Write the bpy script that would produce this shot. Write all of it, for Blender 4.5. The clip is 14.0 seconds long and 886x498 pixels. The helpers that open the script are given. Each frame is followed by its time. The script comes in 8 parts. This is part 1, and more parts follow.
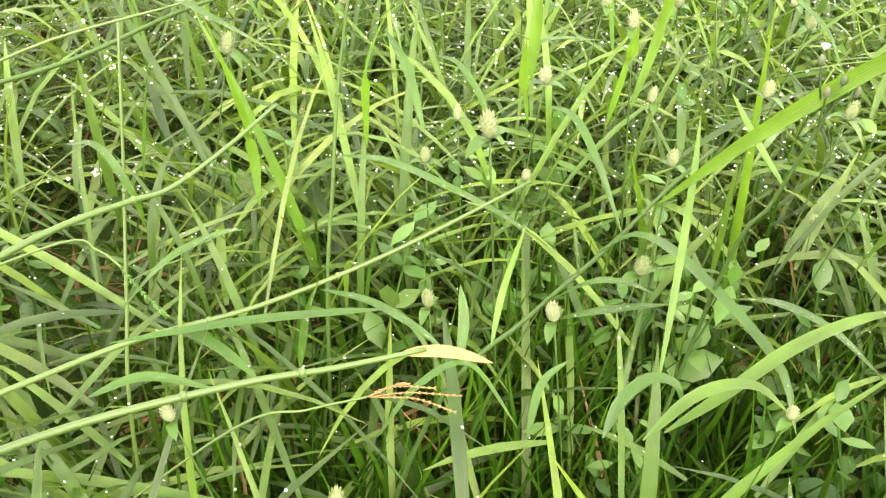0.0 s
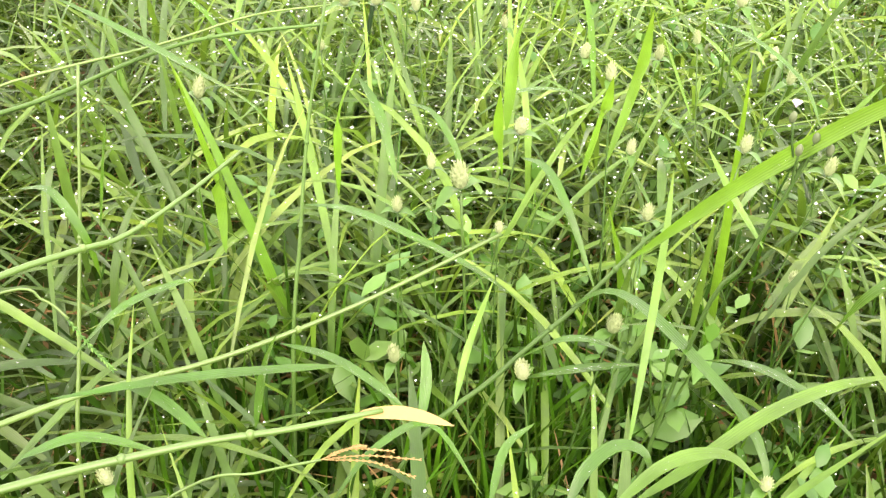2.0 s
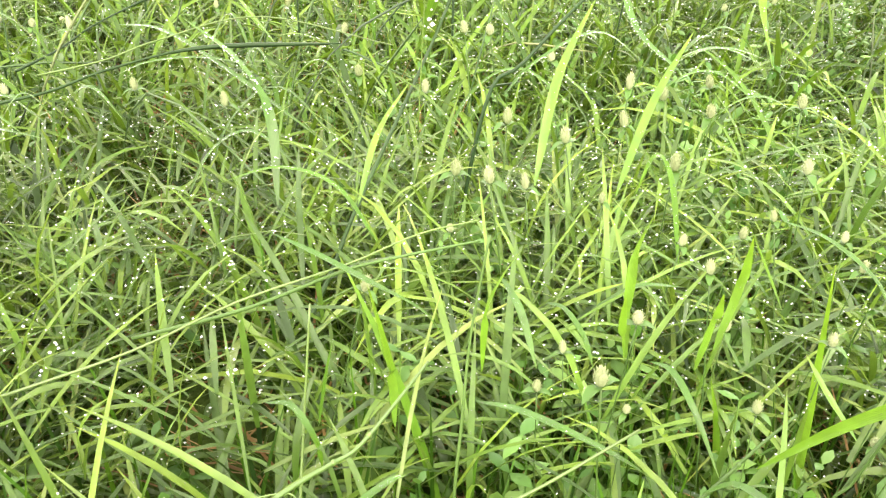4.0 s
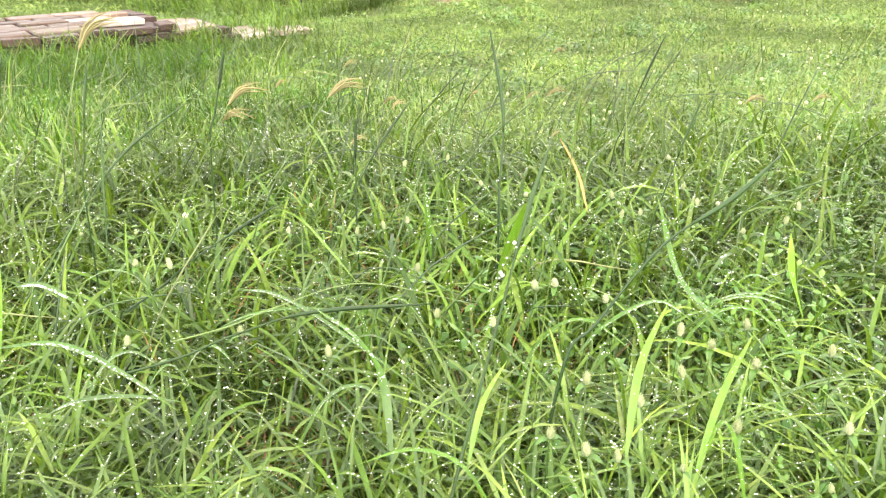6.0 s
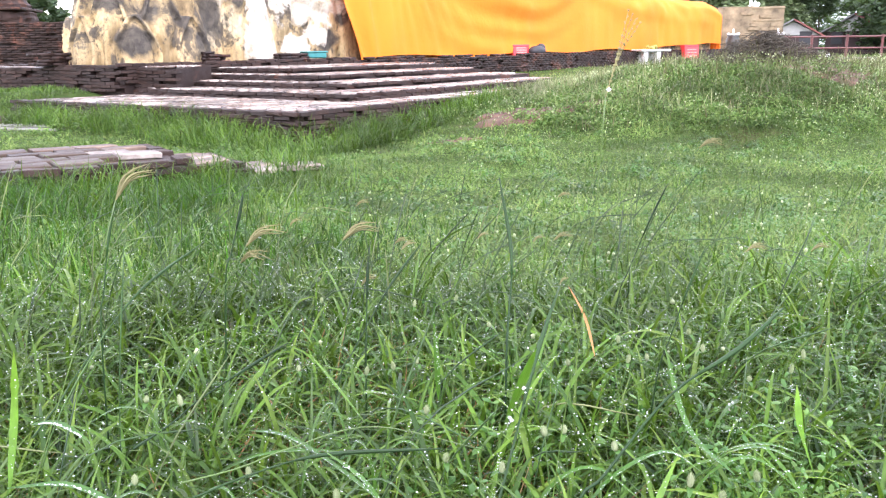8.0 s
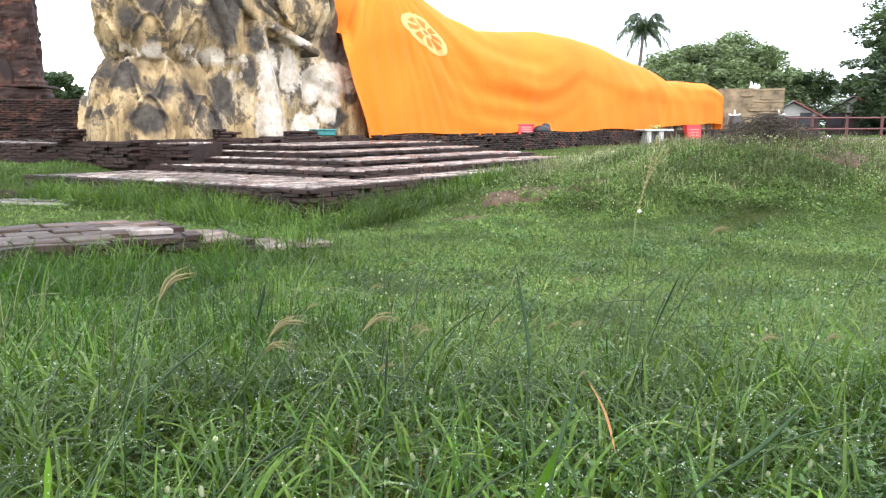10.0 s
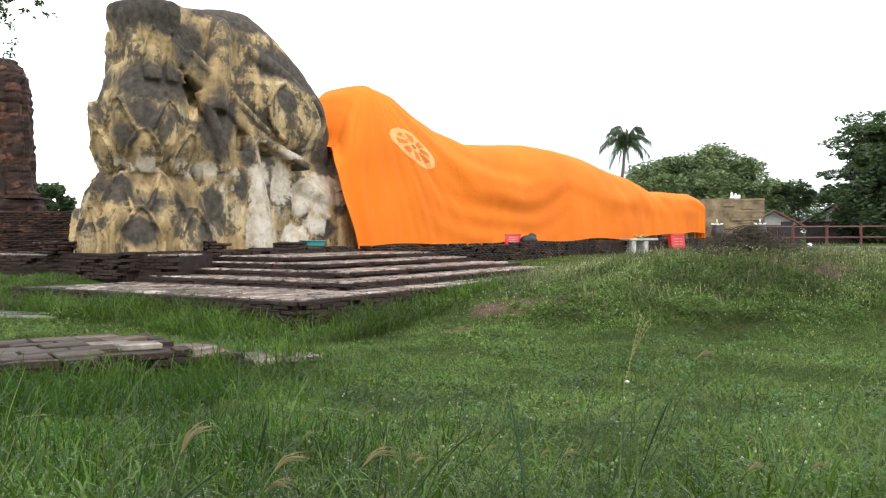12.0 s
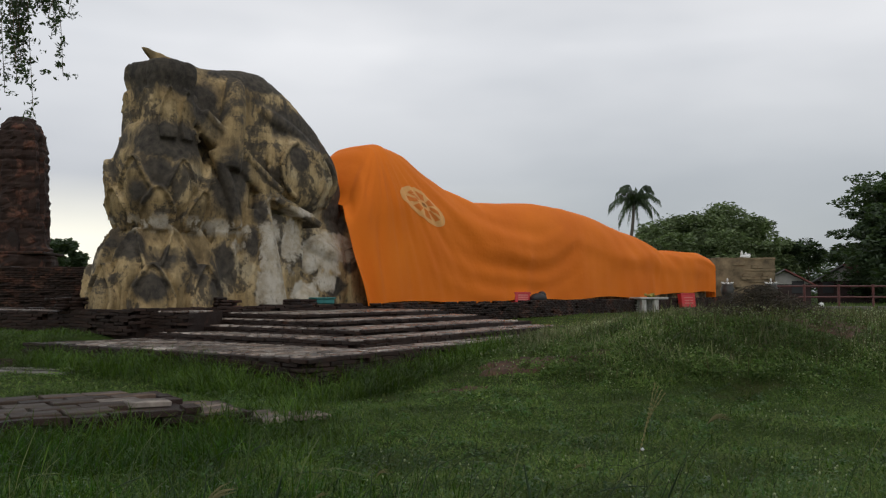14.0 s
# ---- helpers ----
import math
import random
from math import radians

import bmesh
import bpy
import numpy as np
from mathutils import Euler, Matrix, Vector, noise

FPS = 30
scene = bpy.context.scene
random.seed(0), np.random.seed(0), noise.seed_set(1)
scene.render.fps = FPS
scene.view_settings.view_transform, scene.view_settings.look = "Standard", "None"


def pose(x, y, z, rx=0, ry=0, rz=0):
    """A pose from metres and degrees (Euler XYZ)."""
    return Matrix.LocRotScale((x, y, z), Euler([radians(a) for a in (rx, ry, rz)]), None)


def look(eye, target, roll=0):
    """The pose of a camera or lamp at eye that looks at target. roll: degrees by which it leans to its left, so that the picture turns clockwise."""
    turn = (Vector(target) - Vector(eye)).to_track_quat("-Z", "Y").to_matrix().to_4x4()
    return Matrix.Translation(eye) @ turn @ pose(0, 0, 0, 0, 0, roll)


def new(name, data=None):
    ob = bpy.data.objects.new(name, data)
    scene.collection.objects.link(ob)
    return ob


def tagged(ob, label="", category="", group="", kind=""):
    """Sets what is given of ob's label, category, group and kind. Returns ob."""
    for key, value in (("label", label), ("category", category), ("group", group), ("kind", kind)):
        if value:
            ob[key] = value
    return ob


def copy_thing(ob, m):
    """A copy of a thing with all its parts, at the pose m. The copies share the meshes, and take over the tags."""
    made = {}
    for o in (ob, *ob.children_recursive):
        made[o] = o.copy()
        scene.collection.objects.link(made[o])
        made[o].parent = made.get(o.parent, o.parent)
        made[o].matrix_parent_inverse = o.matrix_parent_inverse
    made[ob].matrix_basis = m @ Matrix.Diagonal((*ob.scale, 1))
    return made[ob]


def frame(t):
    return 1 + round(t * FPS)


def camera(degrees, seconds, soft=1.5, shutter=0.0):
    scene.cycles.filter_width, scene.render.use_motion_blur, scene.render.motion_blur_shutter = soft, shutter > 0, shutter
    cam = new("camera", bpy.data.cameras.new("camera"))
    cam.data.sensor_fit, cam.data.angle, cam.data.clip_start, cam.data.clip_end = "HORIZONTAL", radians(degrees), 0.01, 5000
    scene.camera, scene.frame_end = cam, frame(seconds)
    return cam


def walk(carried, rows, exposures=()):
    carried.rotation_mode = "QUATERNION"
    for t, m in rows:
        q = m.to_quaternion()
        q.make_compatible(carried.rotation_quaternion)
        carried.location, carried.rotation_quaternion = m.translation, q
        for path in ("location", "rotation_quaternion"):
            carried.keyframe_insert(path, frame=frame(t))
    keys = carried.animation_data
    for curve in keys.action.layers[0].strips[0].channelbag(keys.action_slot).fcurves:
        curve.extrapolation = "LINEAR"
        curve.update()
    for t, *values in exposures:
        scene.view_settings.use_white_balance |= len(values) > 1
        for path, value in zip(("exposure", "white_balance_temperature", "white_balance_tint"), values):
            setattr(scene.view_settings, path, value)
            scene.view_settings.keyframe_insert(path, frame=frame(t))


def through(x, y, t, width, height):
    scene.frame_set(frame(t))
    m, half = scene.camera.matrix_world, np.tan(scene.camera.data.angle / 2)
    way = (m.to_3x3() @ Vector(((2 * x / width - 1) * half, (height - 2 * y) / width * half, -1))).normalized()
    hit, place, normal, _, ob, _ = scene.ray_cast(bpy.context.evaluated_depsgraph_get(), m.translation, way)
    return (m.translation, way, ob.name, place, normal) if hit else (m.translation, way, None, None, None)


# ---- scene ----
cam = camera(55.8, 14.0, 1.25)
PATH = [
    (0, (0.228, 0.24, 0.457), (0.258, 1.821, -0.767), -0.0),
    (0.5, (0.238, 0.252, 0.458), (0.289, 1.838, -0.76), 0.5),
    (1, (0.24, 0.255, 0.459), (0.301, 1.875, -0.712), 0.9),
    (1.5, (0.241, 0.253, 0.455), (0.31, 1.89, -0.692), 1.3),
    (2, (0.238, 0.251, 0.453), (0.29, 1.895, -0.684), 1.3),
    (2.5, (0.233, 0.247, 0.455), (0.242, 1.907, -0.659), 1.0),
    (3, (0.229, 0.241, 0.458), (0.196, 1.926, -0.618), 0.5),
    (5.5, (0.08, 0.171, 0.751), (0.09, 1.98, -0.102), -2.0),
    (6, (0.072, 0.162, 0.758), (0.074, 2.009, -0.008), -1.7),
    (6.5, (0.069, 0.156, 0.763), (0.066, 2.032, 0.069), -1.1),
    (7, (0.062, 0.148, 0.771), (0.062, 2.063, 0.194), -0.6),
    (7.5, (0.062, 0.142, 0.781), (0.054, 2.073, 0.262), -0.7),
    (8, (0.061, 0.14, 0.783), (0.062, 2.085, 0.316), -0.6),
    (10.5, (0.029, 0.106, 0.833), (0.02, 2.092, 0.597), -0.1),
    (11, (0.026, 0.093, 0.848), (0.054, 2.086, 0.678), -0.1),
    (11.5, (0.02, 0.064, 0.865), (0.048, 2.061, 0.761), -0.3),
    (12, (0.016, 0.038, 0.882), (0.038, 2.038, 0.847), -0.3),
    (12.5, (0.012, 0.028, 0.89), (0.034, 2.028, 0.906), -0.2),
    (13, (0.007, 0.007, 0.894), (0.025, 2.006, 0.958), -0.2),
    (13.5, (0.005, -0.002, 0.896), (0.017, 1.996, 0.987), -0.0),
    (14, (0.005, 0.005, 0.894), (0.005, 2.002, 0.996), -0.0),
]
EXPOSURES = [(0.0, 3.42, 7900, 12), (3.0, 3.55, 7900, 12), (5.5, 3.55, 7350, 17), (6.6, 3.32, 7050, 19), (7.05, 3.12, 6050, 23), (8.2, 2.92, 5950, 23), (10.5, 2.2, 6250, 13), (11.5, 1.92, 6500, 11), (12.2, 1.42, 6500, 10), (12.6, 0.92, 6500, 10), (13.0, 0.54, 6500, 10), (13.5, 0.17, 6500, 10), (14.0, -0.04, 6500, 10)]
walk(cam, [(t, look(eye, target, roll)) for t, eye, target, roll in PATH], EXPOSURES)


# ---- sky and daylight: an overcast wet morning ----
def make_world():
    world = bpy.data.worlds.new("overcast_sky")
    scene.world = world
    world.use_nodes = True
    nt = world.node_tree
    nt.nodes.clear()
    N = nt.nodes.new
    out, bg = N("ShaderNodeOutputWorld"), N("ShaderNodeBackground")
    sky = N("ShaderNodeTexSky")
    sky.sky_type, sky.sun_disc = "NISHITA", False
    sky.sun_elevation, sky.sun_rotation = radians(48), radians(162)
    dim = N("ShaderNodeMixRGB")
    dim.blend_type, dim.inputs[0].default_value, dim.inputs[2].default_value = "MULTIPLY", 1.0, (0.1, 0.1, 0.1, 1)
    nt.links.new(sky.outputs[0], dim.inputs[1])
    coord, mapping, clouds = N("ShaderNodeTexCoord"), N("ShaderNodeMapping"), N("ShaderNodeTexNoise")
    mapping.inputs["Scale"].default_value = (1.0, 1.0, 3.2)
    clouds.inputs["Scale"].default_value, clouds.inputs["Detail"].default_value = 1.6, 4
    clouds.inputs["Roughness"].default_value = 0.5
    nt.links.new(coord.outputs["Generated"], mapping.inputs[0])
    nt.links.new(mapping.outputs[0], clouds.inputs[0])
    cover = N("ShaderNodeValToRGB")
    cover.color_ramp.elements[0].position, cover.color_ramp.elements[0].color = 0.32, (0.47, 0.49, 0.52, 1)
    cover.color_ramp.elements[1].position, cover.color_ramp.elements[1].color = 0.68, (0.69, 0.695, 0.71, 1)
    nt.links.new(clouds.outputs[0], cover.inputs[0])
    # paler overhead and a thin bright strip along the horizon
    sep, high = N("ShaderNodeSeparateXYZ"), N("ShaderNodeValToRGB")
    nt.links.new(coord.outputs["Generated"], sep.inputs[0])
    nt.links.new(sep.outputs[2], high.inputs[0])
    e = high.color_ramp.elements
    e[0].position, e[0].color = 0.0, (2.1, 1.98, 1.6, 1)
    e[1].position, e[1].color = 0.9, (0.95, 0.95, 0.95, 1)
    for at, c in ((0.06, (2.0, 1.9, 1.58, 1)), (0.105, (1.3, 1.27, 1.18, 1)), (0.13, (1.0, 1.01, 1.03, 1)), (0.28, (1.35, 1.35, 1.35, 1)), (0.5, (1.05, 1.05, 1.05, 1))):
        e.new(at).color = c
    # the cloud is broken along one side of the horizon only
    even = N("ShaderNodeValToRGB")
    nt.links.new(sep.outputs[2], even.inputs[0])
    q = even.color_ramp.elements
    q[0].position, q[0].color = 0.0, (0.66, 0.70, 0.71, 1)
    q[1].position, q[1].color = 0.9, (0.95, 0.95, 0.95, 1)
    for at, c in ((0.13, (0.80, 0.83, 0.85, 1)), (0.28, (1.3, 1.3, 1.3, 1)), (0.5, (1.1, 1.1, 1.1, 1))):
        q.new(at).color = c
    shift, east, sides = N("ShaderNodeMath"), N("ShaderNodeValToRGB"), N("ShaderNodeMixRGB")
    shift.operation, shift.inputs[1].default_value, shift.inputs[2].default_value = "MULTIPLY_ADD", 0.5, 0.5
    nt.links.new(sep.outputs[0], shift.inputs[0])
    nt.links.new(shift.outputs[0], east.inputs[0])
    east.color_ramp.elements[0].position, east.color_ramp.elements[0].color = 0.30, (0, 0, 0, 1)
    east.color_ramp.elements[1].position, east.color_ramp.elements[1].color = 0.58, (1, 1, 1, 1)
    nt.links.new(east.outputs[0], sides.inputs[0])
    nt.links.new(high.outputs[0], sides.inputs[1])
    nt.links.new(even.outputs[0], sides.inputs[2])
    tone = N("ShaderNodeMixRGB")
    tone.blend_type, tone.inputs[0].default_value = "MULTIPLY", 1.0
    nt.links.new(cover.outputs[0], tone.inputs[1])
    nt.links.new(sides.outputs[0], tone.inputs[2])
    mix = N("ShaderNodeMixRGB")
    mix.inputs[0].default_value = 0.92
    nt.links.new(dim.outputs[0], mix.inputs[1])
    nt.links.new(tone.outputs[0], mix.inputs[2])
    nt.links.new(mix.outputs[0], bg.inputs[0])
    bg.inputs[1].default_value = 1.0
    nt.links.new(bg.outputs[0], out.inputs[0])


make_world()
sun_data = bpy.data.lights.new("sun", "SUN")
sun_data.energy, sun_data.angle, sun_data.color = 0.6, radians(40), (1.0, 0.96, 0.9)
sun = new("sun", sun_data)
sun.matrix_world = look((12, -36, 42), (0, 0, 0))


# ---- materials ----
class Nodes:
    """Short hand for building one material's node tree."""

    def __init__(self, name, rough=0.6, spec=0.5):
        self.mat = bpy.data.materials.new(name)
        self.mat.use_nodes = True
        self.nt = self.mat.node_tree
        self.bsdf = self.nt.nodes["Principled BSDF"]
        self.out = self.nt.nodes["Material Output"]
        self.bsdf.inputs["Roughness"].default_value = rough
        self.bsdf.inputs["Specular IOR Level"].default_value = spec
        self.coord = self.nt.nodes.new("ShaderNodeTexCoord").outputs["Object"]

    def link(self, a, b):
        self.nt.links.new(a, b)

    def noise(self, scale, detail=4, rough=0.55, stretch=None, dist=0.0):
        n = self.nt.nodes.new("ShaderNodeTexNoise")
        n.inputs["Scale"].default_value, n.inputs["Detail"].default_value = scale, detail
        n.inputs["Roughness"].default_value, n.inputs["Distortion"].default_value = rough, dist
        src = self.coord
        if stretch:
            m = self.nt.nodes.new("ShaderNodeMapping")
            m.inputs["Scale"].default_value = stretch
            self.link(src, m.inputs[0])
            src = m.outputs[0]
        self.link(src, n.inputs["Vector"])
        return n.outputs["Fac"]

    def ramp(self, fac, *stops):
        r = self.nt.nodes.new("ShaderNodeValToRGB")
        e = r.color_ramp.elements
        for n, (at, c) in enumerate(stops):
            el = e[n] if n < 2 else e.new(at)
            el.position, el.color = at, (*c, 1) if isinstance(c, tuple) else (c, c, c, 1)
        self.link(fac, r.inputs[0])
        return r.outputs[0]

    def mix(self, fac, a, b, blend="MIX"):
        m = self.nt.nodes.new("ShaderNodeMixRGB")
        m.blend_type = blend
        for slot, v in ((0, fac), (1, a), (2, b)):
            if isinstance(v, (int, float)):
                m.inputs[slot].default_value = v if slot == 0 else (v, v, v, 1)
            elif isinstance(v, tuple):
                m.inputs[slot].default_value = (*v, 1)
            else:
                self.link(v, m.inputs[slot])
        return m.outputs[0]

    def island(self):
        return self.nt.nodes.new("ShaderNodeNewGeometry").outputs["Random Per Island"]

    def chance(self):
        return self.nt.nodes.new("ShaderNodeObjectInfo").outputs["Random"]

    def colour(self, c):
        if isinstance(c, tuple):
            self.bsdf.inputs["Base Color"].default_value = (*c, 1)
        else:
            self.link(c, self.bsdf.inputs["Base Color"])

    def rough(self, c):
        self.link(c, self.bsdf.inputs["Roughness"])

    def bump(self, height, strength=0.3, distance=0.02):
        b = self.nt.nodes.new("ShaderNodeBump")
        b.inputs["Strength"].default_value, b.inputs["Distance"].default_value = strength, distance
        self.link(height, b.inputs["Height"])
        self.link(b.outputs[0], self.bsdf.inputs["Normal"])

    def translucent(self, colour, amount):
        """Light that comes through a thin leaf or cloth."""
        t, m = self.nt.nodes.new("ShaderNodeBsdfTranslucent"), self.nt.nodes.new("ShaderNodeMixShader")
        if isinstance(colour, tuple):
            t.inputs[0].default_value = (*colour, 1)
        else:
            self.link(colour, t.inputs[0])
        m.inputs[0].default_value = amount
        self.link(self.bsdf.outputs[0], m.inputs[1])
        self.link(t.outputs[0], m.inputs[2])
        self.link(m.outputs[0], self.out.inputs[0])


def leaf_material(name, *greens, through=(0.20, 0.34, 0.03), amount=0.4, rough=0.35, veins=True, island=True, spec=0.5):
    n = Nodes(name, rough, spec)
    pick = n.island() if island else n.chance()
    stops = [(k / max(1, len(greens) - 1), c) for k, c in enumerate(greens)]
    base = n.ramp(pick, *stops)
    mottled = n.mix(1.0, n.ramp(n.noise(9, 3), (0.3, 0.78), (0.7, 1.15)), n.ramp(n.noise(0.9, 4, 0.6), (0.36, 0.5), (0.64, 1.5)), "MULTIPLY")
    base = n.mix(1.0, base, mottled, "MULTIPLY")
    if veins:
        uv = n.nt.nodes.new("ShaderNodeTexCoord").outputs["UV"]
        w = n.nt.nodes.new("ShaderNodeTexWave")
        w.inputs["Scale"].default_value, w.inputs["Distortion"].default_value = 2.2, 0.5
        n.link(uv, w.inputs[0])
        base = n.mix(1.0, base, n.ramp(w.outputs["Fac"], (0.0, 0.90), (1.0, 1.04)), "MULTIPLY")
        # darker at the base, older towards the tip, with blotches as large as the leaf is wide
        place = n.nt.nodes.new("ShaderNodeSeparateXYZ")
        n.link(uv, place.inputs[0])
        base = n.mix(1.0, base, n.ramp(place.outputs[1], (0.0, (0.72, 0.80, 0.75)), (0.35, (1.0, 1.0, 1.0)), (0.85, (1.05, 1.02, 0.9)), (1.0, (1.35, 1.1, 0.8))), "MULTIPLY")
        base = n.mix(1.0, base, n.ramp(n.noise(70, 3), (0.35, 0.8), (0.65, 1.14)), "MULTIPLY")
        n.bump(w.outputs["Fac"], 0.25, 0.0006)
    n.colour(base)
    n.translucent(n.mix(0.5, base, through), amount)
    return n.mat


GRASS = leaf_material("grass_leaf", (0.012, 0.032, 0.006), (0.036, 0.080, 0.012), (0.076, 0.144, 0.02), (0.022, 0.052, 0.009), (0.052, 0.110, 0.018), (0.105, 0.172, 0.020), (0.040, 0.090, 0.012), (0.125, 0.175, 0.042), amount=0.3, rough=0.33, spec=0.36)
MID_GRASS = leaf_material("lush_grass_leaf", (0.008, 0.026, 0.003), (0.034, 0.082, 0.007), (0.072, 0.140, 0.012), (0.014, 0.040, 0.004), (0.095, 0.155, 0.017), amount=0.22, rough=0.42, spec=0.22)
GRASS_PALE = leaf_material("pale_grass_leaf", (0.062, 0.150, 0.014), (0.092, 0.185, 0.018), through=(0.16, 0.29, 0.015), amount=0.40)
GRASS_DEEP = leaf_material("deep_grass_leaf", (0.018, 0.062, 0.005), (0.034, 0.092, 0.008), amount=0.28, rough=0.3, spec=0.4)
# leaf colour darkened to carry the shade in the gaps of the turf
SHADE_GRASS = leaf_material("shade_dark_grass_leaf", (0.005, 0.022, 0.002), (0.014, 0.052, 0.004), (0.032, 0.098, 0.006), amount=0.2, rough=0.45, spec=0.10)
LAWN = leaf_material("lawn_grass", (0.040, 0.078, 0.020), (0.088, 0.146, 0.034), (0.140, 0.204, 0.050), (0.19, 0.21, 0.075), through=(0.16, 0.26, 0.06), amount=0.33, rough=0.6, veins=False, spec=0.1)
HERB = leaf_material("herb_leaf", (0.020, 0.064, 0.009), (0.036, 0.094, 0.014), (0.055, 0.125, 0.022), (0.080, 0.150, 0.032), through=(0.12, 0.24, 0.03), amount=0.25, rough=0.4, veins=False, spec=0.3)
WEED = leaf_material("low_weed_leaf", (0.040, 0.080, 0.018), (0.070, 0.126, 0.028), (0.105, 0.165, 0.040), (0.155, 0.205, 0.06), through=(0.15, 0.26, 0.06), amount=0.3, rough=0.6, veins=False, spec=0.15)
HAZE = leaf_material("pale_seed_grass", (0.16, 0.18, 0.075), (0.24, 0.25, 0.12), (0.12, 0.15, 0.05), through=(0.2, 0.22, 0.08), amount=0.3, rough=0.6, veins=False)
STRAW = leaf_material("dry_straw", (0.15, 0.080, 0.022), (0.24, 0.150, 0.045), (0.10, 0.042, 0.012), (0.30, 0.21, 0.08), through=(0.2, 0.1, 0.03), amount=0.2, rough=0.7, veins=False)
STALK = leaf_material("grass_stalk", (0.042, 0.082, 0.016), (0.066, 0.106, 0.022), through=(0.12, 0.2, 0.03), amount=0.1, rough=0.4, veins=False, island=False)
STALK_MID = leaf_material("brownish_stalk", (0.028, 0.062, 0.012), (0.040, 0.078, 0.016), amount=0.08, rough=0.5, veins=False, island=False, spec=0.3)
STALK_DARK = leaf_material("dark_stalk", (0.007, 0.020, 0.005), (0.014, 0.034, 0.008), amount=0.05, rough=0.5, veins=False, island=False, spec=0.2)
SEED = leaf_material("ripe_seed", (0.20, 0.185, 0.075), (0.28, 0.25, 0.11), through=(0.22, 0.18, 0.08), amount=0.3, rough=0.7, veins=False, island=False)
TAN = leaf_material("dry_sheath", (0.15, 0.095, 0.034), (0.19, 0.125, 0.045), through=(0.18, 0.12, 0.04), amount=0.2, rough=0.6, veins=False, island=False)
HUSK = leaf_material("flower_husk", (0.26, 0.31, 0.15), (0.36, 0.40, 0.23), through=(0.26, 0.32, 0.14), amount=0.25, rough=0.6, veins=False, island=False)
BUD = leaf_material("dark_bud", (0.06, 0.085, 0.035), (0.085, 0.10, 0.05), amount=0.1, rough=0.6, veins=False, island=False)
LILAC = leaf_material("lilac_floret", (0.55, 0.40, 0.62), (0.6, 0.45, 0.66), through=(0.6, 0.4, 0.7), amount=0.3, rough=0.6, veins=False, island=False)
TREE_LEAF = leaf_material("tree_leaf", (0.024, 0.044, 0.018), (0.036, 0.062, 0.026), (0.050, 0.082, 0.034), amount=0.2, rough=0.55, veins=False)
BAMBOO_LEAF = leaf_material("bamboo_leaf", (0.08, 0.115, 0.05), (0.12, 0.165, 0.07), (0.17, 0.22, 0.10), amount=0.25, rough=0.55, veins=False)
WEED_DRY = leaf_material("dry_weed", (0.06, 0.05, 0.022), (0.095, 0.078, 0.035), (0.04, 0.05, 0.018), amount=0.2, rough=0.7, veins=False)


def water_material(clear):
    n = Nodes("dew", 0.0, 0.6)
    # the whitish body paints in the sky glints of clear water
    n.colour((0.95, 0.97, 0.96))
    n.bsdf.inputs["Transmission Weight"].default_value = clear
    n.bsdf.inputs["IOR"].default_value = 1.33
    return n.mat


def soil_material():
    n = Nodes("turf_soil", 0.9, 0.1)
    soil = n.ramp(n.noise(14, 6, 0.65), (0.3, (0.035, 0.022, 0.013)), (0.55, (0.085, 0.052, 0.03)), (0.75, (0.13, 0.085, 0.05)))
    moss = n.ramp(n.noise(5, 5), (0.3, (0.020, 0.038, 0.007)), (0.7, (0.050, 0.080, 0.015)))
    turf = n.ramp(n.noise(0.9, 4), (0.24, 0.25), (0.42, 1.0))
    worn = n.ramp(n.noise(0.16, 5, 0.6), (0.62, 1.0), (0.74, 0.6))
    n.colour(n.mix(n.mix(1.0, turf, worn, "MULTIPLY"), soil, moss))
    n.bump(n.noise(30, 6, 0.7), 0.7, 0.03)
    return n.mat


def brick_material(name="wet_old_brick", wet=0.45, mould=0.5, chance=True, relief=0.6):
    n = Nodes(name, 0.5, 0.25)
    clay = n.ramp(n.noise(2.5, 5), (0.25, (0.11, 0.042, 0.028)), (0.5, (0.19, 0.075, 0.045)), (0.75, (0.26, 0.14, 0.09)))
    if chance:
        clay = n.mix(1.0, clay, n.ramp(n.chance(), (0.0, 0.55), (1.0, 1.25)), "MULTIPLY")
    else:
        clay = n.mix(1.0, clay, n.ramp(n.island(), (0.0, 0.55), (1.0, 1.25)), "MULTIPLY")
    black = n.ramp(n.noise(1.3, 7, 0.7, dist=0.4), (mould - 0.12, 1.0), (mould + 0.14, 0.0))
    n.colour(n.mix(n.mix(1.0, black, 0.9, "MULTIPLY"), clay, (0.011, 0.010, 0.009)))
    n.rough(n.ramp(n.noise(3.5, 4), (0.3, wet), (0.7, min(0.9, wet * 1.6 + 0.16))))
    n.bump(n.noise(28, 7, 0.7), relief, 0.012)
    return n.mat


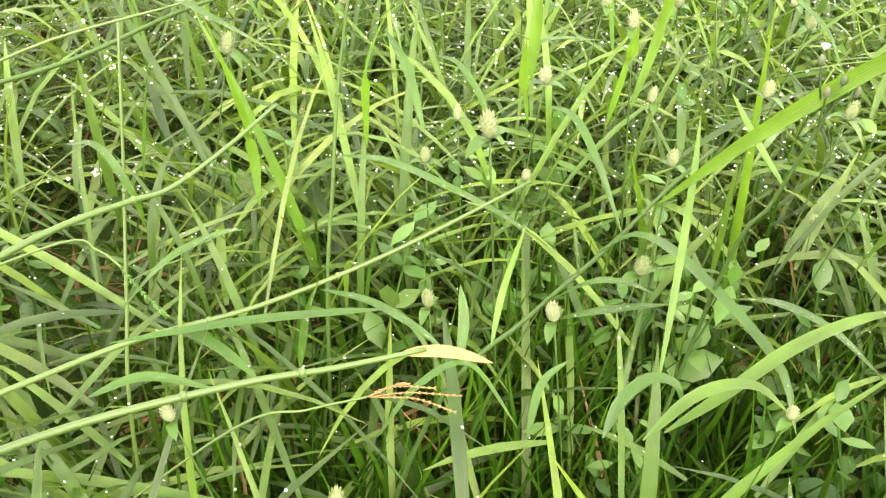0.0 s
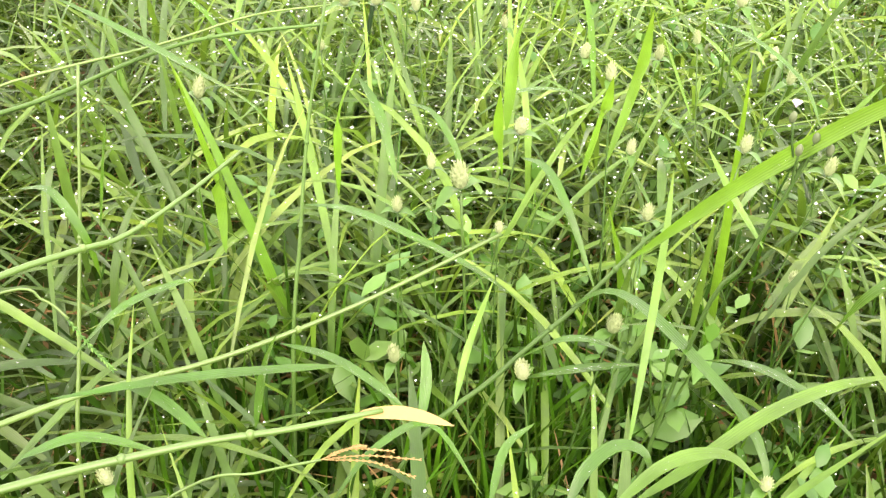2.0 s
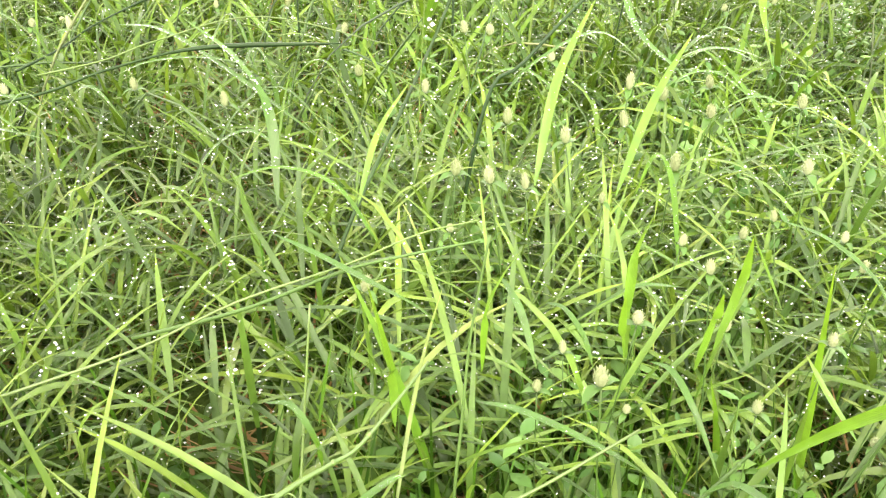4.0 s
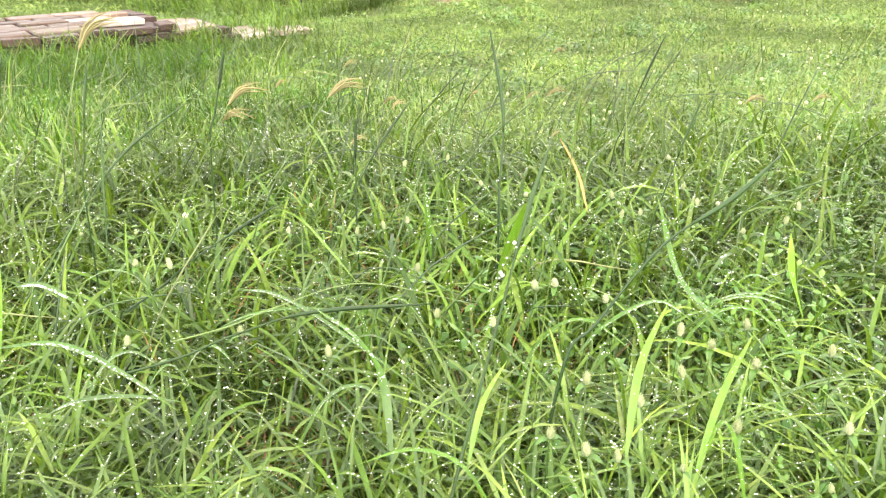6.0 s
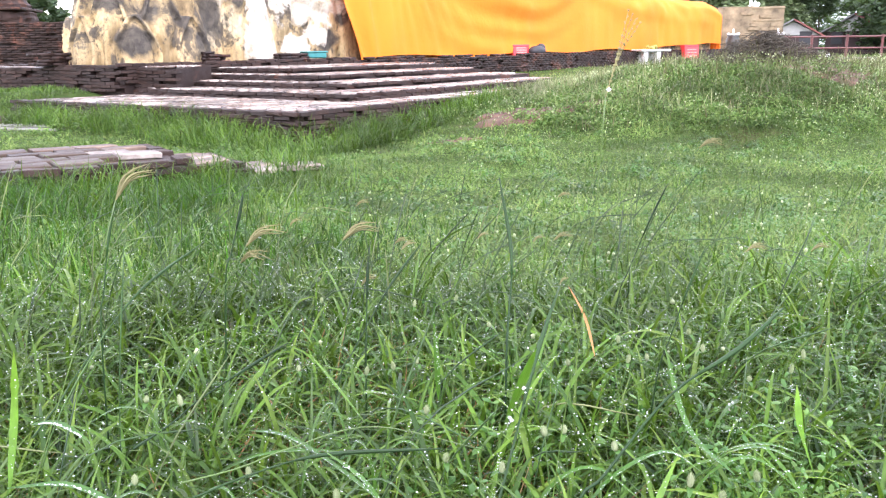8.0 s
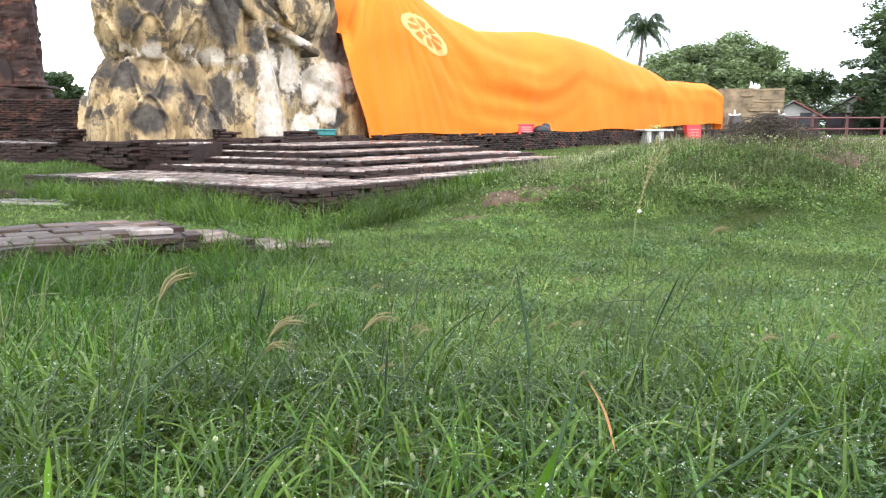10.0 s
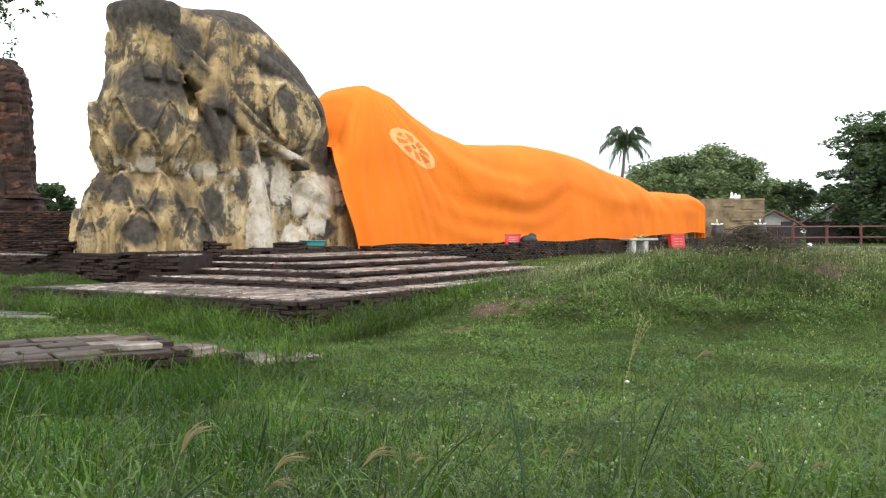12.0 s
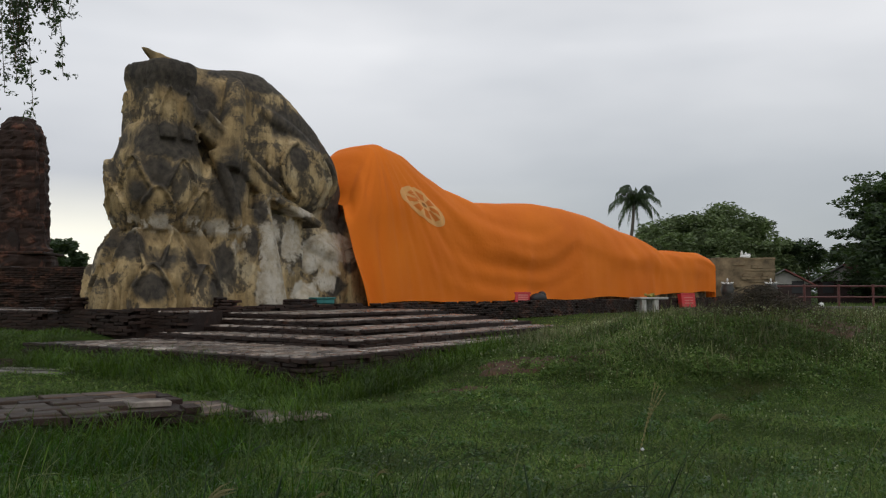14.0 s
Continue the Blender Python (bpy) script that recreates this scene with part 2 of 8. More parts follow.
def paving_material(name, chance, mud=0.40, pale=1.2):
    """Worn brick tops under a film of rain, smeared with pale lime and earth; the film's sky sheen is lightened into
    the colour.
    """
    n = Nodes(name, 0.35, 0.7)
    pick = n.chance() if chance else n.island()
    # pale clay tones take over part of the sky's reflection on wet tops
    clay = n.ramp(pick, (0.0, (0.14, 0.092, 0.066)), (0.4, (0.25, 0.185, 0.145)), (0.75, (0.36, 0.295, 0.245)), (1.0, (0.46, 0.41, 0.36)))
    dirt = n.ramp(n.noise(1.6, 6, 0.65), (mud, 0.25), (mud + 0.22, pale))
    if pale < 1:
        clay = n.mix(1.0, clay, n.ramp(n.noise(0.9, 3), (0.42, (0.34, 0.28, 0.24)), (0.6, (0.66, 0.60, 0.54))), "MULTIPLY")
    n.colour(n.mix(0.95, clay, dirt, "MULTIPLY"))
    n.bsdf.inputs["Specular IOR Level"].default_value = 0.7 if pale > 1.1 else 0.2
    n.rough(n.ramp(n.noise(2.2, 4), (0.38, 0.12 if pale > 1.1 else 0.5), (0.62, 0.42 if pale > 1.1 else 0.8)))
    n.bump(n.noise(22, 6, 0.7), 0.15, 0.01)
    return n.mat


def plaster_material():
    """Old lime plaster: ochre and grey, with black mould, runs and bare repairs."""
    n = Nodes("weathered_plaster", 0.85, 0.3)
    ochre = n.ramp(n.noise(0.8, 6, 0.6), (0.30, (0.18, 0.130, 0.074)), (0.44, (0.345, 0.248, 0.120)), (0.56, (0.485, 0.362, 0.190)), (0.70, (0.53, 0.455, 0.31)))
    runs = n.ramp(n.noise(2.1, 6, 0.65, stretch=(1.6, 1.6, 0.13)), (0.36, 0.42), (0.58, 1.12))
    base = n.mix(0.9, ochre, runs, "MULTIPLY")
    black = n.ramp(n.noise(6, 4), (0.3, (0.022, 0.021, 0.021)), (0.7, (0.085, 0.074, 0.060)))
    lime = n.ramp(n.noise(2.4, 7, 0.65), (0.30, (0.27, 0.215, 0.14)), (0.42, (0.43, 0.37, 0.275)), (0.56, (0.56, 0.51, 0.42)), (0.72, (0.63, 0.59, 0.51)))
    edge = n.noise(1.15, 9, 0.68, dist=0.5)

    def maths(op, a, b=0.0, c=0.0):
        m = n.nt.nodes.new("ShaderNodeMath")
        m.operation = op
        for slot, v in ((0, a), (1, b), (2, c)):
            if isinstance(v, (int, float)):
                m.inputs[slot].default_value = v
            else:
                n.link(v, m.inputs[slot])
        return m.outputs[0]

    def patch(centre, radii, ragged=1.9, soft=0.05):
        """One stain: an ellipsoid with a ragged rim."""
        m = n.nt.nodes.new("ShaderNodeMapping")
        m.inputs["Scale"].default_value = [1 / r for r in radii]
        m.inputs["Location"].default_value = [-c / r for c, r in zip(centre, radii)]
        n.link(n.coord, m.inputs[0])
        d = n.nt.nodes.new("ShaderNodeVectorMath")
        d.operation = "LENGTH"
        n.link(m.outputs[0], d.inputs[0])
        away = maths("MULTIPLY_ADD", edge, ragged, d.outputs["Value"])
        return n.ramp(maths("MULTIPLY", away, 0.3), (0.3 * (0.95 + ragged / 2) - soft, 1.0), (0.3 * (0.95 + ragged / 2) + soft, 0.0))

    # mould, scattered and in great stains on what faces the rain
    mould = n.ramp(n.mix(0.2, n.mix(0.3, n.noise(0.9, 10, 0.70, dist=0.6), n.noise(2.6, 7, 0.7, stretch=(1, 1, 0.3))), n.noise(7.5, 8, 0.8)), (0.498, 0.0), (0.53, 0.85), (0.58, 0.97))
    for centre, radii in MOULD:
        mould = n.mix(1.0, mould, patch(centre, radii), "LIGHTEN")
    base = n.mix(n.mix(1.0, mould, 0.95, "MULTIPLY"), base, black)
    bare = None
    for centre, radii in LIME:
        p = patch(centre, radii, 3.2, 0.035)
        bare = p if bare is None else n.mix(1.0, bare, p, "LIGHTEN")
    # bare lime round the pillow's waist
    place = n.nt.nodes.new("ShaderNodeSeparateXYZ")
    n.link(n.coord, place.inputs[0])
    waist = n.ramp(maths("ABSOLUTE", maths("SUBTRACT", place.outputs[2], 1.98)), (0.08, 1.0), (0.26, 0.0))
    waist = n.mix(1.0, waist, n.ramp(n.noise(1.7, 5, 0.6), (0.49, 0.0), (0.54, 1.0)), "MULTIPLY")
    base = n.mix(n.mix(1.0, n.mix(1.0, bare, waist, "LIGHTEN"), 0.92, "MULTIPLY"), base, lime)
    cracks = n.ramp(n.noise(3.2, 9, 0.75, dist=1.2), (0.485, 1.0), (0.5, 0.45), (0.515, 1.0))
    specks = n.ramp(n.noise(5.5, 8, 0.75, stretch=(1, 1, 0.6)), (0.36, 0.4), (0.44, 1.0))
    n.colour(n.mix(0.7, n.mix(0.6, base, cracks, "MULTIPLY"), specks, "MULTIPLY"))
    n.bump(n.noise(4.5, 9, 0.7), 0.45, 0.07)
    return n.mat


# stains on the statue in its own frame: centre, then half sizes
MOULD = [((0.7, 0.6, 3.95), (1.0, 1.4, 0.55)), ((0.35, 0.3, 3.2), (0.4, 0.8, 0.45)), ((0.9, 0.8, 5.7), (1.1, 1.5, 0.6)), ((1.5, 0.4, 5.2), (0.4, 0.8, 0.9)), ((1.95, 0.9, 4.9), (0.55, 0.9, 1.0)),
         ((3.8, 1.0, 6.1), (1.6, 1.6, 0.35)), ((5.2, 0.7, 5.0), (1.3, 1.2, 0.5)), ((4.8, 0.2, 4.05), (0.35, 0.6, 0.42)), ((6.6, 0.8, 4.2), (0.7, 1.2, 0.7)), ((2.6, 0.3, 3.3), (0.5, 0.6, 0.45)),
         ((6.9, 0.9, 2.5), (0.6, 1.2, 0.6)), ((2.3, 0.0, 1.05), (0.45, 0.8, 0.6)), ((7.2, 0.6, 1.4), (0.4, 1.0, 0.5)), ((0.2, -0.2, 1.2), (0.5, 0.7, 0.45)), ((3.3, 0.2, 2.45), (0.3, 0.6, 0.4)), ((2.4, 0.2, 3.0), (0.6, 0.7, 0.9)), ((-0.3, 0.8, 1.5), (0.4, 0.8, 0.4)), ((1.2, -0.2, 1.2), (0.35, 0.6, 0.5)), ((5.8, 0.3, 4.7), (0.8, 0.9, 0.4)), ((2.6, -0.1, 0.6), (0.5, 0.6, 0.4)), ((7.3, 0.7, 3.2), (0.35, 1.0, 0.7)),
         ((0.0, 0.2, 0.5), (0.4, 0.7, 0.35)), ((1.7, -0.1, 0.5), (0.35, 0.7, 0.3)), ((3.1, 0.2, 1.6), (0.25, 0.6, 0.5)), ((6.4, 0.4, 0.55), (0.6, 0.9, 0.3)), ((-0.1, 0.4, 2.7), (0.3, 0.7, 0.35))]
LIME = [((3.75, 0.2, 1.0), (0.52, 1.0, 1.7)), ((4.5, 0.4, 1.65), (0.45, 0.7, 0.75)), ((5.2, 0.2, 0.35), (0.55, 0.8, 0.35)), ((6.1, 0.4, 1.5), (1.1, 1.0, 0.55)), ((6.0, 0.4, 0.7), (0.4, 1.0, 0.3)),
        ((4.5, 0.2, 2.55), (0.8, 0.6, 0.13)), ((2.0, 0.2, 4.75), (0.16, 0.6, 0.28)), ((2.75, 0.0, 1.6), (0.25, 0.6, 0.3)), ((6.9, 0.5, 1.9), (0.5, 0.8, 0.25)), ((1.5, -0.1, 1.75), (0.28, 0.6, 0.25))]
DEW, DEW_PAINTED_GLINT = water_material(0.75), water_material(0.55)
SOIL = soil_material()
BRICK = brick_material(mould=0.66)
BRICK_JOINED = brick_material("wet_brick_mass", 0.45, 0.65, False)
BRICK_PAVING = paving_material("wet_joined_paving", False)
# paler than the muddy paving: the wet sheen is in its colour
BRICK_DAMP = paving_material("damp_brick_paving", True, 0.44, 1.0)
BRICK_MUD = paving_material("muddy_brick_paving", True, 0.5, 0.36)
BRICK_TOWER = brick_material("tower_brick", 0.75, 0.65, False)
BRICK_RED = brick_material("red_wall_brick", 0.6, 0.59, False)
PLASTER = plaster_material()


def plain(name, c, rough=0.6, vary=0.25, scale=8, metal=0.0, bump=0.2):
    n = Nodes(name, rough)
    dark, light = tuple(v * (1 - vary) for v in c), tuple(min(1, v * (1 + vary)) for v in c)
    n.colour(n.ramp(n.noise(scale, 6, 0.65), (0.3, dark), (0.7, light)))
    n.bsdf.inputs["Metallic"].default_value = metal
    if bump:
        n.bump(n.noise(scale * 4, 5), bump, 0.01)
    return n.mat


def cloth_material():
    n = Nodes("orange_cloth", 0.75, 0.25)
    weave = n.ramp(n.noise(0.35, 4), (0.3, (0.84, 0.19, 0.012)), (0.7, (0.94, 0.235, 0.016)))
    n.colour(weave)
    n.bump(n.mix(0.5, n.noise(1.6, 5, 0.6, stretch=(0.6, 1, 1.5)), n.noise(7, 4)), 0.35, 0.08)
    n.translucent((0.8, 0.22, 0.015), 0.12)
    return n.mat


CLOTH = cloth_material()
EMBLEM = plain("pale_printed_cloth", (0.84, 0.42, 0.14), 0.75, 0.08, 3, bump=0)
CONCRETE = plain("pale_concrete", (0.42, 0.41, 0.38), 0.7, 0.25, 5)
WET_SLAB = plain("wet_slab", (0.20, 0.19, 0.17), 0.15, 0.3, 2)
RED_PAINT = plain("red_plastic", (0.55, 0.035, 0.04), 0.5, 0.12, 6, bump=0)
RAIL_RED = plain("red_rail_paint", (0.10, 0.028, 0.025), 0.5, 0.2, 4, bump=0)
BLACK = plain("black_rubber", (0.02, 0.02, 0.022), 0.6, 0.2, 6)
URN = plain("dark_urn_glaze", (0.055, 0.055, 0.05), 0.35, 0.3, 6)
WHITE = plain("white_paint", (0.75, 0.75, 0.73), 0.6, 0.1, 5)
TEAL = plain("teal_plastic", (0.03, 0.18, 0.17), 0.5, 0.2, 5)
ROOF_RED = plain("red_roof_tile", (0.16, 0.05, 0.04), 0.7, 0.25, 3)
WALL_CREAM = plain("weathered_house_wall", (0.30, 0.29, 0.27), 0.8, 0.15, 2)
HOUSE_DARK = plain("dark_red_boards", (0.03, 0.014, 0.012), 0.7, 0.3, 2)
BARK = plain("tree_bark", (0.085, 0.065, 0.045), 0.9, 0.35, 6, bump=0.6)
PALM_BARK = plain("palm_bark", (0.11, 0.095, 0.075), 0.9, 0.3, 5, bump=0.5)
TWIG = plain("brown_twig", (0.13, 0.085, 0.05), 0.8, 0.3, 20)
EARTH = plain("bare_red_earth", (0.075, 0.038, 0.022), 0.9, 0.65, 7, bump=1.0)


# ---- building helpers ----
def tidy(bm, name):
    mesh = bpy.data.meshes.new(name)
    bm.to_mesh(mesh)
    bm.free()
    return mesh


def part(name, bm, material, parent=None, label="", smooth=False):
    mesh = bm if isinstance(bm, bpy.types.Mesh) else tidy(bm, name)
    if not mesh.materials:
        mesh.materials.append(material)
    if smooth:
        mesh.polygons.foreach_set("use_smooth", np.ones(len(mesh.polygons), bool))
    ob = new(name, mesh)
    ob.parent = parent
    if label:
        ob["label"] = label
    return ob


def thing(name, at, label, category, group="", kind="", turn=0.0):
    ob = new(name)
    ob.empty_display_size = 0.1
    ob.matrix_world = at if isinstance(at, Matrix) else pose(*at, 0, 0, turn)
    return tagged(ob, label, category, group, kind)


def box(bm, lo, hi, bevel=0.0, m=None):
    lo, hi = Vector(lo), Vector(hi)
    made = bmesh.ops.create_cube(bm, size=1.0)["verts"]
    bmesh.ops.transform(bm, matrix=Matrix.Translation((lo + hi) / 2) @ Matrix.Diagonal((*(hi - lo), 1)), verts=made)
    if bevel:
        edges = list({e for v in made for e in v.link_edges})
        made = bmesh.ops.bevel(bm, geom=edges, offset=bevel, segments=1, affect="EDGES")["verts"]
    if m:
        bmesh.ops.transform(bm, matrix=m, verts=list(made))
    return made


def blob(bm, centre, radii, m=None, u=16, v=10):
    made = bmesh.ops.create_uvsphere(bm, u_segments=u, v_segments=v, radius=1)["verts"]
    mat = Matrix.Translation(centre) @ (m or Matrix.Identity(4)) @ Matrix.Diagonal((*radii, 1))
    bmesh.ops.transform(bm, matrix=mat, verts=made)


def tube(bm, points, radii, sides=6):
    """A tapered tube along points."""
    rings = []
    pts = [Vector(p) for p in points]
    for k, p in enumerate(pts):
        way = (pts[min(k + 1, len(pts) - 1)] - pts[max(k - 1, 0)]).normalized()
        q = way.to_track_quat("Z", "Y")
        r = radii[k] if isinstance(radii, (list, tuple)) else radii
        rings.append([bm.verts.new(p + q @ Vector((r * math.cos(a), r * math.sin(a), 0))) for a in [2 * math.pi * j / sides for j in range(sides)]])
    for a, b in zip(rings, rings[1:]):
        for j in range(sides):
            bm.faces.new((a[j], a[(j + 1) % sides], b[(j + 1) % sides], b[j]))
    bm.faces.new(rings[-1])
    bm.faces.new(rings[0][::-1])


def bend(points, count):
    """A smooth curve (Catmull-Rom) through a few points."""
    pts = [Vector(p) for p in points]
    pts = [pts[0] * 2 - pts[1]] + pts + [pts[-1] * 2 - pts[-2]]
    out, n = [], len(pts) - 3
    for k in range(count):
        x = k / (count - 1) * n
        i = min(int(x), n - 1)
        f = x - i
        a, b, c, d = pts[i:i + 4]
        out.append(0.5 * (2 * b + (c - a) * f + (2 * a - 5 * b + 4 * c - d) * f * f + (3 * b - a - 3 * c + d) * f ** 3))
    return out


def arrays_mesh(name, verts, faces, material, uv=None, smooth=False):
    """A mesh from numpy arrays; faces all have the same number of corners."""
    mesh = bpy.data.meshes.new(name)
    verts, faces = np.ascontiguousarray(verts, np.float32), np.ascontiguousarray(faces, np.int32)
    k = faces.shape[1]
    mesh.vertices.add(len(verts))
    mesh.vertices.foreach_set("co", verts.ravel())
    mesh.loops.add(faces.size)
    mesh.loops.foreach_set("vertex_index", faces.ravel())
    mesh.polygons.add(len(faces))
    mesh.polygons.foreach_set("loop_start", np.arange(0, faces.size, k, dtype=np.int32))
    if uv is not None:
        layer = mesh.uv_layers.new(name="UVMap")
        layer.data.foreach_set("uv", np.ascontiguousarray(uv[faces.ravel()], np.float32).ravel())
    mesh.update(calc_edges=True)
    mesh.validate()
    mesh.materials.append(material)
    if smooth:
        mesh.polygons.foreach_set("use_smooth", np.ones(len(mesh.polygons), bool))
    return mesh


# ---- the lie of the land ----
AXIS = radians(56)
U2, N2 = Vector((math.cos(AXIS), math.sin(AXIS), 0)), Vector((math.sin(AXIS), -math.cos(AXIS), 0))


def smooth(a, b, x):
    t = np.clip((x - a) / (b - a), 0, 1)
    return t * t * (3 - 2 * t)


def land(x, y):
    """Height of the ground: level by the eye, a dip ahead, a mound to one side, level beyond."""
    x, y = np.asarray(x, float), np.asarray(y, float)
    base = -0.47 * smooth(1.8, 8.0, y) + 0.27 * smooth(20, 30, y)
    mound = 0.82 * smooth(-1.6, 4.6, x - 0.10 * (y - 12) + 0.07 * np.maximum(y - 15, 0)) * smooth(10.0, 14.8, y) * (1 - 0.85 * smooth(16.5, 29, y)) * (1 - smooth(34, 60, y))
    mound = mound * (1 - 0.15 * smooth(8, 14, x)) + 0.12 * np.exp(-(((x - 5.4) / 1.6) ** 2 + ((y - 15.2) / 1.3) ** 2))
    mound = mound - 0.15 * np.exp(-((x + 1.5) / 1.9) ** 2 - ((y - 11.6) / 1.1) ** 2)
    mound = mound + 0.46 * smooth(16.3, 17.8, y) * smooth(-5.5, -7.5, x) * (1 - 0.55 * smooth(20, 30, y)) + 0.12 * np.exp(-((x + 5.0) / 1.8) ** 2 - ((y - 13.6) / 0.9) ** 2)
    lumps = 0.035 * np.sin(1.9 * x + 0.7 * y) * np.sin(1.3 * y - 0.6 * x) + 0.02 * np.sin(4.1 * x + 1.1) * np.sin(3.7 * y)
    return base + mound + lumps * smooth(2.5, 6, np.hypot(x, y))


def make_ground():
    # rings that widen outwards, one sheet from under the eye to the horizon
    r = np.concatenate([np.linspace(0.0, 4, 30), np.linspace(4.2, 34, 130), np.geomspace(36, 2500, 22)])
    a = np.linspace(0, 2 * np.pi, 193)[:-1]
    x, y = (r[:, None] * np.sin(a)).ravel(), (r[:, None] * np.cos(a)).ravel()
    z = land(x, y)
    n = len(a)
    i, j = np.meshgrid(np.arange(len(r) - 1), np.arange(n), indexing="ij")
    faces = np.stack([i * n + j, i * n + (j + 1) % n, (i + 1) * n + (j + 1) % n, (i + 1) * n + j], -1).reshape(-1, 4)[:, ::-1]
    ground = new("ground", arrays_mesh("ground", np.stack([x, y, z], 1), faces, SOIL, smooth=True))
    tagged(ground, "rough turf over brown soil, dipping then rising to a mound", "ground", kind="structure")


make_ground()


def make_earth_patch(cx, cy, w, d):
    """Bare red earth laid open on the mound, a shallow uneven crust with a ragged rim."""
    g = random.Random(int(cx * 10))
    bm = bmesh.new()
    mid = bm.verts.new((cx, cy, float(land(cx, cy)) + 0.05))
    rings = []
    for k in (0.3, 0.6, 0.85, 1.0):
        ring = []
        for j in range(36):
            a = 2 * math.pi * j / 36
            r = k * (1 + 0.25 * math.sin(3 * a + cx) + 0.15 * math.sin(7 * a) + g.uniform(-0.08, 0.08))
            x, y = cx + w * r * math.cos(a), cy + d * r * math.sin(a)
            ring.append(bm.verts.new((x, y, float(land(x, y)) + (-0.02 if k == 1 else 0.025 + g.uniform(-0.012, 0.02)))))
        rings.append(ring)
    for j in range(36):
        bm.faces.new((mid, rings[0][j], rings[0][(j + 1) % 36]))
        for a, b in zip(rings, rings[1:]):
            bm.faces.new((a[j], b[j], b[(j + 1) % 36], a[(j + 1) % 36]))
    tagged(part("earth_patch", bm, EARTH, None, "", True), "patch of bare reddish earth in the grass", "soil", kind="structure")


make_earth_patch(1.4, 13.0, 0.95, 0.5)
make_earth_patch(6.4, 14.05, 0.7, 0.65)
make_earth_patch(0.2, 11.6, 0.4, 0.2)


def axes_frame(u, n, z, turn=0.0):
    """A frame whose x runs along the statue and y away from its front."""
    p = U2 * u + N2 * n
    return pose(p.x, p.y, z, 0, 0, 56 + turn)


# ---- the reclining statue: one plain mesh ----
BASE_Z = 0.5
STATUE = axes_frame(11.9, -15.7, BASE_Z)


def ridge(s):
    """Height of the draped body's ridge above its base, along the body."""
    return np.interp(s, [6.5, 7.6, 7.95, 8.2, 8.6, 9.1, 10.2, 11.5, 12.9, 15, 17.5, 19.9, 22.5, 25, 28.2, 31.0, 33.0, 34.0, 38, 40.5, 42.0, 42.7],
                     [2.4, 3.2, 4.1, 4.55, 4.92, 5.05, 4.95, 4.48, 4.0, 3.7, 3.85, 4.05, 4.1, 3.95, 3.55, 3.25, 2.85, 2.65, 2.7, 2.75, 2.55, 2.45])


def body_depth(s):
    return np.interp(s, [7, 9, 11, 15, 25, 33, 42], [3.0, 3.2, 3.7, 3.6, 3.4, 2.6, 1.8])


def body_point(s, th, grow=0.0):
    """A point of the body's skin: th runs from the foot of the front over the ridge to the back."""
    h, d = ridge(s) + grow, body_depth(s) + 2 * grow
    c, k = np.cos(th), np.sin(th)
    p = np.interp(s, [8, 12, 18, 30, 36], [0.9, 0.9, 0.8, 0.7, 0.45])
    t = d / 2 - d / 2 * np.sign(c) * np.abs(c) ** np.interp(s, [8, 14, 30, 36], [0.5, 0.55, 0.6, 0.4])
    z = h * np.abs(k) ** p
    return np.stack([s + 0 * th, t, z], -1)


def lotus(bm, centre, rs, rt, z0, z1, profile, rows, count, turn=0.0, square=2.6):
    """A tier of a lotus pillow: rows of pointed, rimmed petals, each lapping over the one behind it."""
    na, nz = 260, 84
    a = np.linspace(0, 2 * np.pi, na, endpoint=False)[None, :]
    z = np.linspace(z0, z1, nz + 1)[:, None]
    grow = np.zeros((nz + 1, na))
    for k, (base, tip, broad, thick) in enumerate(rows):
        u = np.abs(((a / (2 * np.pi) * count + turn + 0.5 * k) % 1.0) * 2 - 1)
        f = np.clip((z - base) / (tip - base), 0, 1)
        half = broad * np.sqrt(np.clip(1 - f ** 2.4, 0, 1)) * (0.72 + 0.28 * np.sin(np.pi * np.clip(f + 0.15, 0, 1)))
        inside = half - u
        swell = thick * (0.55 + 0.45 * np.sqrt(np.clip(1 - (u / np.maximum(half, 0.02)) ** 2, 0, 1))) * (1 - 0.35 * f)
        rim = 0.10 * np.exp(-((inside - 0.07) / 0.06) ** 2) - 0.09 * np.exp(-((inside - 0.24) / 0.07) ** 2)
        leaf_shape = np.where((inside > 0) & (z > base - 0.01) & (z < tip), swell + rim, 0)
        groove = np.where(inside <= 0, -0.14 * np.exp(-(inside / 0.1) ** 2), 0)
        grow = np.where(leaf_shape > grow, leaf_shape, grow + groove)
    r = np.interp(z, *profile) + grow
    q = 1 / (np.abs(np.cos(a)) ** square + np.abs(np.sin(a)) ** square) ** (1 / square)
    x, y = centre[0] + rs * r * q * np.cos(a), centre[1] + rt * r * q * np.sin(a)
    grid = [[bm.verts.new((x[i, j], y[i, j], z[i, 0])) for j in range(na)] for i in range(nz + 1)]
    for lo, hi in zip(grid, grid[1:]):
        for j in range(na):
            bm.faces.new((lo[j], lo[(j + 1) % na], hi[(j + 1) % na], hi[j]))
    bm.faces.new(grid[-1])
    bm.faces.new(grid[0][::-1])


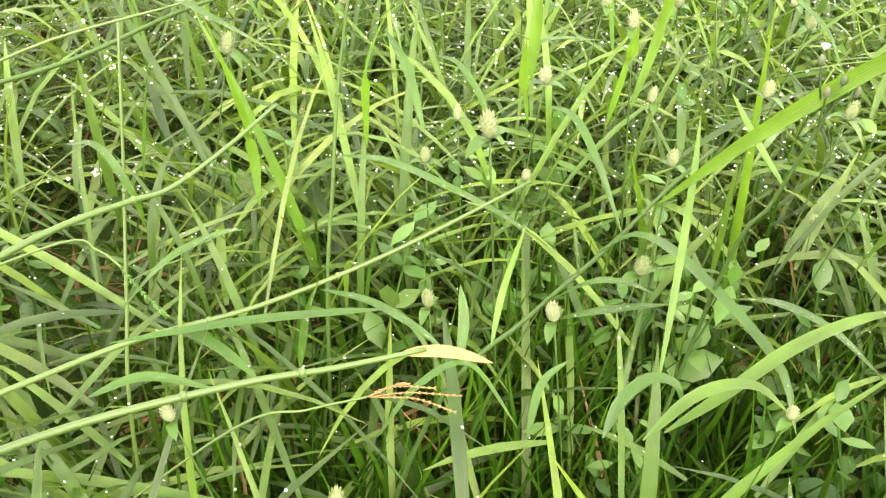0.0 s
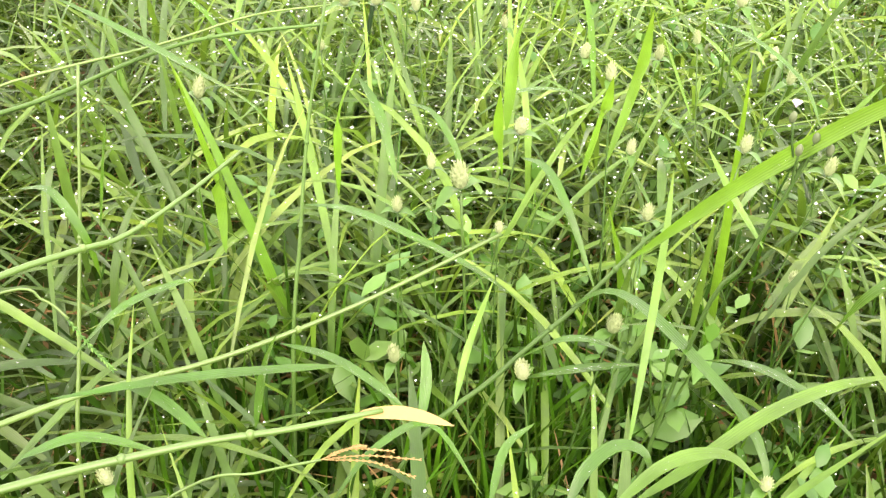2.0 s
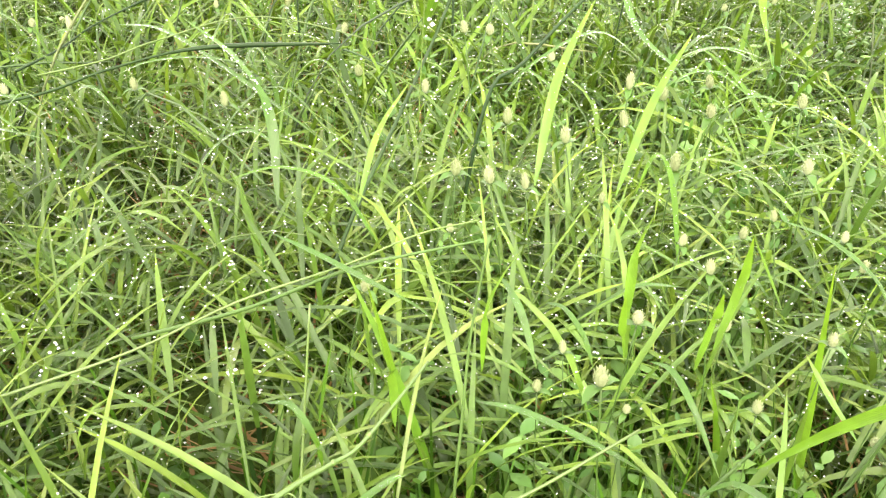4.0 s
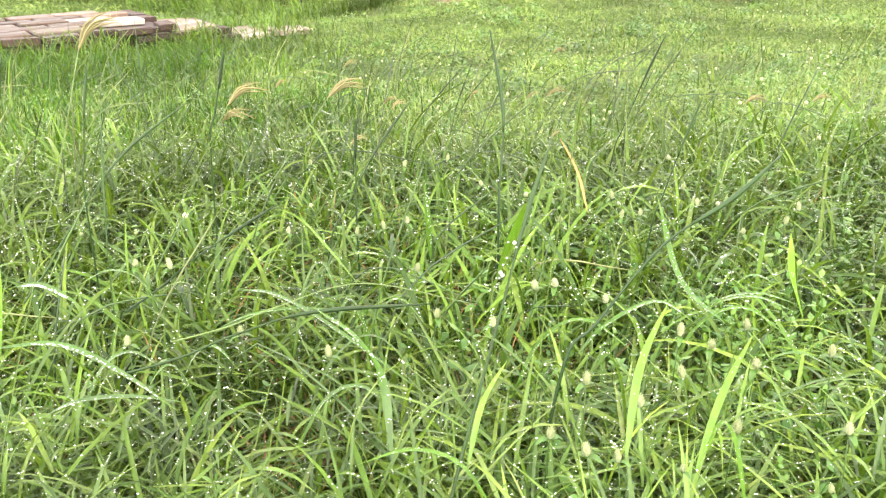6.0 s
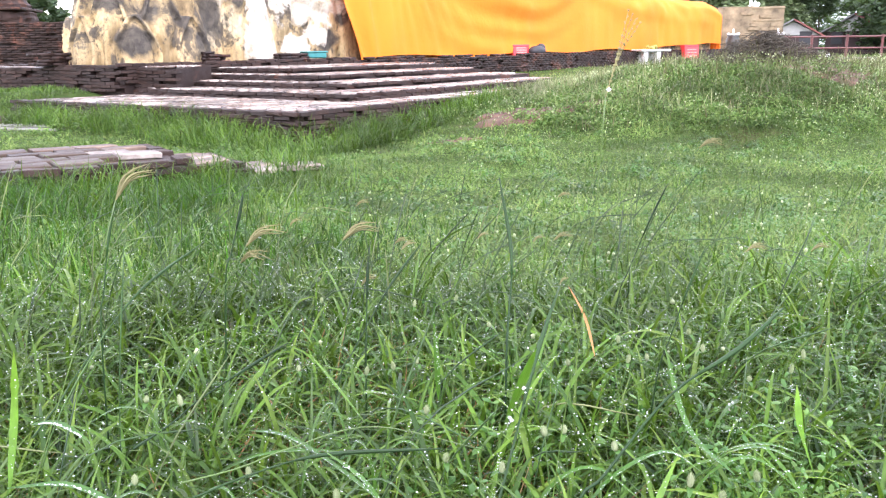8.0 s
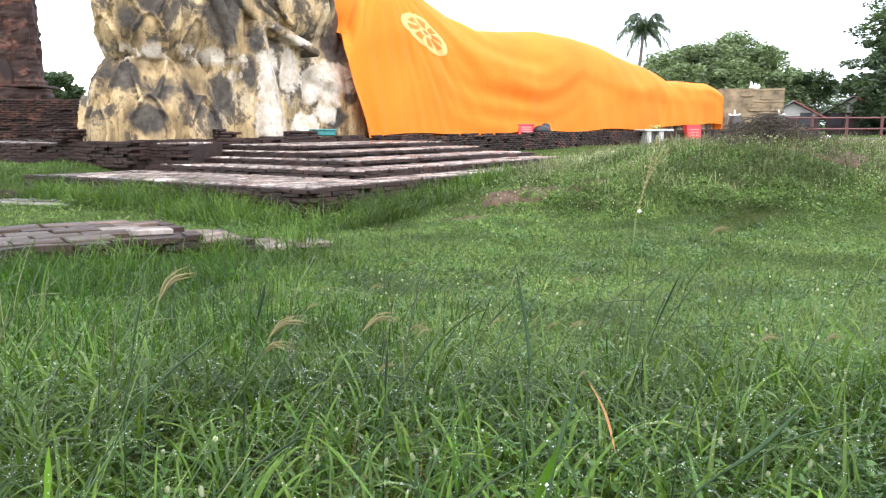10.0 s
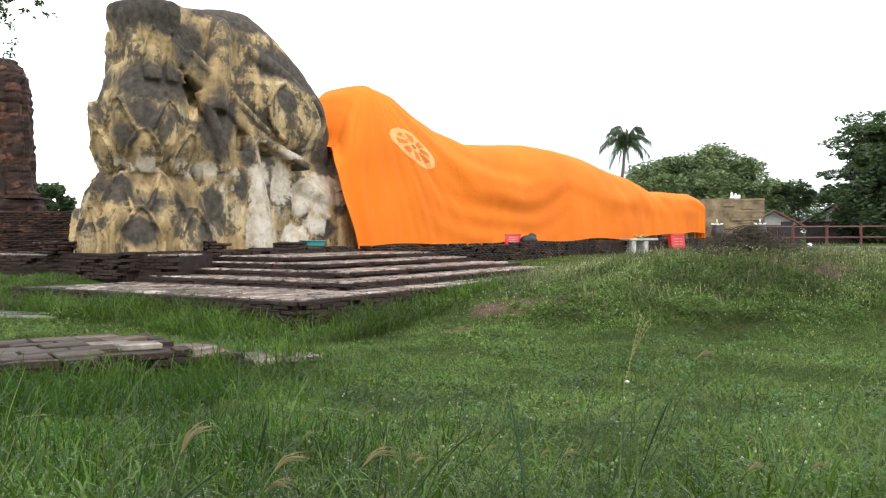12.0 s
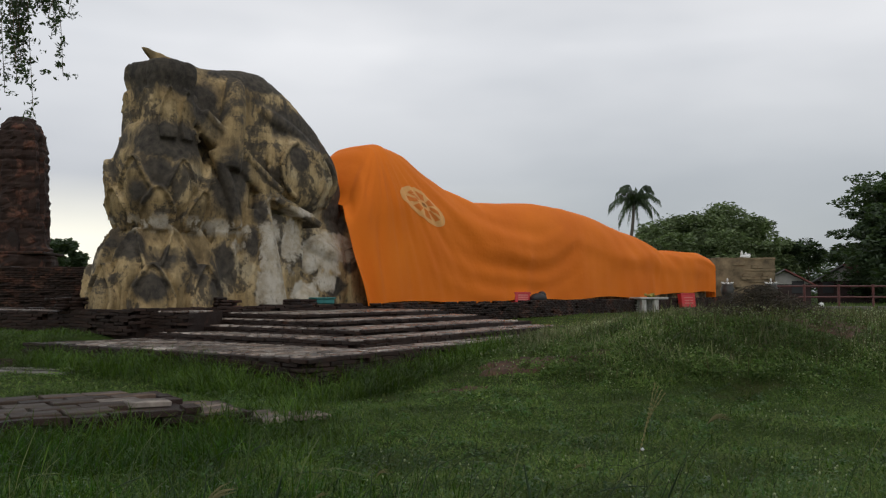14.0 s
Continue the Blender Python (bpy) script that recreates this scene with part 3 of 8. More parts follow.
def head_loft(bm):
    """The broken head lying along the body: a tall block whose crest slopes down to the chin."""
    s = np.linspace(1.2, 8.0, 60)
    th = np.linspace(0, 2 * np.pi, 64, endpoint=False)
    crest = np.interp(s, [1.2, 2.0, 3.0, 3.7, 4.2, 4.9, 5.6, 6.4, 7.1, 7.7, 8.0], [5.85, 6.16, 6.30, 6.42, 6.42, 6.1, 5.68, 5.16, 4.70, 4.05, 2.9])
    foot = np.interp(s, [1.2, 3.0, 5.0, 6.5, 8.0], [1.0, 1.2, 1.9, 1.7, 1.2])
    front = np.interp(s, [1.2, 1.6, 2.1, 2.5, 3.2, 4.5, 6.0, 7.2, 8.0], [1.0, 0.98, 0.92, 0.8, 0.75, 0.62, 0.7, 1.0, 1.5])
    rows = []
    for k in range(len(s)):
        zc, h = (crest[k] + foot[k]) / 2, (crest[k] - foot[k]) / 2
        d = (3.1 - front[k]) / 2
        c, w = np.cos(th), np.sin(th)
        t = 3.1 - d + d * np.sign(c) * np.abs(c) ** 0.62
        z = zc + h * np.sign(w) * np.abs(w) ** 0.62
        rows.append([bm.verts.new((s[k], a, b)) for a, b in zip(t, z)])
    for a, b in zip(rows, rows[1:]):
        for j in range(64):
            bm.faces.new((a[j], a[(j + 1) % 64], b[(j + 1) % 64], b[j]))
    bm.faces.new(rows[0][::-1])
    bm.faces.new(rows[-1])


def make_statue():
    bm = bmesh.new()
    R = lambda x=0, y=0, z=0: pose(0, 0, 0, x, y, z)
    # lotus pillow: a bowl, a bulb and a square capital at the head's end
    lotus(bm, (0.95, 1.25), 1.42, 1.12, -0.15, 2.0, ([-0.15, 0.4, 0.9, 1.4, 1.75, 2.0], [0.84, 0.86, 0.84, 0.74, 0.60, 0.42]), ((-0.15, 1.88, 0.98, 0.24), (-0.15, 1.05, 0.80, 0.40)), 7, 0.42)
    lotus(bm, (1.0, 1.35), 1.02, 1.0, 1.75, 4.4, ([1.75, 2.1, 2.5, 3.1, 3.6, 4.0, 4.25, 4.4], [0.55, 0.72, 0.90, 0.99, 0.94, 0.82, 0.74, 0.66]), ((1.8, 3.55, 0.98, 0.20), (1.85, 2.85, 0.80, 0.32)), 6, 0.1)
    lotus(bm, (1.0, 1.32), 0.62, 0.88, 4.0, 5.92, ([4.0, 4.4, 5.3, 5.6, 5.84, 5.92], [0.9, 0.84, 0.86, 0.95, 0.93, 0.85]), ((4.0, 5.25, 0.8, 0.14),), 8, 0.2, 5.0)
    head_loft(bm)
    # the long pale ear beside a hollow, and the straps that run down from the crown
    tube(bm, bend([(2.35, 0.45, 3.45), (2.5, 0.5, 4.3), (2.72, 0.62, 5.1), (2.95, 0.9, 5.85)], 12), [0.36, 0.37, 0.37, 0.36, 0.34, 0.33, 0.32, 0.31, 0.3, 0.3, 0.28, 0.2], 14)
    box(bm, (-1.85, 0.0, -0.22), (1.85, 0.9, 0.22), 0.06, pose(2.6, 0.35, 3.8, 0, 36, -5))
    box(bm, (-1.5, -0.08, -0.08), (1.5, 0.5, 0.08), 0.03, pose(2.85, 0.35, 3.92, 0, 36, -5))
    blob(bm, (2.55, 1.15, 2.75), (0.95, 0.85, 1.25), R(0, 12, 0), 24, 16)
    tube(bm, bend([(1.95, 0.45, 3.9), (2.3, 0.32, 3.0), (2.6, 0.35, 2.0)], 10), 0.16, 8)
    # cheek and chin, ringed with folds
    blob(bm, (5.15, 0.95, 3.72), (1.5, 0.72, 1.12), R(0, 24, 0), 32, 20)
    for k, major in enumerate((1.0, 1.25, 1.5)):
        ring = [Vector((5.15 + major * math.cos(a), 0.28 + 0.26 * k + 0.1 * abs(math.sin(a)), 3.72 + 0.82 * major * math.sin(a))) for a in np.linspace(1.9, 4.3, 24)]
        tube(bm, ring, 0.07, 8)
    for s, lean in ((5.6, 0.35), (6.0, 0.42), (6.35, 0.45)):
        tube(bm, bend([(s - lean, 0.36 + 0.12 * (s - 5.6), 4.35), (s + 0.1, 0.26 + 0.3 * (s - 5.6), 3.6), (s - 0.1, 0.5 + 0.3 * (s - 5.6), 2.85)], 10), 0.10, 6)
    blob(bm, (4.9, 0.85, 4.75), (1.5, 0.35, 0.3), R(0, 24, 0), 20, 12)
    # broken slab under the chin, and the pale block below it
    box(bm, (-0.95, -0.35, -0.09), (0.95, 0.6, 0.09), 0.03, pose(4.6, 0.45, 2.55, 0, 19, 0))
    box(bm, (-0.8, -0.28, -0.05), (0.8, 0.5, 0.05), 0.02, pose(4.5, 0.45, 2.72, 0, 19, 0))
    box(bm, (3.6, 0.4, -0.1), (5.1, 1.6, 2.45), 0.05)
    # the hand's drapery and the forearm that flares to its foot
    lotus(bm, (2.45, 1.2), 0.66, 0.84, -0.15, 2.9, ([-0.15, 1.0, 2.0, 2.9], [0.66, 0.70, 0.74, 0.55]), ((-0.15, 2.7, 0.95, 0.2), (-0.15, 1.5, 0.8, 0.25)), 6, 0.3)
    tube(bm, bend([(3.82, 0.5, -0.15), (3.72, 0.46, 0.9), (3.6, 0.45, 1.9), (3.5, 0.45, 2.9)], 10), [0.58, 0.54, 0.48, 0.43, 0.39, 0.35, 0.31, 0.28, 0.25, 0.2], 14)
    tube(bm, bend([(3.1, 0.55, -0.1), (3.15, 0.5, 1.2), (3.2, 0.5, 2.5)], 8), 0.26, 10)
    # shoulder down to the cloth, lumpy with old repairs
    blob(bm, (6.4, 2.0, 0.9), (2.0, 1.55, 2.3), None, 28, 18)
    blob(bm, (6.0, 1.35, 0.3), (1.6, 0.95, 1.35), R(0, 12, 0), 24, 16)
    blob(bm, (5.2, 0.6, 0.0), (0.7, 0.4, 0.55))
    blob(bm, (6.3, 0.75, 1.5), (0.75, 0.35, 0.35), R(0, 20, 0))
    blob(bm, (7.0, 0.9, 0.6), (0.8, 0.4, 0.5))
    blob(bm, (5.6, 0.75, 1.1), (0.5, 0.3, 0.4))
    box(bm, (1.2, 0.9, -0.2), (8.5, 3.6, 1.4), 0.2)
    # blade of the crown's flame, broken off
    flame = [(3.4, 6.32), (2.2, 6.38), (0.96, 6.5), (1.2, 6.26), (1.6, 6.0), (3.4, 5.8)]
    sides = [[bm.verts.new((x, y, z)) for x, z in flame] for y in (1.98, 2.08)]
    bm.faces.new(sides[0])
    bm.faces.new(sides[1][::-1])
    for k in range(len(flame)):
        j = (k + 1) % len(flame)
        bm.faces.new((sides[0][k], sides[1][k], sides[1][j], sides[0][j]))
    # body under the cloth
    s = np.linspace(7.2, 42.4, 60)
    th = np.linspace(0.0, math.pi, 15)
    rows = [[bm.verts.new(Vector(body_point(a, b, -0.45)) + Vector((0, 0.45, -0.1))) for b in th] for a in s]
    for a, b in zip(rows, rows[1:]):
        for j in range(len(th) - 1):
            bm.faces.new((a[j], a[j + 1], b[j + 1], b[j]))
        bm.faces.new((a[0], b[0], b[-1], a[-1]))
    bm.faces.new(rows[0])
    bm.faces.new(rows[-1][::-1])
    bmesh.ops.recalc_face_normals(bm, faces=bm.faces)
    statue = part("statue", bm, PLASTER)
    statue.matrix_world = STATUE
    m = statue.modifiers.new("skin", "REMESH")
    m.mode, m.voxel_size, m.use_smooth_shade = "VOXEL", 0.041, True
    tex = bpy.data.textures.new("crumbling", "CLOUDS")
    tex.noise_scale, tex.noise_depth = 0.7, 4
    d = statue.modifiers.new("crumbling", "DISPLACE")
    d.texture, d.strength, d.mid_level = tex, 0.022, 0.5
    fine = bpy.data.textures.new("flaking", "MUSGRAVE")
    fine.noise_scale = 0.28
    d = statue.modifiers.new("flaking", "DISPLACE")
    d.texture, d.strength, d.mid_level = fine, 0.012, 0.5
    tagged(statue, "huge reclining statue of weathered ochre plaster stained with black mould", "statue")


make_statue()


def cloth_point(s, th):
    """The cloth: the body's skin, eased outwards, with hanging folds near its edge and hem."""
    p = body_point(s, th, 0.06)
    low = np.clip(1 - np.sin(th) * 1.05, 0, 1)
    edge = np.exp(-(s - 7.4) / 0.9)
    fold = 0.11 * edge * np.sin(9.5 * s + 2.5 * th) + 0.025 * low * np.sin(2.3 * s + 1.2 * np.sin(0.7 * s))
    fold = fold + 0.10 * np.exp(-((th - 0.55 - 0.25 * np.sin(0.21 * s)) / 0.16) ** 2) * (0.5 + 0.5 * np.sin(0.5 * s))
    fold = fold + 0.03 * np.sin(1.1 * s + 6.0 * th) * np.sin(3.1 * th)
    # drapery that fans out from the shoulder, and swags that hang between shoulder and hip
    ds, dz = s - 8.8, p[..., 2] - 5.4
    fan, far = np.arctan2(dz, ds), np.hypot(ds, dz)
    fold = fold + 0.035 * np.exp(-far / 7) * np.clip(far / 2, 0, 1) * (np.sin(31 * fan + 1.5 * np.sin(far)) + 0.6 * np.sin(57 * fan + 1.0))
    swag = np.hypot((s - 17.0) * 0.62, p[..., 2] - 7.0)
    fold = fold + 0.035 * np.exp(-((s - 16.5) / 4.5) ** 2) * np.sin(8.5 * swag + 0.8 * np.sin(0.9 * s)) * np.clip((swag - 3.5) / 1.0, 0, 1)
    hem = np.clip(1 - p[..., 2] / 0.9, 0, 1)
    fold = fold + 0.03 * hem * np.sin(7.0 * p[..., 2] + 1.7 * s + 1.5 * np.sin(0.8 * s)) * (0.5 + 0.5 * np.sin(0.43 * s + 1.0))
    fold = fold + 0.016 * low * np.sin(4.1 * s + 3.0 * np.sin(0.77 * s)) * np.sin(0.6 * s + 1) * np.clip((s - 9) / 3, 0, 1)
    p[..., 2] -= 0.12 * low
    fold = fold + 0.02 * np.exp(-((s - 32) / 7) ** 2) * np.sin(3.0 * s + 9 * th)
    # the upper lap overhangs a long sagging crease
    crease = np.interp(s, [8, 11, 12.5, 15, 17.5, 19.5, 22, 26, 34, 43], [2.6, 2.9, 2.7, 1.9, 1.55, 1.75, 2.5, 1.9, 1.5, 1.4])
    fold = fold + np.interp(s, [8, 11, 13, 24, 34], [0.03, 0.05, 0.09, 0.08, 0.04]) * np.tanh((p[..., 2] - crease) / 0.25)
    sway = 0.09 * low * np.sin(0.9 * s) + 0.05 * np.sin(0.33 * s)
    p[..., 1] -= (fold + sway * 0.5) * np.abs(np.cos(th)) + 0.02
    p[..., 2] += fold * np.sin(th) * 0.6 + 0.02 + 0.05 * np.sin(0.8 * s) * low
    p[..., 0] -= (0.15 * np.sin(th) + 0.55 * np.sin(np.pi * np.clip(th / 1.35, 0, 1))) * np.exp(-(s - 7.4) / 1.5)
    p[..., 2] = np.maximum(p[..., 2], -0.03)
    return p


def make_cloth():
    cloth = thing("draped_cloth", STATUE, "bright orange cloth draped over the long reclining statue", "cloth")
    s = np.concatenate([np.linspace(7.35, 12, 120), np.linspace(12.05, 42.6, 340)])
    th = np.linspace(0.02, math.pi - 0.02, 90)
    S, T = np.meshgrid(s, th, indexing="ij")
    v = cloth_point(S, T).reshape(-1, 3)
    # the sheet falls over the feet's end
    n, m = len(s), len(th)
    i, j = np.meshgrid(np.arange(n - 1), np.arange(m - 1), indexing="ij")
    f = np.stack([i * m + j, (i + 1) * m + j, (i + 1) * m + j + 1, i * m + j + 1], -1).reshape(-1, 4)
    end = v[(n - 1) * m:].copy()
    drop = []
    for k in range(1, 6):
        e = end.copy()
        e[:, 0] += 0.10 + 0.03 * np.sin(np.arange(m) * 0.8)
        e[:, 2] = np.minimum(end[:, 2], end[:, 2].max() * (1 - k / 5))
        drop.append(e)
    v = np.concatenate([v, *drop])
    i, j = np.meshgrid(np.arange(n - 1, n + 4), np.arange(m - 1), indexing="ij")
    f2 = np.stack([i * m + j, (i + 1) * m + j, (i + 1) * m + j + 1, i * m + j + 1], -1).reshape(-1, 4)
    part("sheet", arrays_mesh("sheet", v, np.concatenate([f, f2]), CLOTH, smooth=True), CLOTH, cloth)
    # printed wheel: a rim, a hub and eight spokes lying on the sheet
    s0, th0 = 10.62, 0.69
    step = np.linalg.norm(cloth_point(np.array(s0), np.array(th0 + 0.01)) - cloth_point(np.array(s0), np.array(th0 - 0.01))) / 0.02

    def on(a, b, lift):
        a, b = 1.08 * a, 0.40 * b - 0.12 * a  # the sheet hangs askew there
        p = cloth_point(np.array(s0 + a), np.array(th0 + b / step))
        q = cloth_point(np.array(s0 + a + 0.02), np.array(th0 + b / step))
        w = cloth_point(np.array(s0 + a), np.array(th0 + b / step + 0.02))
        nrm = np.cross(q - p, w - p)
        return Vector(p + lift * nrm / np.linalg.norm(nrm) * (-1 if nrm[1] > 0 else 1))

    def band(shape, r0, r1, a0, a1, steps, lift, across=4):
        bm = bmesh.new()
        prev = None
        for k in range(steps + 1):
            a = a0 + (a1 - a0) * k / steps
            row = [bm.verts.new(on(*shape(r0 + (r1 - r0) * q / across, a), lift)) for q in range(across + 1)]
            if prev:
                for q in range(across):
                    bm.faces.new((prev[q], prev[q + 1], row[q + 1], row[q]))
            prev = row
        return bm

    polar = lambda r, a: (r * math.cos(a), r * math.sin(a))
    part("wheel_disc", band(polar, 0.01, 1.15, 0, 2 * math.pi, 72, 0.010, 16), EMBLEM, cloth, "pale printed disc of a wheel emblem", True)
    part("wheel_hub", band(polar, 0.005, 0.13, 0, 2 * math.pi, 24, 0.016), EMBLEM_DARK, cloth, "brown printed hub", True)
    for k in range(8):
        a0 = (k + 0.3) * math.pi / 4
        gap = lambda r, w, a0=a0: (r * math.cos(a0) - w * (0.25 + 0.85 * r) * math.sin(a0), r * math.sin(a0) + w * (0.25 + 0.85 * r) * math.cos(a0))
        part("wheel_gap", band(gap, 0.3, 0.84, -0.2, 0.2, 5, 0.016), EMBLEM_ORANGE, cloth, "", True)


EMBLEM_DARK = plain("brown_printed_cloth", (0.42, 0.16, 0.035), 0.75, 0.1, 3, bump=0)
EMBLEM_ORANGE = plain("orange_printed_cloth", (0.74, 0.19, 0.016), 0.75, 0.1, 3, bump=0)
make_cloth()


# ---- brick ruins ----
def brick_mesh(name, size, material, seed, rough=0.006):
    rnd = random.Random(seed)
    bm = bmesh.new()
    box(bm, [-v / 2 for v in size], [v / 2 for v in size], 0.008)
    for v in bm.verts:
        v.co += Vector([rnd.uniform(-rough, rough) for _ in range(3)])
    mesh = tidy(bm, name)
    mesh.materials.append(material)
    return mesh


PLATFORM = (-2.38, 8.08, 34)  # its near corner, and the turn of its long edge
BRICKS = [brick_mesh("brick", (0.30, 0.15, 0.062), BRICK, k) for k in range(5)]
WET_PAVERS = [brick_mesh("paving_brick", (0.41, 0.30, 0.05), BRICK_DAMP, 40 + k, 0.004) for k in range(3)]
PAVERS = [brick_mesh("paving_brick", (0.41, 0.30, 0.05), BRICK_MUD, 20 + k, 0.004) for k in range(5)]
rnd = random.Random(7)


def lay(meshes, parent, name, m, jitter=0.012, tilt=1.5):
    ob = new(name, rnd.choice(meshes))
    ob.parent = parent
    j = pose(rnd.uniform(-jitter, jitter), rnd.uniform(-jitter, jitter), rnd.uniform(-jitter, jitter) * 0.5, rnd.gauss(0, tilt), rnd.gauss(0, tilt), rnd.gauss(0, 2.2))
    ob.matrix_basis = m @ j
    return ob


def courses(parent, x0, y0, x1, y1, top, count, skip=0.06):
    """Rows of bricks along an edge of a ruin, from its top downwards, in the parent's frame."""
    way = Vector((x1 - x0, y1 - y0, 0))
    length, turn = way.length, math.degrees(math.atan2(way.y, way.x))
    way.normalize()
    for c in range(count):
        d = 0.16 * (c % 2)
        while d < length:
            if rnd.random() > skip:
                p = Vector((x0, y0, 0)) + way * d
                lay(BRICKS, parent, "brick", pose(p.x, p.y, top - 0.034 - 0.068 * c, 0, 0, turn))
            d += 0.312


def joined_bricks(parent, name, spots, size, material, seed, loose=1.0):
    """Many bricks in one mesh: spots are frames in the parent's space."""
    r = random.Random(seed)
    cube = np.array([[x, y, z] for x in (-0.5, 0.5) for y in (-0.5, 0.5) for z in (-0.5, 0.5)]) * np.array(size)
    quad = np.array([[0, 1, 3, 2], [4, 6, 7, 5], [0, 4, 5, 1], [2, 3, 7, 6], [0, 2, 6, 4], [1, 5, 7, 3]])
    vs, fs = [], []
    for k, m in enumerate(spots):
        a = np.array(m @ pose(r.gauss(0, 0.006), r.gauss(0, 0.006), r.gauss(0, 0.005) * loose, r.gauss(0, 1.2) * loose, r.gauss(0, 1.2) * loose, r.gauss(0, 1.5)))
        vs.append((cube * (1 + 0.04 * loose * r.gauss(0, 1))) @ a[:3, :3].T + a[:3, 3])
        fs.append(quad + 8 * k)
    ob = part(name, arrays_mesh(name, np.concatenate(vs), np.concatenate(fs), material), material, parent)
    return tagged(ob, "", "", "", "stuff")


def slab(parent, name, lo, hi, material, cut=0.35, bumps=0.012):
    """A worn block of old masonry with an uneven top."""
    bm = bmesh.new()
    nx, ny = max(2, int((hi[0] - lo[0]) / cut)), max(2, int((hi[1] - lo[1]) / cut))
    top = [[bm.verts.new((lo[0] + (hi[0] - lo[0]) * i / nx, lo[1] + (hi[1] - lo[1]) * j / ny, hi[2] + rnd.gauss(0, bumps))) for j in range(ny + 1)] for i in range(nx + 1)]
    for i in range(nx):
        for j in range(ny):
            bm.faces.new((top[i][j], top[i + 1][j], top[i + 1][j + 1], top[i][j + 1]))
    rim = [top[i][0] for i in range(nx + 1)] + [top[nx][j] for j in range(1, ny + 1)] + [top[i][ny] for i in range(nx - 1, -1, -1)] + [top[0][j] for j in range(ny - 1, 0, -1)]
    foot = [bm.verts.new((v.co.x, v.co.y, lo[2])) for v in rim]
    for k in range(len(rim)):
        j = (k + 1) % len(rim)
        bm.faces.new((rim[j], rim[k], foot[k], foot[j]))
    return part(name, bm, material, parent)


def make_terrace():
    """Five shallow brick steps in front of the statue's head."""
    FR = axes_frame(0, 0, 0)
    terrace = thing("brick_terrace", FR, "stepped terrace of wet dark old bricks below the statue", "terrace")
    # u from, n of the front edge, top
    tiers = [(9.1, 8.55, -0.10), (11.2, 9.35, 0.03), (12.2, 10.3, 0.15), (12.8, 11.5, 0.27), (13.3, 12.7, 0.39)]
    foot = -0.75
    for k, (u, n, z) in enumerate(tiers):
        tier = slab(terrace, "tier", (u, n, foot), (19.7 - 0.15 * k, 16.0, z - 0.012), BRICK_JOINED, 0.6)
        foot = z - 0.10
        near = 6 if k == 0 else 2
        courses(terrace, u - 0.02, n + 0.1, u - 0.02, 15.9 if k == 0 else 15.0, z + 0.012, near)
        courses(terrace, u + 0.1, n - 0.02, u + (8 if k < 2 else 4), n - 0.02, z + 0.012, near if k < 2 else 1)
    spots = []
    for k, (u, n, z) in enumerate(tiers):
        n1 = tiers[k + 1][1] if k < 4 else 15.0
        u1 = tiers[k + 1][0] if k < 4 else u + 1
        for a in np.arange(u + 0.25, 19.3 - 0.15 * k, 0.312):
            for b in np.arange(n + 0.18, 15.2, 0.162):
                if (b < n1 + 0.1 or a < u1 + 0.1) and rnd.random() > 0.05:
                    spots.append(pose(a + 0.15 * (int(b / 0.162) % 2), b, z + rnd.gauss(0, 0.0008)))
    joined_bricks(terrace, "paving", spots, (0.309, 0.160, 0.05), BRICK_PAVING, 3, 0.08)


make_terrace()


def make_plinth():
    """The long low brick base that the statue lies on, and its spur at the head's end."""
    plinth = thing("brick_plinth", STATUE, "long low base of dark old bricks under the statue", "plinth")
    slab(plinth, "core", (-0.9, -0.55, -1.0), (46.0, 5.2, -0.02), BRICK_JOINED, 0.5, 0.03)
    spots = []
    for c in range(9):
        for s in np.arange(7.0 + 0.16 * (c % 2), 46, 0.312):
            if rnd.random() > 0.05 + 0.3 * (c == 0):
                spots.append(pose(s, -0.58 - rnd.random() * 0.03, 0.03 - 0.072 * c))
    joined_bricks(plinth, "face_bricks", spots, (0.30, 0.15, 0.062), BRICK_JOINED, 5)
    courses(plinth, -0.9, -0.58, 6.5, -0.58, 0.05, 6, 0.2)
    courses(plinth, -0.95, 4.6, -0.95, -0.5, 0.02, 8, 0.1)
    # broken heaps of brick that still stand on it
    for s, t, w, h in ((-0.75, 1.6, 1.1, 0.32), (1.9, -0.3, 0.5, 0.28), (4.4, -0.35, 0.9, 0.22), (3.8, -0.4, 1.4, 0.1), (6.4, -0.35, 0.8, 0.12)):
        heap = []
        rows = max(1, int(h / 0.066))
        for c in range(rows):
            for a in np.arange(-w / 2, w / 2 - 0.08 * c, 0.31):
                for b in (0, 0.16, 0.32):
                    if rnd.random() > 0.12:
                        heap.append(pose(s + a + rnd.uniform(0, 0.1), t + b, 0.03 + 0.066 * c, 0, 0, rnd.gauss(0, 5)))
        if heap:
            joined_bricks(plinth, "broken_brickwork", heap, (0.30, 0.15, 0.062), BRICK_JOINED, int(s * 10) + 50)


make_plinth()


def make_spur():
    spur = thing("brick_spur", (-5.9, 17.75, 0.02), "low spur of mossy old brick wall topped with wet pavers", "wall", turn=-22)
    slab(spur, "core", (-8.0, 0.03, -0.7), (0.6, 1.2, 0.42), BRICK_JOINED, 0.5, 0.02)
    courses(spur, -8.0, -0.03, 0.6, -0.03, 0.44, 7, 0.12)
    spots = [pose(a, b, 0.44 + rnd.gauss(0, 0.001)) for a in np.arange(-7.8, 0.5, 0.312) for b in np.arange(0.15, 1.1, 0.162) if rnd.random() > 0.06]
    joined_bricks(spur, "paving", spots, (0.309, 0.160, 0.05), BRICK_PAVING, 12, 0.08)


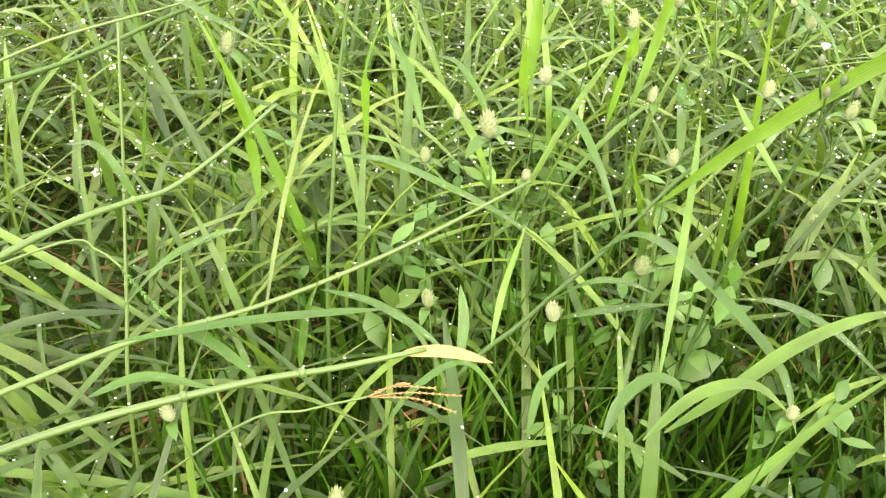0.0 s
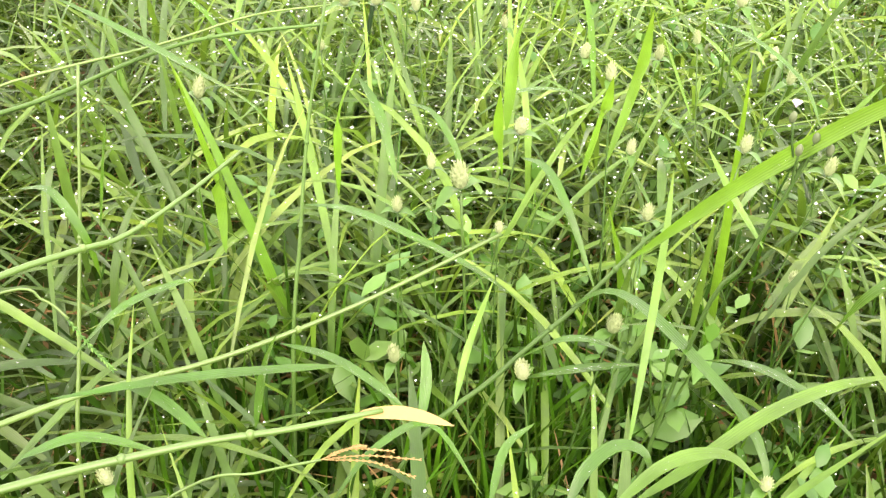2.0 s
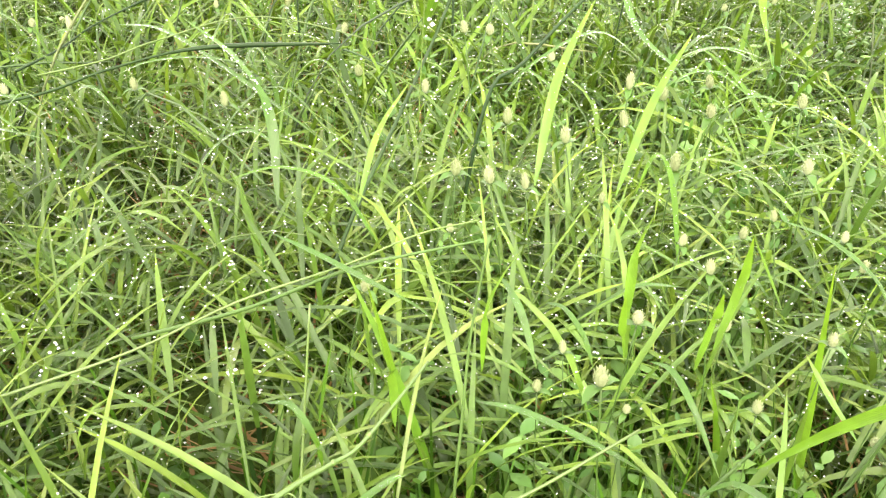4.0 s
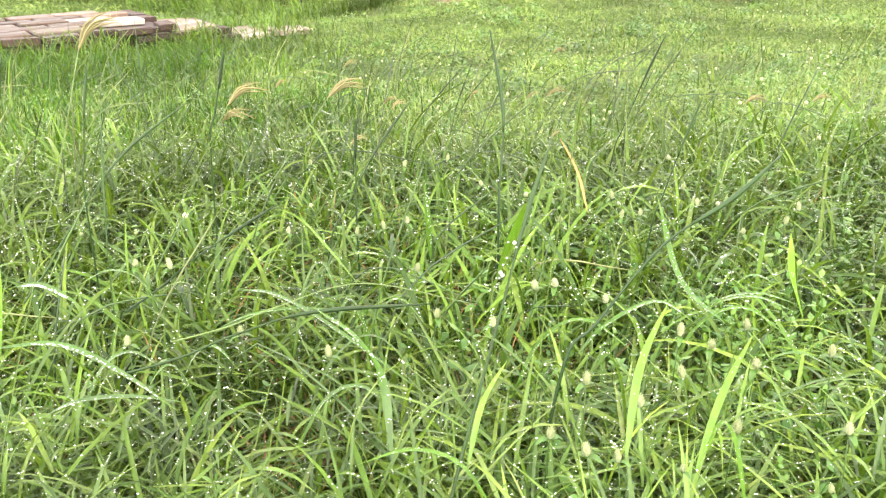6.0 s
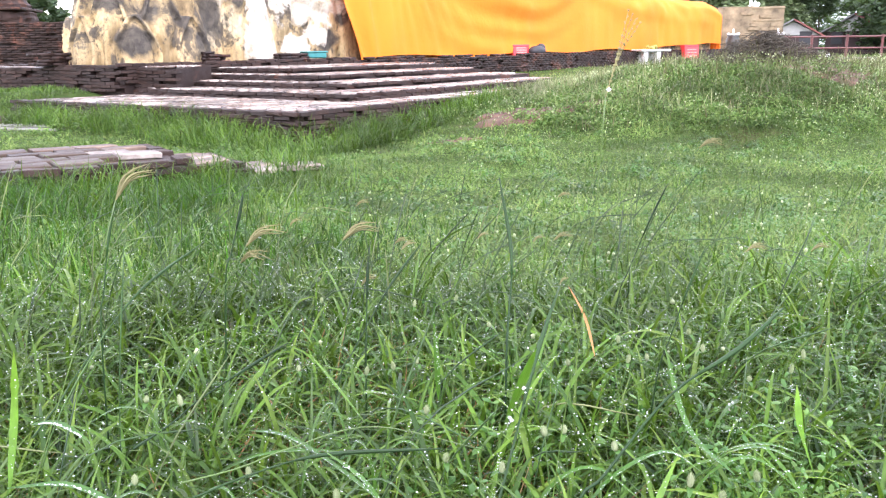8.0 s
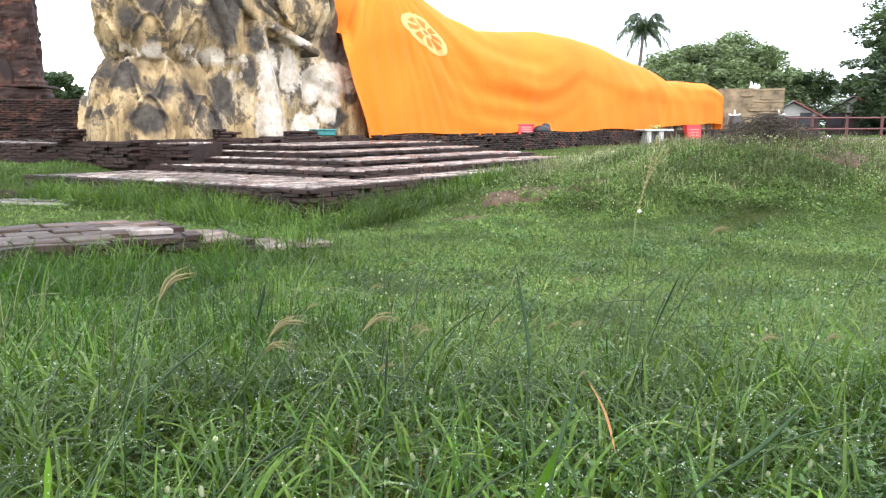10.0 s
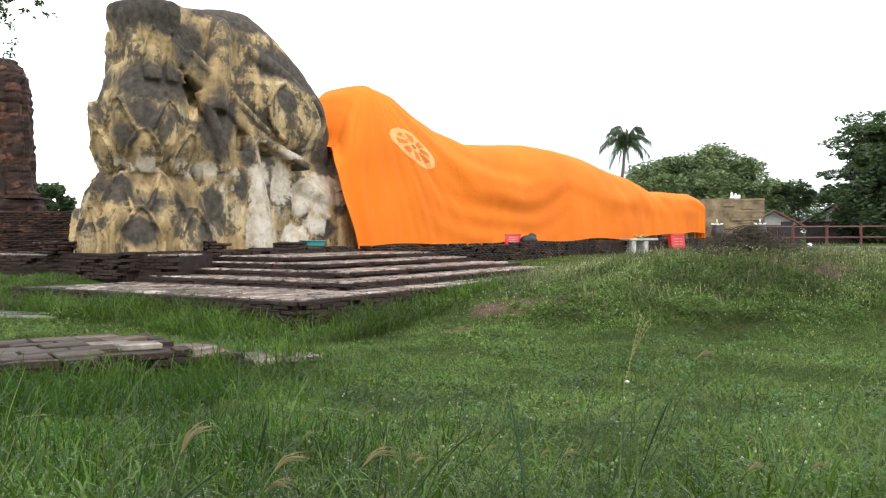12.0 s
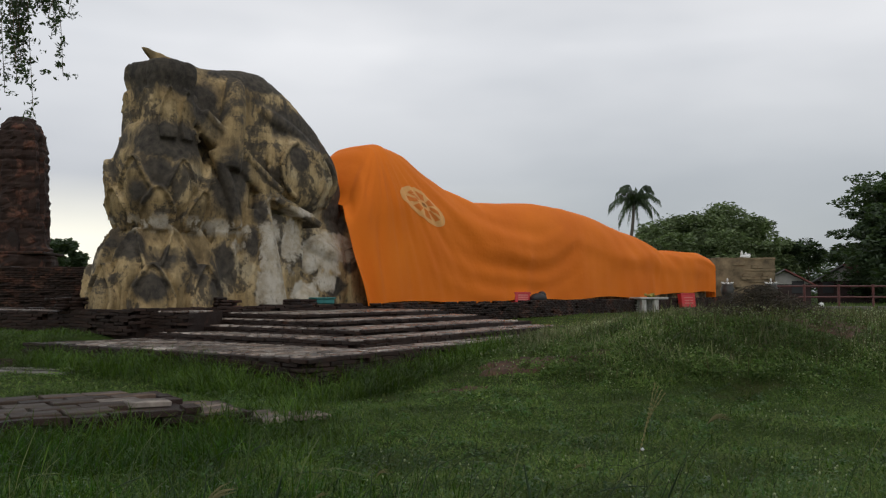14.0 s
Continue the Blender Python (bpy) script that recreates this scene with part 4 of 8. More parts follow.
make_spur()


def make_platform():
    """The low ruined platform nearest the eye, half sunk in long grass."""
    # its long edge runs from the far corner out of the picture
    plat = thing("brick_platform", (PLATFORM[0], PLATFORM[1], -0.2), "low ruined platform of wet bricks half sunk in long grass", "platform", turn=PLATFORM[2])
    slab(plat, "core", (-6.0, 0.0, -0.6), (0.0, 1.5, -0.03), BRICK_JOINED, 0.3, 0.008)
    slab(plat, "lower_step", (0.0, 0.05, -0.6), (0.62, 1.1, -0.11), BRICK_JOINED, 0.3, 0.01)
    courses(plat, -5.0, -0.03, -0.1, -0.03, 0.0, 4, 0.08)
    courses(plat, 0.0, 0.1, 0.0, 1.45, 0.0, 2, 0.1)
    courses(plat, 0.05, 0.02, 0.62, 0.02, -0.09, 3, 0.1)
    for a in np.arange(-4.75, -0.15, 0.425):
        for b in np.arange(0.2, 1.45, 0.312):
            if rnd.random() > 0.07:
                lay(WET_PAVERS if a + 0.4 * b > -0.35 else PAVERS, plat, "paving_brick", pose(a + 0.2 * (int(b / 0.312) % 2), b, -0.012 + rnd.gauss(0, 0.005)), 0.012, 0.9)
    for a in (0.25,):
        for b in np.arange(0.22, 1.0, 0.312):
            lay(WET_PAVERS, plat, "paving_brick", pose(a, b, -0.10), 0.01, 2.0)
    # a few more, sunk nearly flush with the turf past its end
    for a, b in ((0.86, 0.12), (0.9, 0.45), (1.22, 0.05)):
        ob = lay(WET_PAVERS, plat, "paving_brick", pose(a, b, 0.0), 0.03, 3.0)
        p = plat.matrix_world @ ob.matrix_basis.translation
        ob.matrix_basis.translation.z = float(land(p.x, p.y)) + 0.06 - plat.matrix_world.translation.z


make_platform()


def make_slabs():
    """Wet concrete slabs of a footpath between the ruins."""
    for x, y, w, d, turn in ((-8.3, 15.0, 1.7, 0.9, 10), (-6.35, 13.7, 1.9, 0.5, -8), (-9.6, 14.0, 1.8, 0.8, 20)):
        z = float(land(x, y))
        bm = bmesh.new()
        box(bm, (-w / 2, -d / 2, -0.08), (w / 2, d / 2, 0.05), 0.02)
        for v in bm.verts:
            v.co += Vector((rnd.uniform(-0.05, 0.05), rnd.uniform(-0.05, 0.05), 0))
        ob = part("concrete_slab", bm, WET_SLAB)
        ob.matrix_world = pose(x, y, z, 0, 0, turn)
        tagged(ob, "worn grey concrete slab wet with rain in the grass", "slab", "slabs of the footpath")
    # a fallen lump of brick beside them
    bm = bmesh.new()
    box(bm, (-0.2, -0.12, -0.02), (0.2, 0.12, 0.16), 0.04)
    for v in bm.verts:
        v.co += Vector([rnd.uniform(-0.03, 0.03) for _ in range(3)])
    ob = part("brick_lump", bm, BRICK_JOINED)
    ob.matrix_world = pose(-7.75, 14.9, float(land(-7.75, 14.9)) + 0.06, 0, 0, 20)
    tagged(ob, "dark fallen lump of brickwork on wet slabs", "rubble")


make_slabs()


def make_tower():
    """The ruined brick tower and the wall before it."""
    tower = thing("brick_tower", (-22.85, 45, -0.2), "tall ruined tower of red-brown brick, blackened at its top", "tower", turn=9)
    bm = bmesh.new()
    rings, sides = 78, 40
    prev = None
    for k in range(rings + 1):
        f = k / rings
        z = 10.5 * f
        r = np.interp(z, [0, 3.0, 3.05, 3.4, 3.45, 6.5, 8.4, 9.5, 10.1, 10.5], [2.0, 1.9, 1.65, 1.65, 1.5, 1.4, 1.34, 1.2, 0.9, 0.5]) * (1 + 0.008 * ((k * 7) % 3 - 1))
        row = []
        for j in range(sides):
            a = 2 * math.pi * j / sides
            q = 1 / max(abs(math.cos(a)), abs(math.sin(a))) ** 0.55
            red = 1 - 0.07 * (abs(math.sin(2 * a)) > 0.72)
            w = r * q * red + 0.16 * noise.noise((a * 3, z * 1.3, 1)) + 0.09 * noise.noise((a * 9, z * 4, 4)) - 0.06 * (z > 7.2) * (k % 4 == 0)
            row.append(bm.verts.new((w * math.cos(a), w * math.sin(a), z)))
        if prev:
            for j in range(sides):
                bm.faces.new((prev[j], prev[(j + 1) % sides], row[(j + 1) % sides], row[j]))
        prev = row
    bm.faces.new(prev)
    part("shaft", bm, BRICK_TOWER, tower)
    # blind niche with a pointed head, facing the camera
    dark = bmesh.new()
    outline = [(-0.3, 0), (0.3, 0), (0.3, 1.1), (0.2, 1.5), (0, 1.85), (-0.2, 1.5), (-0.3, 1.1)]
    front = [dark.verts.new((x, -1.78, 2.6 + z)) for x, z in outline]
    back = [dark.verts.new((x, -1.3, 2.6 + z)) for x, z in outline]
    dark.faces.new(front)
    for a in range(len(outline)):
        b = (a + 1) % len(outline)
        dark.faces.new((front[a], front[b], back[b], back[a]))
    part("niche", dark, BRICK_JOINED, tower, "blind pointed niche of redder brick").location = (0.25, 0, 0)
    # raised bands of brick round the shaft
    for z, r in ((3.05, 1.82),):
        b = bmesh.new()
        box(b, (-r, -r, z), (r, r, z + 0.14), 0.03)
        part("string_course", b, BRICK_TOWER, tower)
    wall = thing("brick_wall", (-17.5, 27, -0.3), "low dark red brick wall left of the statue", "wall", turn=3)
    slab(wall, "core", (-14, -0.4, 0), (6.6, 0.4, 1.98), BRICK_JOINED, 0.5, 0.04)
    spots = [pose(a + 0.15 * (c % 2), -0.42 - rnd.random() * 0.02, 0.06 + 0.07 * c) for c in range(28) for a in np.arange(-6, 6.6, 0.312) if rnd.random() > 0.06]
    joined_bricks(wall, "face_bricks", spots, (0.30, 0.12, 0.062), BRICK_RED, 31)


make_tower()


def make_foot_pier():
    """The square pier behind the statue's soles."""
    pier = thing("brick_pier", (20.1, 56.5, -0.4), "square weathered masonry pier beyond the cloth's end", "pier", turn=-4)
    slab(pier, "core", (-2.2, -1.0, 0), (1.95, 1.6, 3.55), PLASTER_PIER, 0.5, 0.03)
    for z in (0.35, 1.15, 1.9, 2.65, 3.4):
        b = bmesh.new()
        box(b, (rnd.uniform(-0.5, 0.4), -1.04, z), (1.98, -0.98, z + 0.13), 0.02)
        part("ledge", b, PLASTER_PIER, pier)
    for k in range(40):
        b_x, b_z = rnd.uniform(-0.6, 1.7), rnd.choice((0.72, 0.95, 1.45, 1.68, 2.2, 2.43, 2.95, 3.15))
        lay(BLOCKS, pier, "stone", pose(b_x, -1.0, b_z), 0.03, 0.5)
    orn = bmesh.new()
    blob(orn, (0, 0, 0.1), (0.36, 0.18, 0.14))
    blob(orn, (-0.22, 0, 0.26), (0.09, 0.09, 0.24))
    blob(orn, (0.05, 0, 0.2), (0.1, 0.09, 0.2))
    blob(orn, (0.26, 0, 0.18), (0.12, 0.1, 0.13))
    ob = part("white_ornament", orn, WHITE, smooth=True)
    ob.matrix_world = pose(20.2, 55.9, 3.13)
    tagged(ob, "small white plaster ornament on top of the pier", "ornament")


PLASTER_PIER = plain("stained_pier_render", (0.19, 0.145, 0.085), 0.85, 0.65, 1.2, bump=0.6)
BLOCKS = [brick_mesh("stone", (0.42, 0.16, 0.2), PLASTER_PIER, 60 + k, 0.01) for k in range(3)]
make_foot_pier()


def make_urn(x, y, z):
    urn = thing("flower_urn", (x, y, z), "dark glazed urn holding white lotus buds on a post", "urn", "urns by the statue's feet")
    prof = [(0.36, 0), (0.3, 0.3), (0.4, 0.55), (0.44, 0.85), (0.34, 1.05), (0.4, 1.15)]
    bm = bmesh.new()
    prev = None
    for r, h in prof:
        row = [bm.verts.new((r * math.cos(a), r * math.sin(a), h)) for a in np.linspace(0, 2 * math.pi, 17)[:-1]]
        if prev:
            for j in range(16):
                bm.faces.new((prev[j], prev[(j + 1) % 16], row[(j + 1) % 16], row[j]))
        prev = row
    bm.faces.new(prev)
    part("pot", bm, URN, urn, "", True)
    for k in range(7):
        a = k * math.pi * 2 / 6
        r = 0 if k == 6 else 0.2
        b = bmesh.new()
        blob(b, (0, 0, 0.11), (0.06, 0.06, 0.13), None, 8, 6)
        o = part("petal", b, WHITE, urn, "white petal" if k == 0 else "", True)
        o.matrix_basis = pose(r * math.cos(a), r * math.sin(a), 1.15 + (0.18 if k == 6 else 0), 0, 62 if k < 6 else 0, math.degrees(a)) if k < 6 else pose(0, 0, 1.3)
    return urn


first_urn = make_urn(18.55, 54.6, 0.25)
copy_thing(first_urn, pose(21.3, 54.4, 0.25))


def make_table():
    x, y = 9.95, 41.0
    z = float(land(x, y))
    table = thing("concrete_table", (x, y, z - 0.02), "pale concrete table standing in grass before the plinth", "table", turn=30)
    b = bmesh.new()
    box(b, (-0.75, -0.4, 0.66), (1.1, 0.4, 0.76), 0.02)
    part("tabletop", b, CONCRETE, table)
    for s in (-0.45, 0.35):
        b = bmesh.new()
        vs = box(b, (s - 0.15, -0.34, 0.0), (s + 0.15, -0.14, 0.7), 0.02)
        part("leg", b, CONCRETE, table)
        b = bmesh.new()
        box(b, (s - 0.15, 0.14, 0.0), (s + 0.15, 0.34, 0.7), 0.02)
        part("leg", b, CONCRETE, table)
        b = bmesh.new()
        box(b, (s - 0.1, -0.35, -0.02), (s + 0.1, 0.35, 0.07), 0.02)
        part("foot", b, CONCRETE, table)
    # garland left on it
    b = bmesh.new()
    for k in range(9):
        blob(b, (rnd.uniform(-0.22, 0.22), rnd.uniform(-0.12, 0.12), 0.05 + rnd.random() * 0.12), (0.08, 0.08, 0.07), None, 8, 5)
    g = part("garland", b, GARLAND, smooth=True)
    g.matrix_world = pose(x + 0.15, y, z + 0.74)
    tagged(g, "small heap of yellow and green garlands on the table", "garland")


GARLAND = plain("garland_flowers", (0.30, 0.27, 0.06), 0.7, 0.6, 14)
make_table()


def make_crate(x, y, z, w, d, h, turn, tilt):
    crate = thing("red_box", pose(x, y, z, tilt, 0, turn), "small red offering box leaning against the plinth", "box", "red offering boxes")
    b = bmesh.new()
    box(b, (-w / 2, -d / 2, 0), (w / 2, d / 2, h), 0.02)
    part("body", b, RED_PAINT, crate)
    b = bmesh.new()
    box(b, (-w / 2 - 0.02, -d / 2 - 0.02, h - 0.08), (w / 2 + 0.02, d / 2 + 0.02, h), 0.015)
    part("rim", b, RED_PAINT, crate)
    for k in range(3):
        b = bmesh.new()
        box(b, (-w * 0.32, -d / 2 - 0.008, h * (0.25 + 0.2 * k)), (w * 0.32, -d / 2 + 0.004, h * (0.25 + 0.2 * k) + 0.05))
        part("printed_bar", b, PALE_RED, crate, "faded pale printed line")


PALE_RED = plain("faded_print", (0.62, 0.2, 0.17), 0.6, 0.1, 9, bump=0)
make_crate(3.05, 32.6, 0.45, 0.85, 0.25, 0.42, 40, -8)
make_crate(13.3, 45.6, 0.05, 1.0, 0.3, 0.75, 28, -8)


def make_small_things():
    b = bmesh.new()
    blob(b, (0, 0, 0.16), (0.42, 0.25, 0.2), None, 12, 8)
    blob(b, (0.25, 0.05, 0.28), (0.2, 0.16, 0.16), None, 10, 6)
    ob = part("black_bundle", b, BLACK, smooth=True)
    ob.matrix_world = pose(3.75, 32.9, 0.48, 0, 0, 40)
    tagged(ob, "crumpled black bundle lying beside the red box", "bundle")
    b = bmesh.new()
    box(b, (-0.3, -0.16, 0), (0.3, 0.16, 0.16), 0.03)
    box(b, (-0.33, -0.19, 0.14), (0.33, 0.19, 0.18), 0.015)
    ob = part("teal_tray", b, TEAL)
    p = STATUE @ Vector((5.1, -0.3, 0.06))
    ob.matrix_world = pose(p.x, p.y, p.z, 0, 0, 40)
    tagged(ob, "teal plastic tray set on bricks at the statue's shoulder", "tray")


make_small_things()


def make_brush_pile():
    """Cut weeds and twigs heaped on the mound's crest."""
    g = random.Random(88)
    cx, cy = 5.75, 15.1
    z0 = float(land(cx, cy))
    pile = bmesh.new()
    for k in range(1500):
        a, r = g.uniform(0, 2 * math.pi), abs(g.gauss(0, 0.5))
        x, y = cx + 1.5 * r * math.cos(a), cy + 0.8 * r * math.sin(a)
        h = 0.52 * math.exp(-(r / 0.7) ** 2) * g.random()
        b = g.uniform(0, 2 * math.pi)
        n = g.uniform(0.12, 0.35)
        p = Vector((x, y, float(land(x, y)) + h + 0.02))
        d = Vector((math.cos(b), math.sin(b), g.uniform(-0.25, 0.5)))
        tube(pile, [p - d * n * 0.5, p + Vector((0, 0, 0.03)), p + d * n * 0.5], [0.007, 0.006, 0.002], 3)
    tagged(part("brush_pile", pile, TWIG_DARK), "dark heap of cut dry weeds and twigs on the mound", "brush pile", kind="stuff")


TWIG_DARK = plain("dead_brush", (0.05, 0.04, 0.026), 0.9, 0.4, 9)
make_brush_pile()


# ---- fence, house and trees in the distance ----
KERB = plain("mossy_kerb", (0.13, 0.12, 0.10), 0.8, 0.35, 3)


def make_fence():
    fence = thing("red_fence", (24.2, 62, -0.25), "long red-painted rail fence with pale posts", "fence", turn=-2)
    for z in (0.75, 1.55):
        b = bmesh.new()
        tube(b, [(0, 0, z), (26, 0, z)], 0.07, 6)
        part("rail", b, RAIL_RED, fence)
    for k in range(11):
        b = bmesh.new()
        box(b, (k * 2.5 - 0.08, -0.08, 0), (k * 2.5 + 0.08, 0.08, 1.7), 0.02)
        part("post", b, RAIL_RED, fence)
    for k in range(7):
        kerb = bmesh.new()
        box(kerb, (-1.3, -0.2, 0), (1.3, 0.2, 0.28), 0.04)
        ob = part("kerb_stone", kerb, KERB)
        ob.matrix_world = pose(21.5 + k * 2.9, 50.0 + 0.3 * (k % 2), -0.26)
        tagged(ob, "long pale kerb stone lying in the grass", "kerb", "kerb stones by the fence")
    for k in range(1):
        b = bmesh.new()
        blob(b, (0, 0, 0.18), (0.2, 0.18, 0.2), None, 10, 7)
        ob = part("white_stone", b, WHITE, smooth=True)
        ob.matrix_world = pose(27.3 + k * 3.3, 60.5, -0.25)
        tagged(ob, "rounded white painted stone by the fence", "stone")


make_fence()


def make_house(x, y, w, d, h, rise, turn, label):
    house = thing("house", (x, y, -0.25), label, "house", turn=turn)
    b = bmesh.new()
    box(b, (-w / 2, -d / 2, 0), (w / 2, d / 2, h))
    part("wall", b, HOUSE_DARK, house)
    b = bmesh.new()
    gable = [b.verts.new(p) for p in ((-w / 2, -d / 2 - 0.03, h), (w / 2, -d / 2 - 0.03, h), (0, -d / 2 - 0.03, h + rise))]
    b.faces.new(gable)
    made = bmesh.ops.extrude_face_region(b, geom=b.faces[:])["geom"]
    bmesh.ops.translate(b, vec=(0, 0.1, 0), verts=[v for v in made if isinstance(v, bmesh.types.BMVert)])
    part("gable", b, WALL_CREAM, house, "pale weathered gable boards")
    for side in (-1, 1):
        b = bmesh.new()
        c = [(side * (w / 2 + 0.6), -d / 2 - 0.5, h - 0.3), (0, -d / 2 - 0.5, h + rise + 0.1), (0, d / 2 + 0.5, h + rise + 0.1), (side * (w / 2 + 0.6), d / 2 + 0.5, h - 0.3)]
        f = b.faces.new([b.verts.new(p) for p in c])
        made = bmesh.ops.extrude_face_region(b, geom=[f])["geom"]
        bmesh.ops.translate(b, vec=(0, 0, 0.14), verts=[v for v in made if isinstance(v, bmesh.types.BMVert)])
        part("roof", b, ROOF_RED if side > 0 else ROOF_GREY, house, "rusty red sheet roof" if side > 0 else "grey sheet roof")
    for k in (-0.3, 0.25):
        b = bmesh.new()
        box(b, (w * k - 0.5, -d / 2 - 0.06, 1.0), (w * k + 0.5, -d / 2 + 0.02, 2.1), 0.02)
        part("window", b, BLACK, house, "dark unlit window")


ROOF_GREY = plain("grey_sheet_roof", (0.13, 0.125, 0.12), 0.6, 0.25, 2)
make_house(31.3, 77, 4.2, 7, 1.8, 1.15, -20, "small house of dark boards with a pale gable and rusty roof")
make_house(41.4, 84, 5.0, 8, 2.2, 1.4, -40, "dark house with a rusty red roof behind the fence")


def leaf_cloud(r, centres, radii, count, size, flat=0.35, droop=0.0):
    """Many small leaves, pairs of triangles, scattered in clumps; arrays for one mesh."""
    g = np.random.RandomState(r)
    which = g.randint(0, len(centres), count)
    c, rad = np.array(centres)[which], np.array(radii)[which]
    d = g.normal(size=(count, 3))
    d /= np.linalg.norm(d, axis=1)[:, None]
    p = c + d * rad * (0.45 + 0.6 * g.random_sample((count, 1)) ** 0.6)
    a = g.normal(size=(count, 3))
    a[:, 2] = a[:, 2] * flat - droop
    a /= np.linalg.norm(a, axis=1)[:, None]
    b = np.cross(a, g.normal(size=(count, 3)))
    b /= np.linalg.norm(b, axis=1)[:, None]
    s = size * (0.6 + 0.8 * g.random_sample((count, 1)))
    v = np.stack([p - a * s, p + b * s * 0.38, p + a * s, p - b * s * 0.38], 1).reshape(-1, 3)
    return v, np.arange(count * 4).reshape(-1, 4)


def grow_tree(name, x, y, z, height, spread, label, category, seed, clumps, leaves, size, material, trunk=0.3, layers=False, low=0.35):
    g = random.Random(seed)
    tree = thing(name, (x, y, z), label, category)
    b = bmesh.new()
    top = Vector((g.uniform(-0.1, 0.1) * spread, 0, height * 0.72))
    stem = bend([(0, 0, -0.2), (0.05 * spread, 0, height * 0.3), top], 10)
    tube(b, stem, [trunk * (1 - 0.075 * k) for k in range(10)], 8)
    centres, radii = [], []
    for k in range(clumps):
        a = g.uniform(0, 2 * math.pi)
        f = g.random() ** 0.6
        h = height * (low + (0.95 - low) * (g.random()))
        if layers:
            h = height * (low + (0.95 - low) * (round(g.random() * 4) / 4))
        wide = spread * math.sqrt(max(0.08, 1 - ((h / height - low) / (1.08 - low)) ** 2))
        c = Vector((wide * f * math.cos(a), wide * f * math.sin(a), h))
        centres.append(c)
        q = height * g.uniform(0.07, 0.14)
        radii.append((q * (1.6 if layers else 1.1), q * (1.6 if layers else 1.1), q * (0.4 if layers else 0.85)))
        if k % 3 == 0:
            start = stem[g.randint(4, 9)]
            tube(b, bend([start, start.lerp(c, 0.5) + Vector((0, 0, 0.04 * height)), c], 6), [trunk * 0.3, trunk * 0.25, trunk * 0.2, trunk * 0.14, trunk * 0.08, trunk * 0.03], 5)
    part("trunk", b, BARK, tree, "", True)
    v, f = leaf_cloud(seed, centres, radii, leaves, size)
    part("crown", arrays_mesh("crown", v, f, material), material, tree)
    return tree


def make_palm():
    palm = thing("coconut_palm", (25.0, 110, -0.3), "tall coconut palm with drooping fronds beyond the statue", "palm tree")
    b = bmesh.new()
    tube(b, bend([(-1.4, 0, 0), (-0.9, 0, 5), (-0.1, 0, 9), (0.25, 0, 13.4)], 14), [0.32 - 0.011 * k for k in range(14)], 8)
    part("trunk", b, PALM_BARK, palm, "", True)
    g = random.Random(5)
    for k in range(36):
        a = k * 2.4 + g.uniform(-0.2, 0.2)
        lift = g.uniform(-1.0, 1.35)
        length = g.uniform(3.0, 4.0)
        out, up = math.cos(lift), math.sin(lift)
        spine = bend([(0.25, 0, 13.4), (0.25 + math.cos(a) * length * 0.5 * out, math.sin(a) * length * 0.5 * out, 13.5 + length * 0.5 * up), (0.25 + math.cos(a) * length * 0.9 * max(out, 0.45), math.sin(a) * length * 0.9 * max(out, 0.35), 13.3 + length * 0.85 * up - 0.95)], 12)
        f = bmesh.new()
        tube(f, spine, [0.05 - 0.0035 * n for n in range(12)], 4)
        for n in np.repeat(np.arange(1, 12), 2):
            n = int(n)
            way = (spine[n] - spine[n - 1]).normalized()
            side = way.cross(Vector((0, 0, 1)))
            side = side.normalized() if side.length > 0.05 else Vector((1, 0, 0))
            for sgn in (-1, 1):
                q = spine[n - 1].lerp(spine[n], g.random())
                tip = q + side * sgn * 0.5 * (1.1 - 0.06 * n) * g.uniform(0.6, 1.1) + way * 0.35 + Vector((0, 0, -0.55 - 0.5 * g.random()))
                f.faces.new([f.verts.new(q) for q in (q - way * 0.09, q + way * 0.09, tip)])
        part("frond", f, TREE_LEAF, palm)


make_palm()
for k, (x, y, h, w) in enumerate(((22.6, 90, 8.4, 3.2), (25.4, 92, 9.4, 3.4), (28.4, 90, 9.6, 3.4), (31.0, 92, 10.6, 3.4), (33.6, 90, 9.4, 2.8), (23.8, 86, 7.0, 3.0), (29.0, 86, 7.4, 3.4), (33.8, 86, 6.6, 2.4))):
    grow_tree("bamboo_clump", x, y, -0.3, h, w, "dense feathery green clump of bamboo behind the statue", "bamboo", 100 + k, 130, 12000, 0.21, BAMBOO_LEAF, 0.18, low=0.15)
for k, (x, y, h, w) in enumerate(((42.4, 80, 11.6, 5.2), (46.5, 83, 13.4, 6.6), (40.9, 77, 8.6, 3.0), (43.8, 76, 9.8, 4.2), (47.5, 74, 9.6, 4.2), (42.4, 79, 8.4, 3.6), (45.4, 75, 7.6, 3.8))):
    grow_tree("rain_tree", x, y, -0.3, h, w, "big dark spreading tree with layered foliage by the fence", "tree", 130 + k, 46 if k < 2 else 70, 11000, 0.27, TREE_LEAF, 0.4, layers=k < 2, low=0.22 if k < 2 else 0.08)
grow_tree("small_tree", 35.0, 86, -0.3, 6.4, 1.9, "thin young tree between the bamboo and the house", "tree", 150, 12, 2500, 0.22, TREE_LEAF, 0.12, low=0.5)
grow_tree("small_tree", 38.4, 88, -0.3, 6.6, 1.7, "thin young tree beside the house roof", "tree", 151, 11, 2200, 0.22, TREE_LEAF, 0.12, low=0.5)
grow_tree("round_tree", -32.5, 70, -0.3, 5.6, 2.8, "rounded dark tree beyond the brick wall", "tree", 160, 26, 6000, 0.26, TREE_LEAF, 0.2, low=0.2)


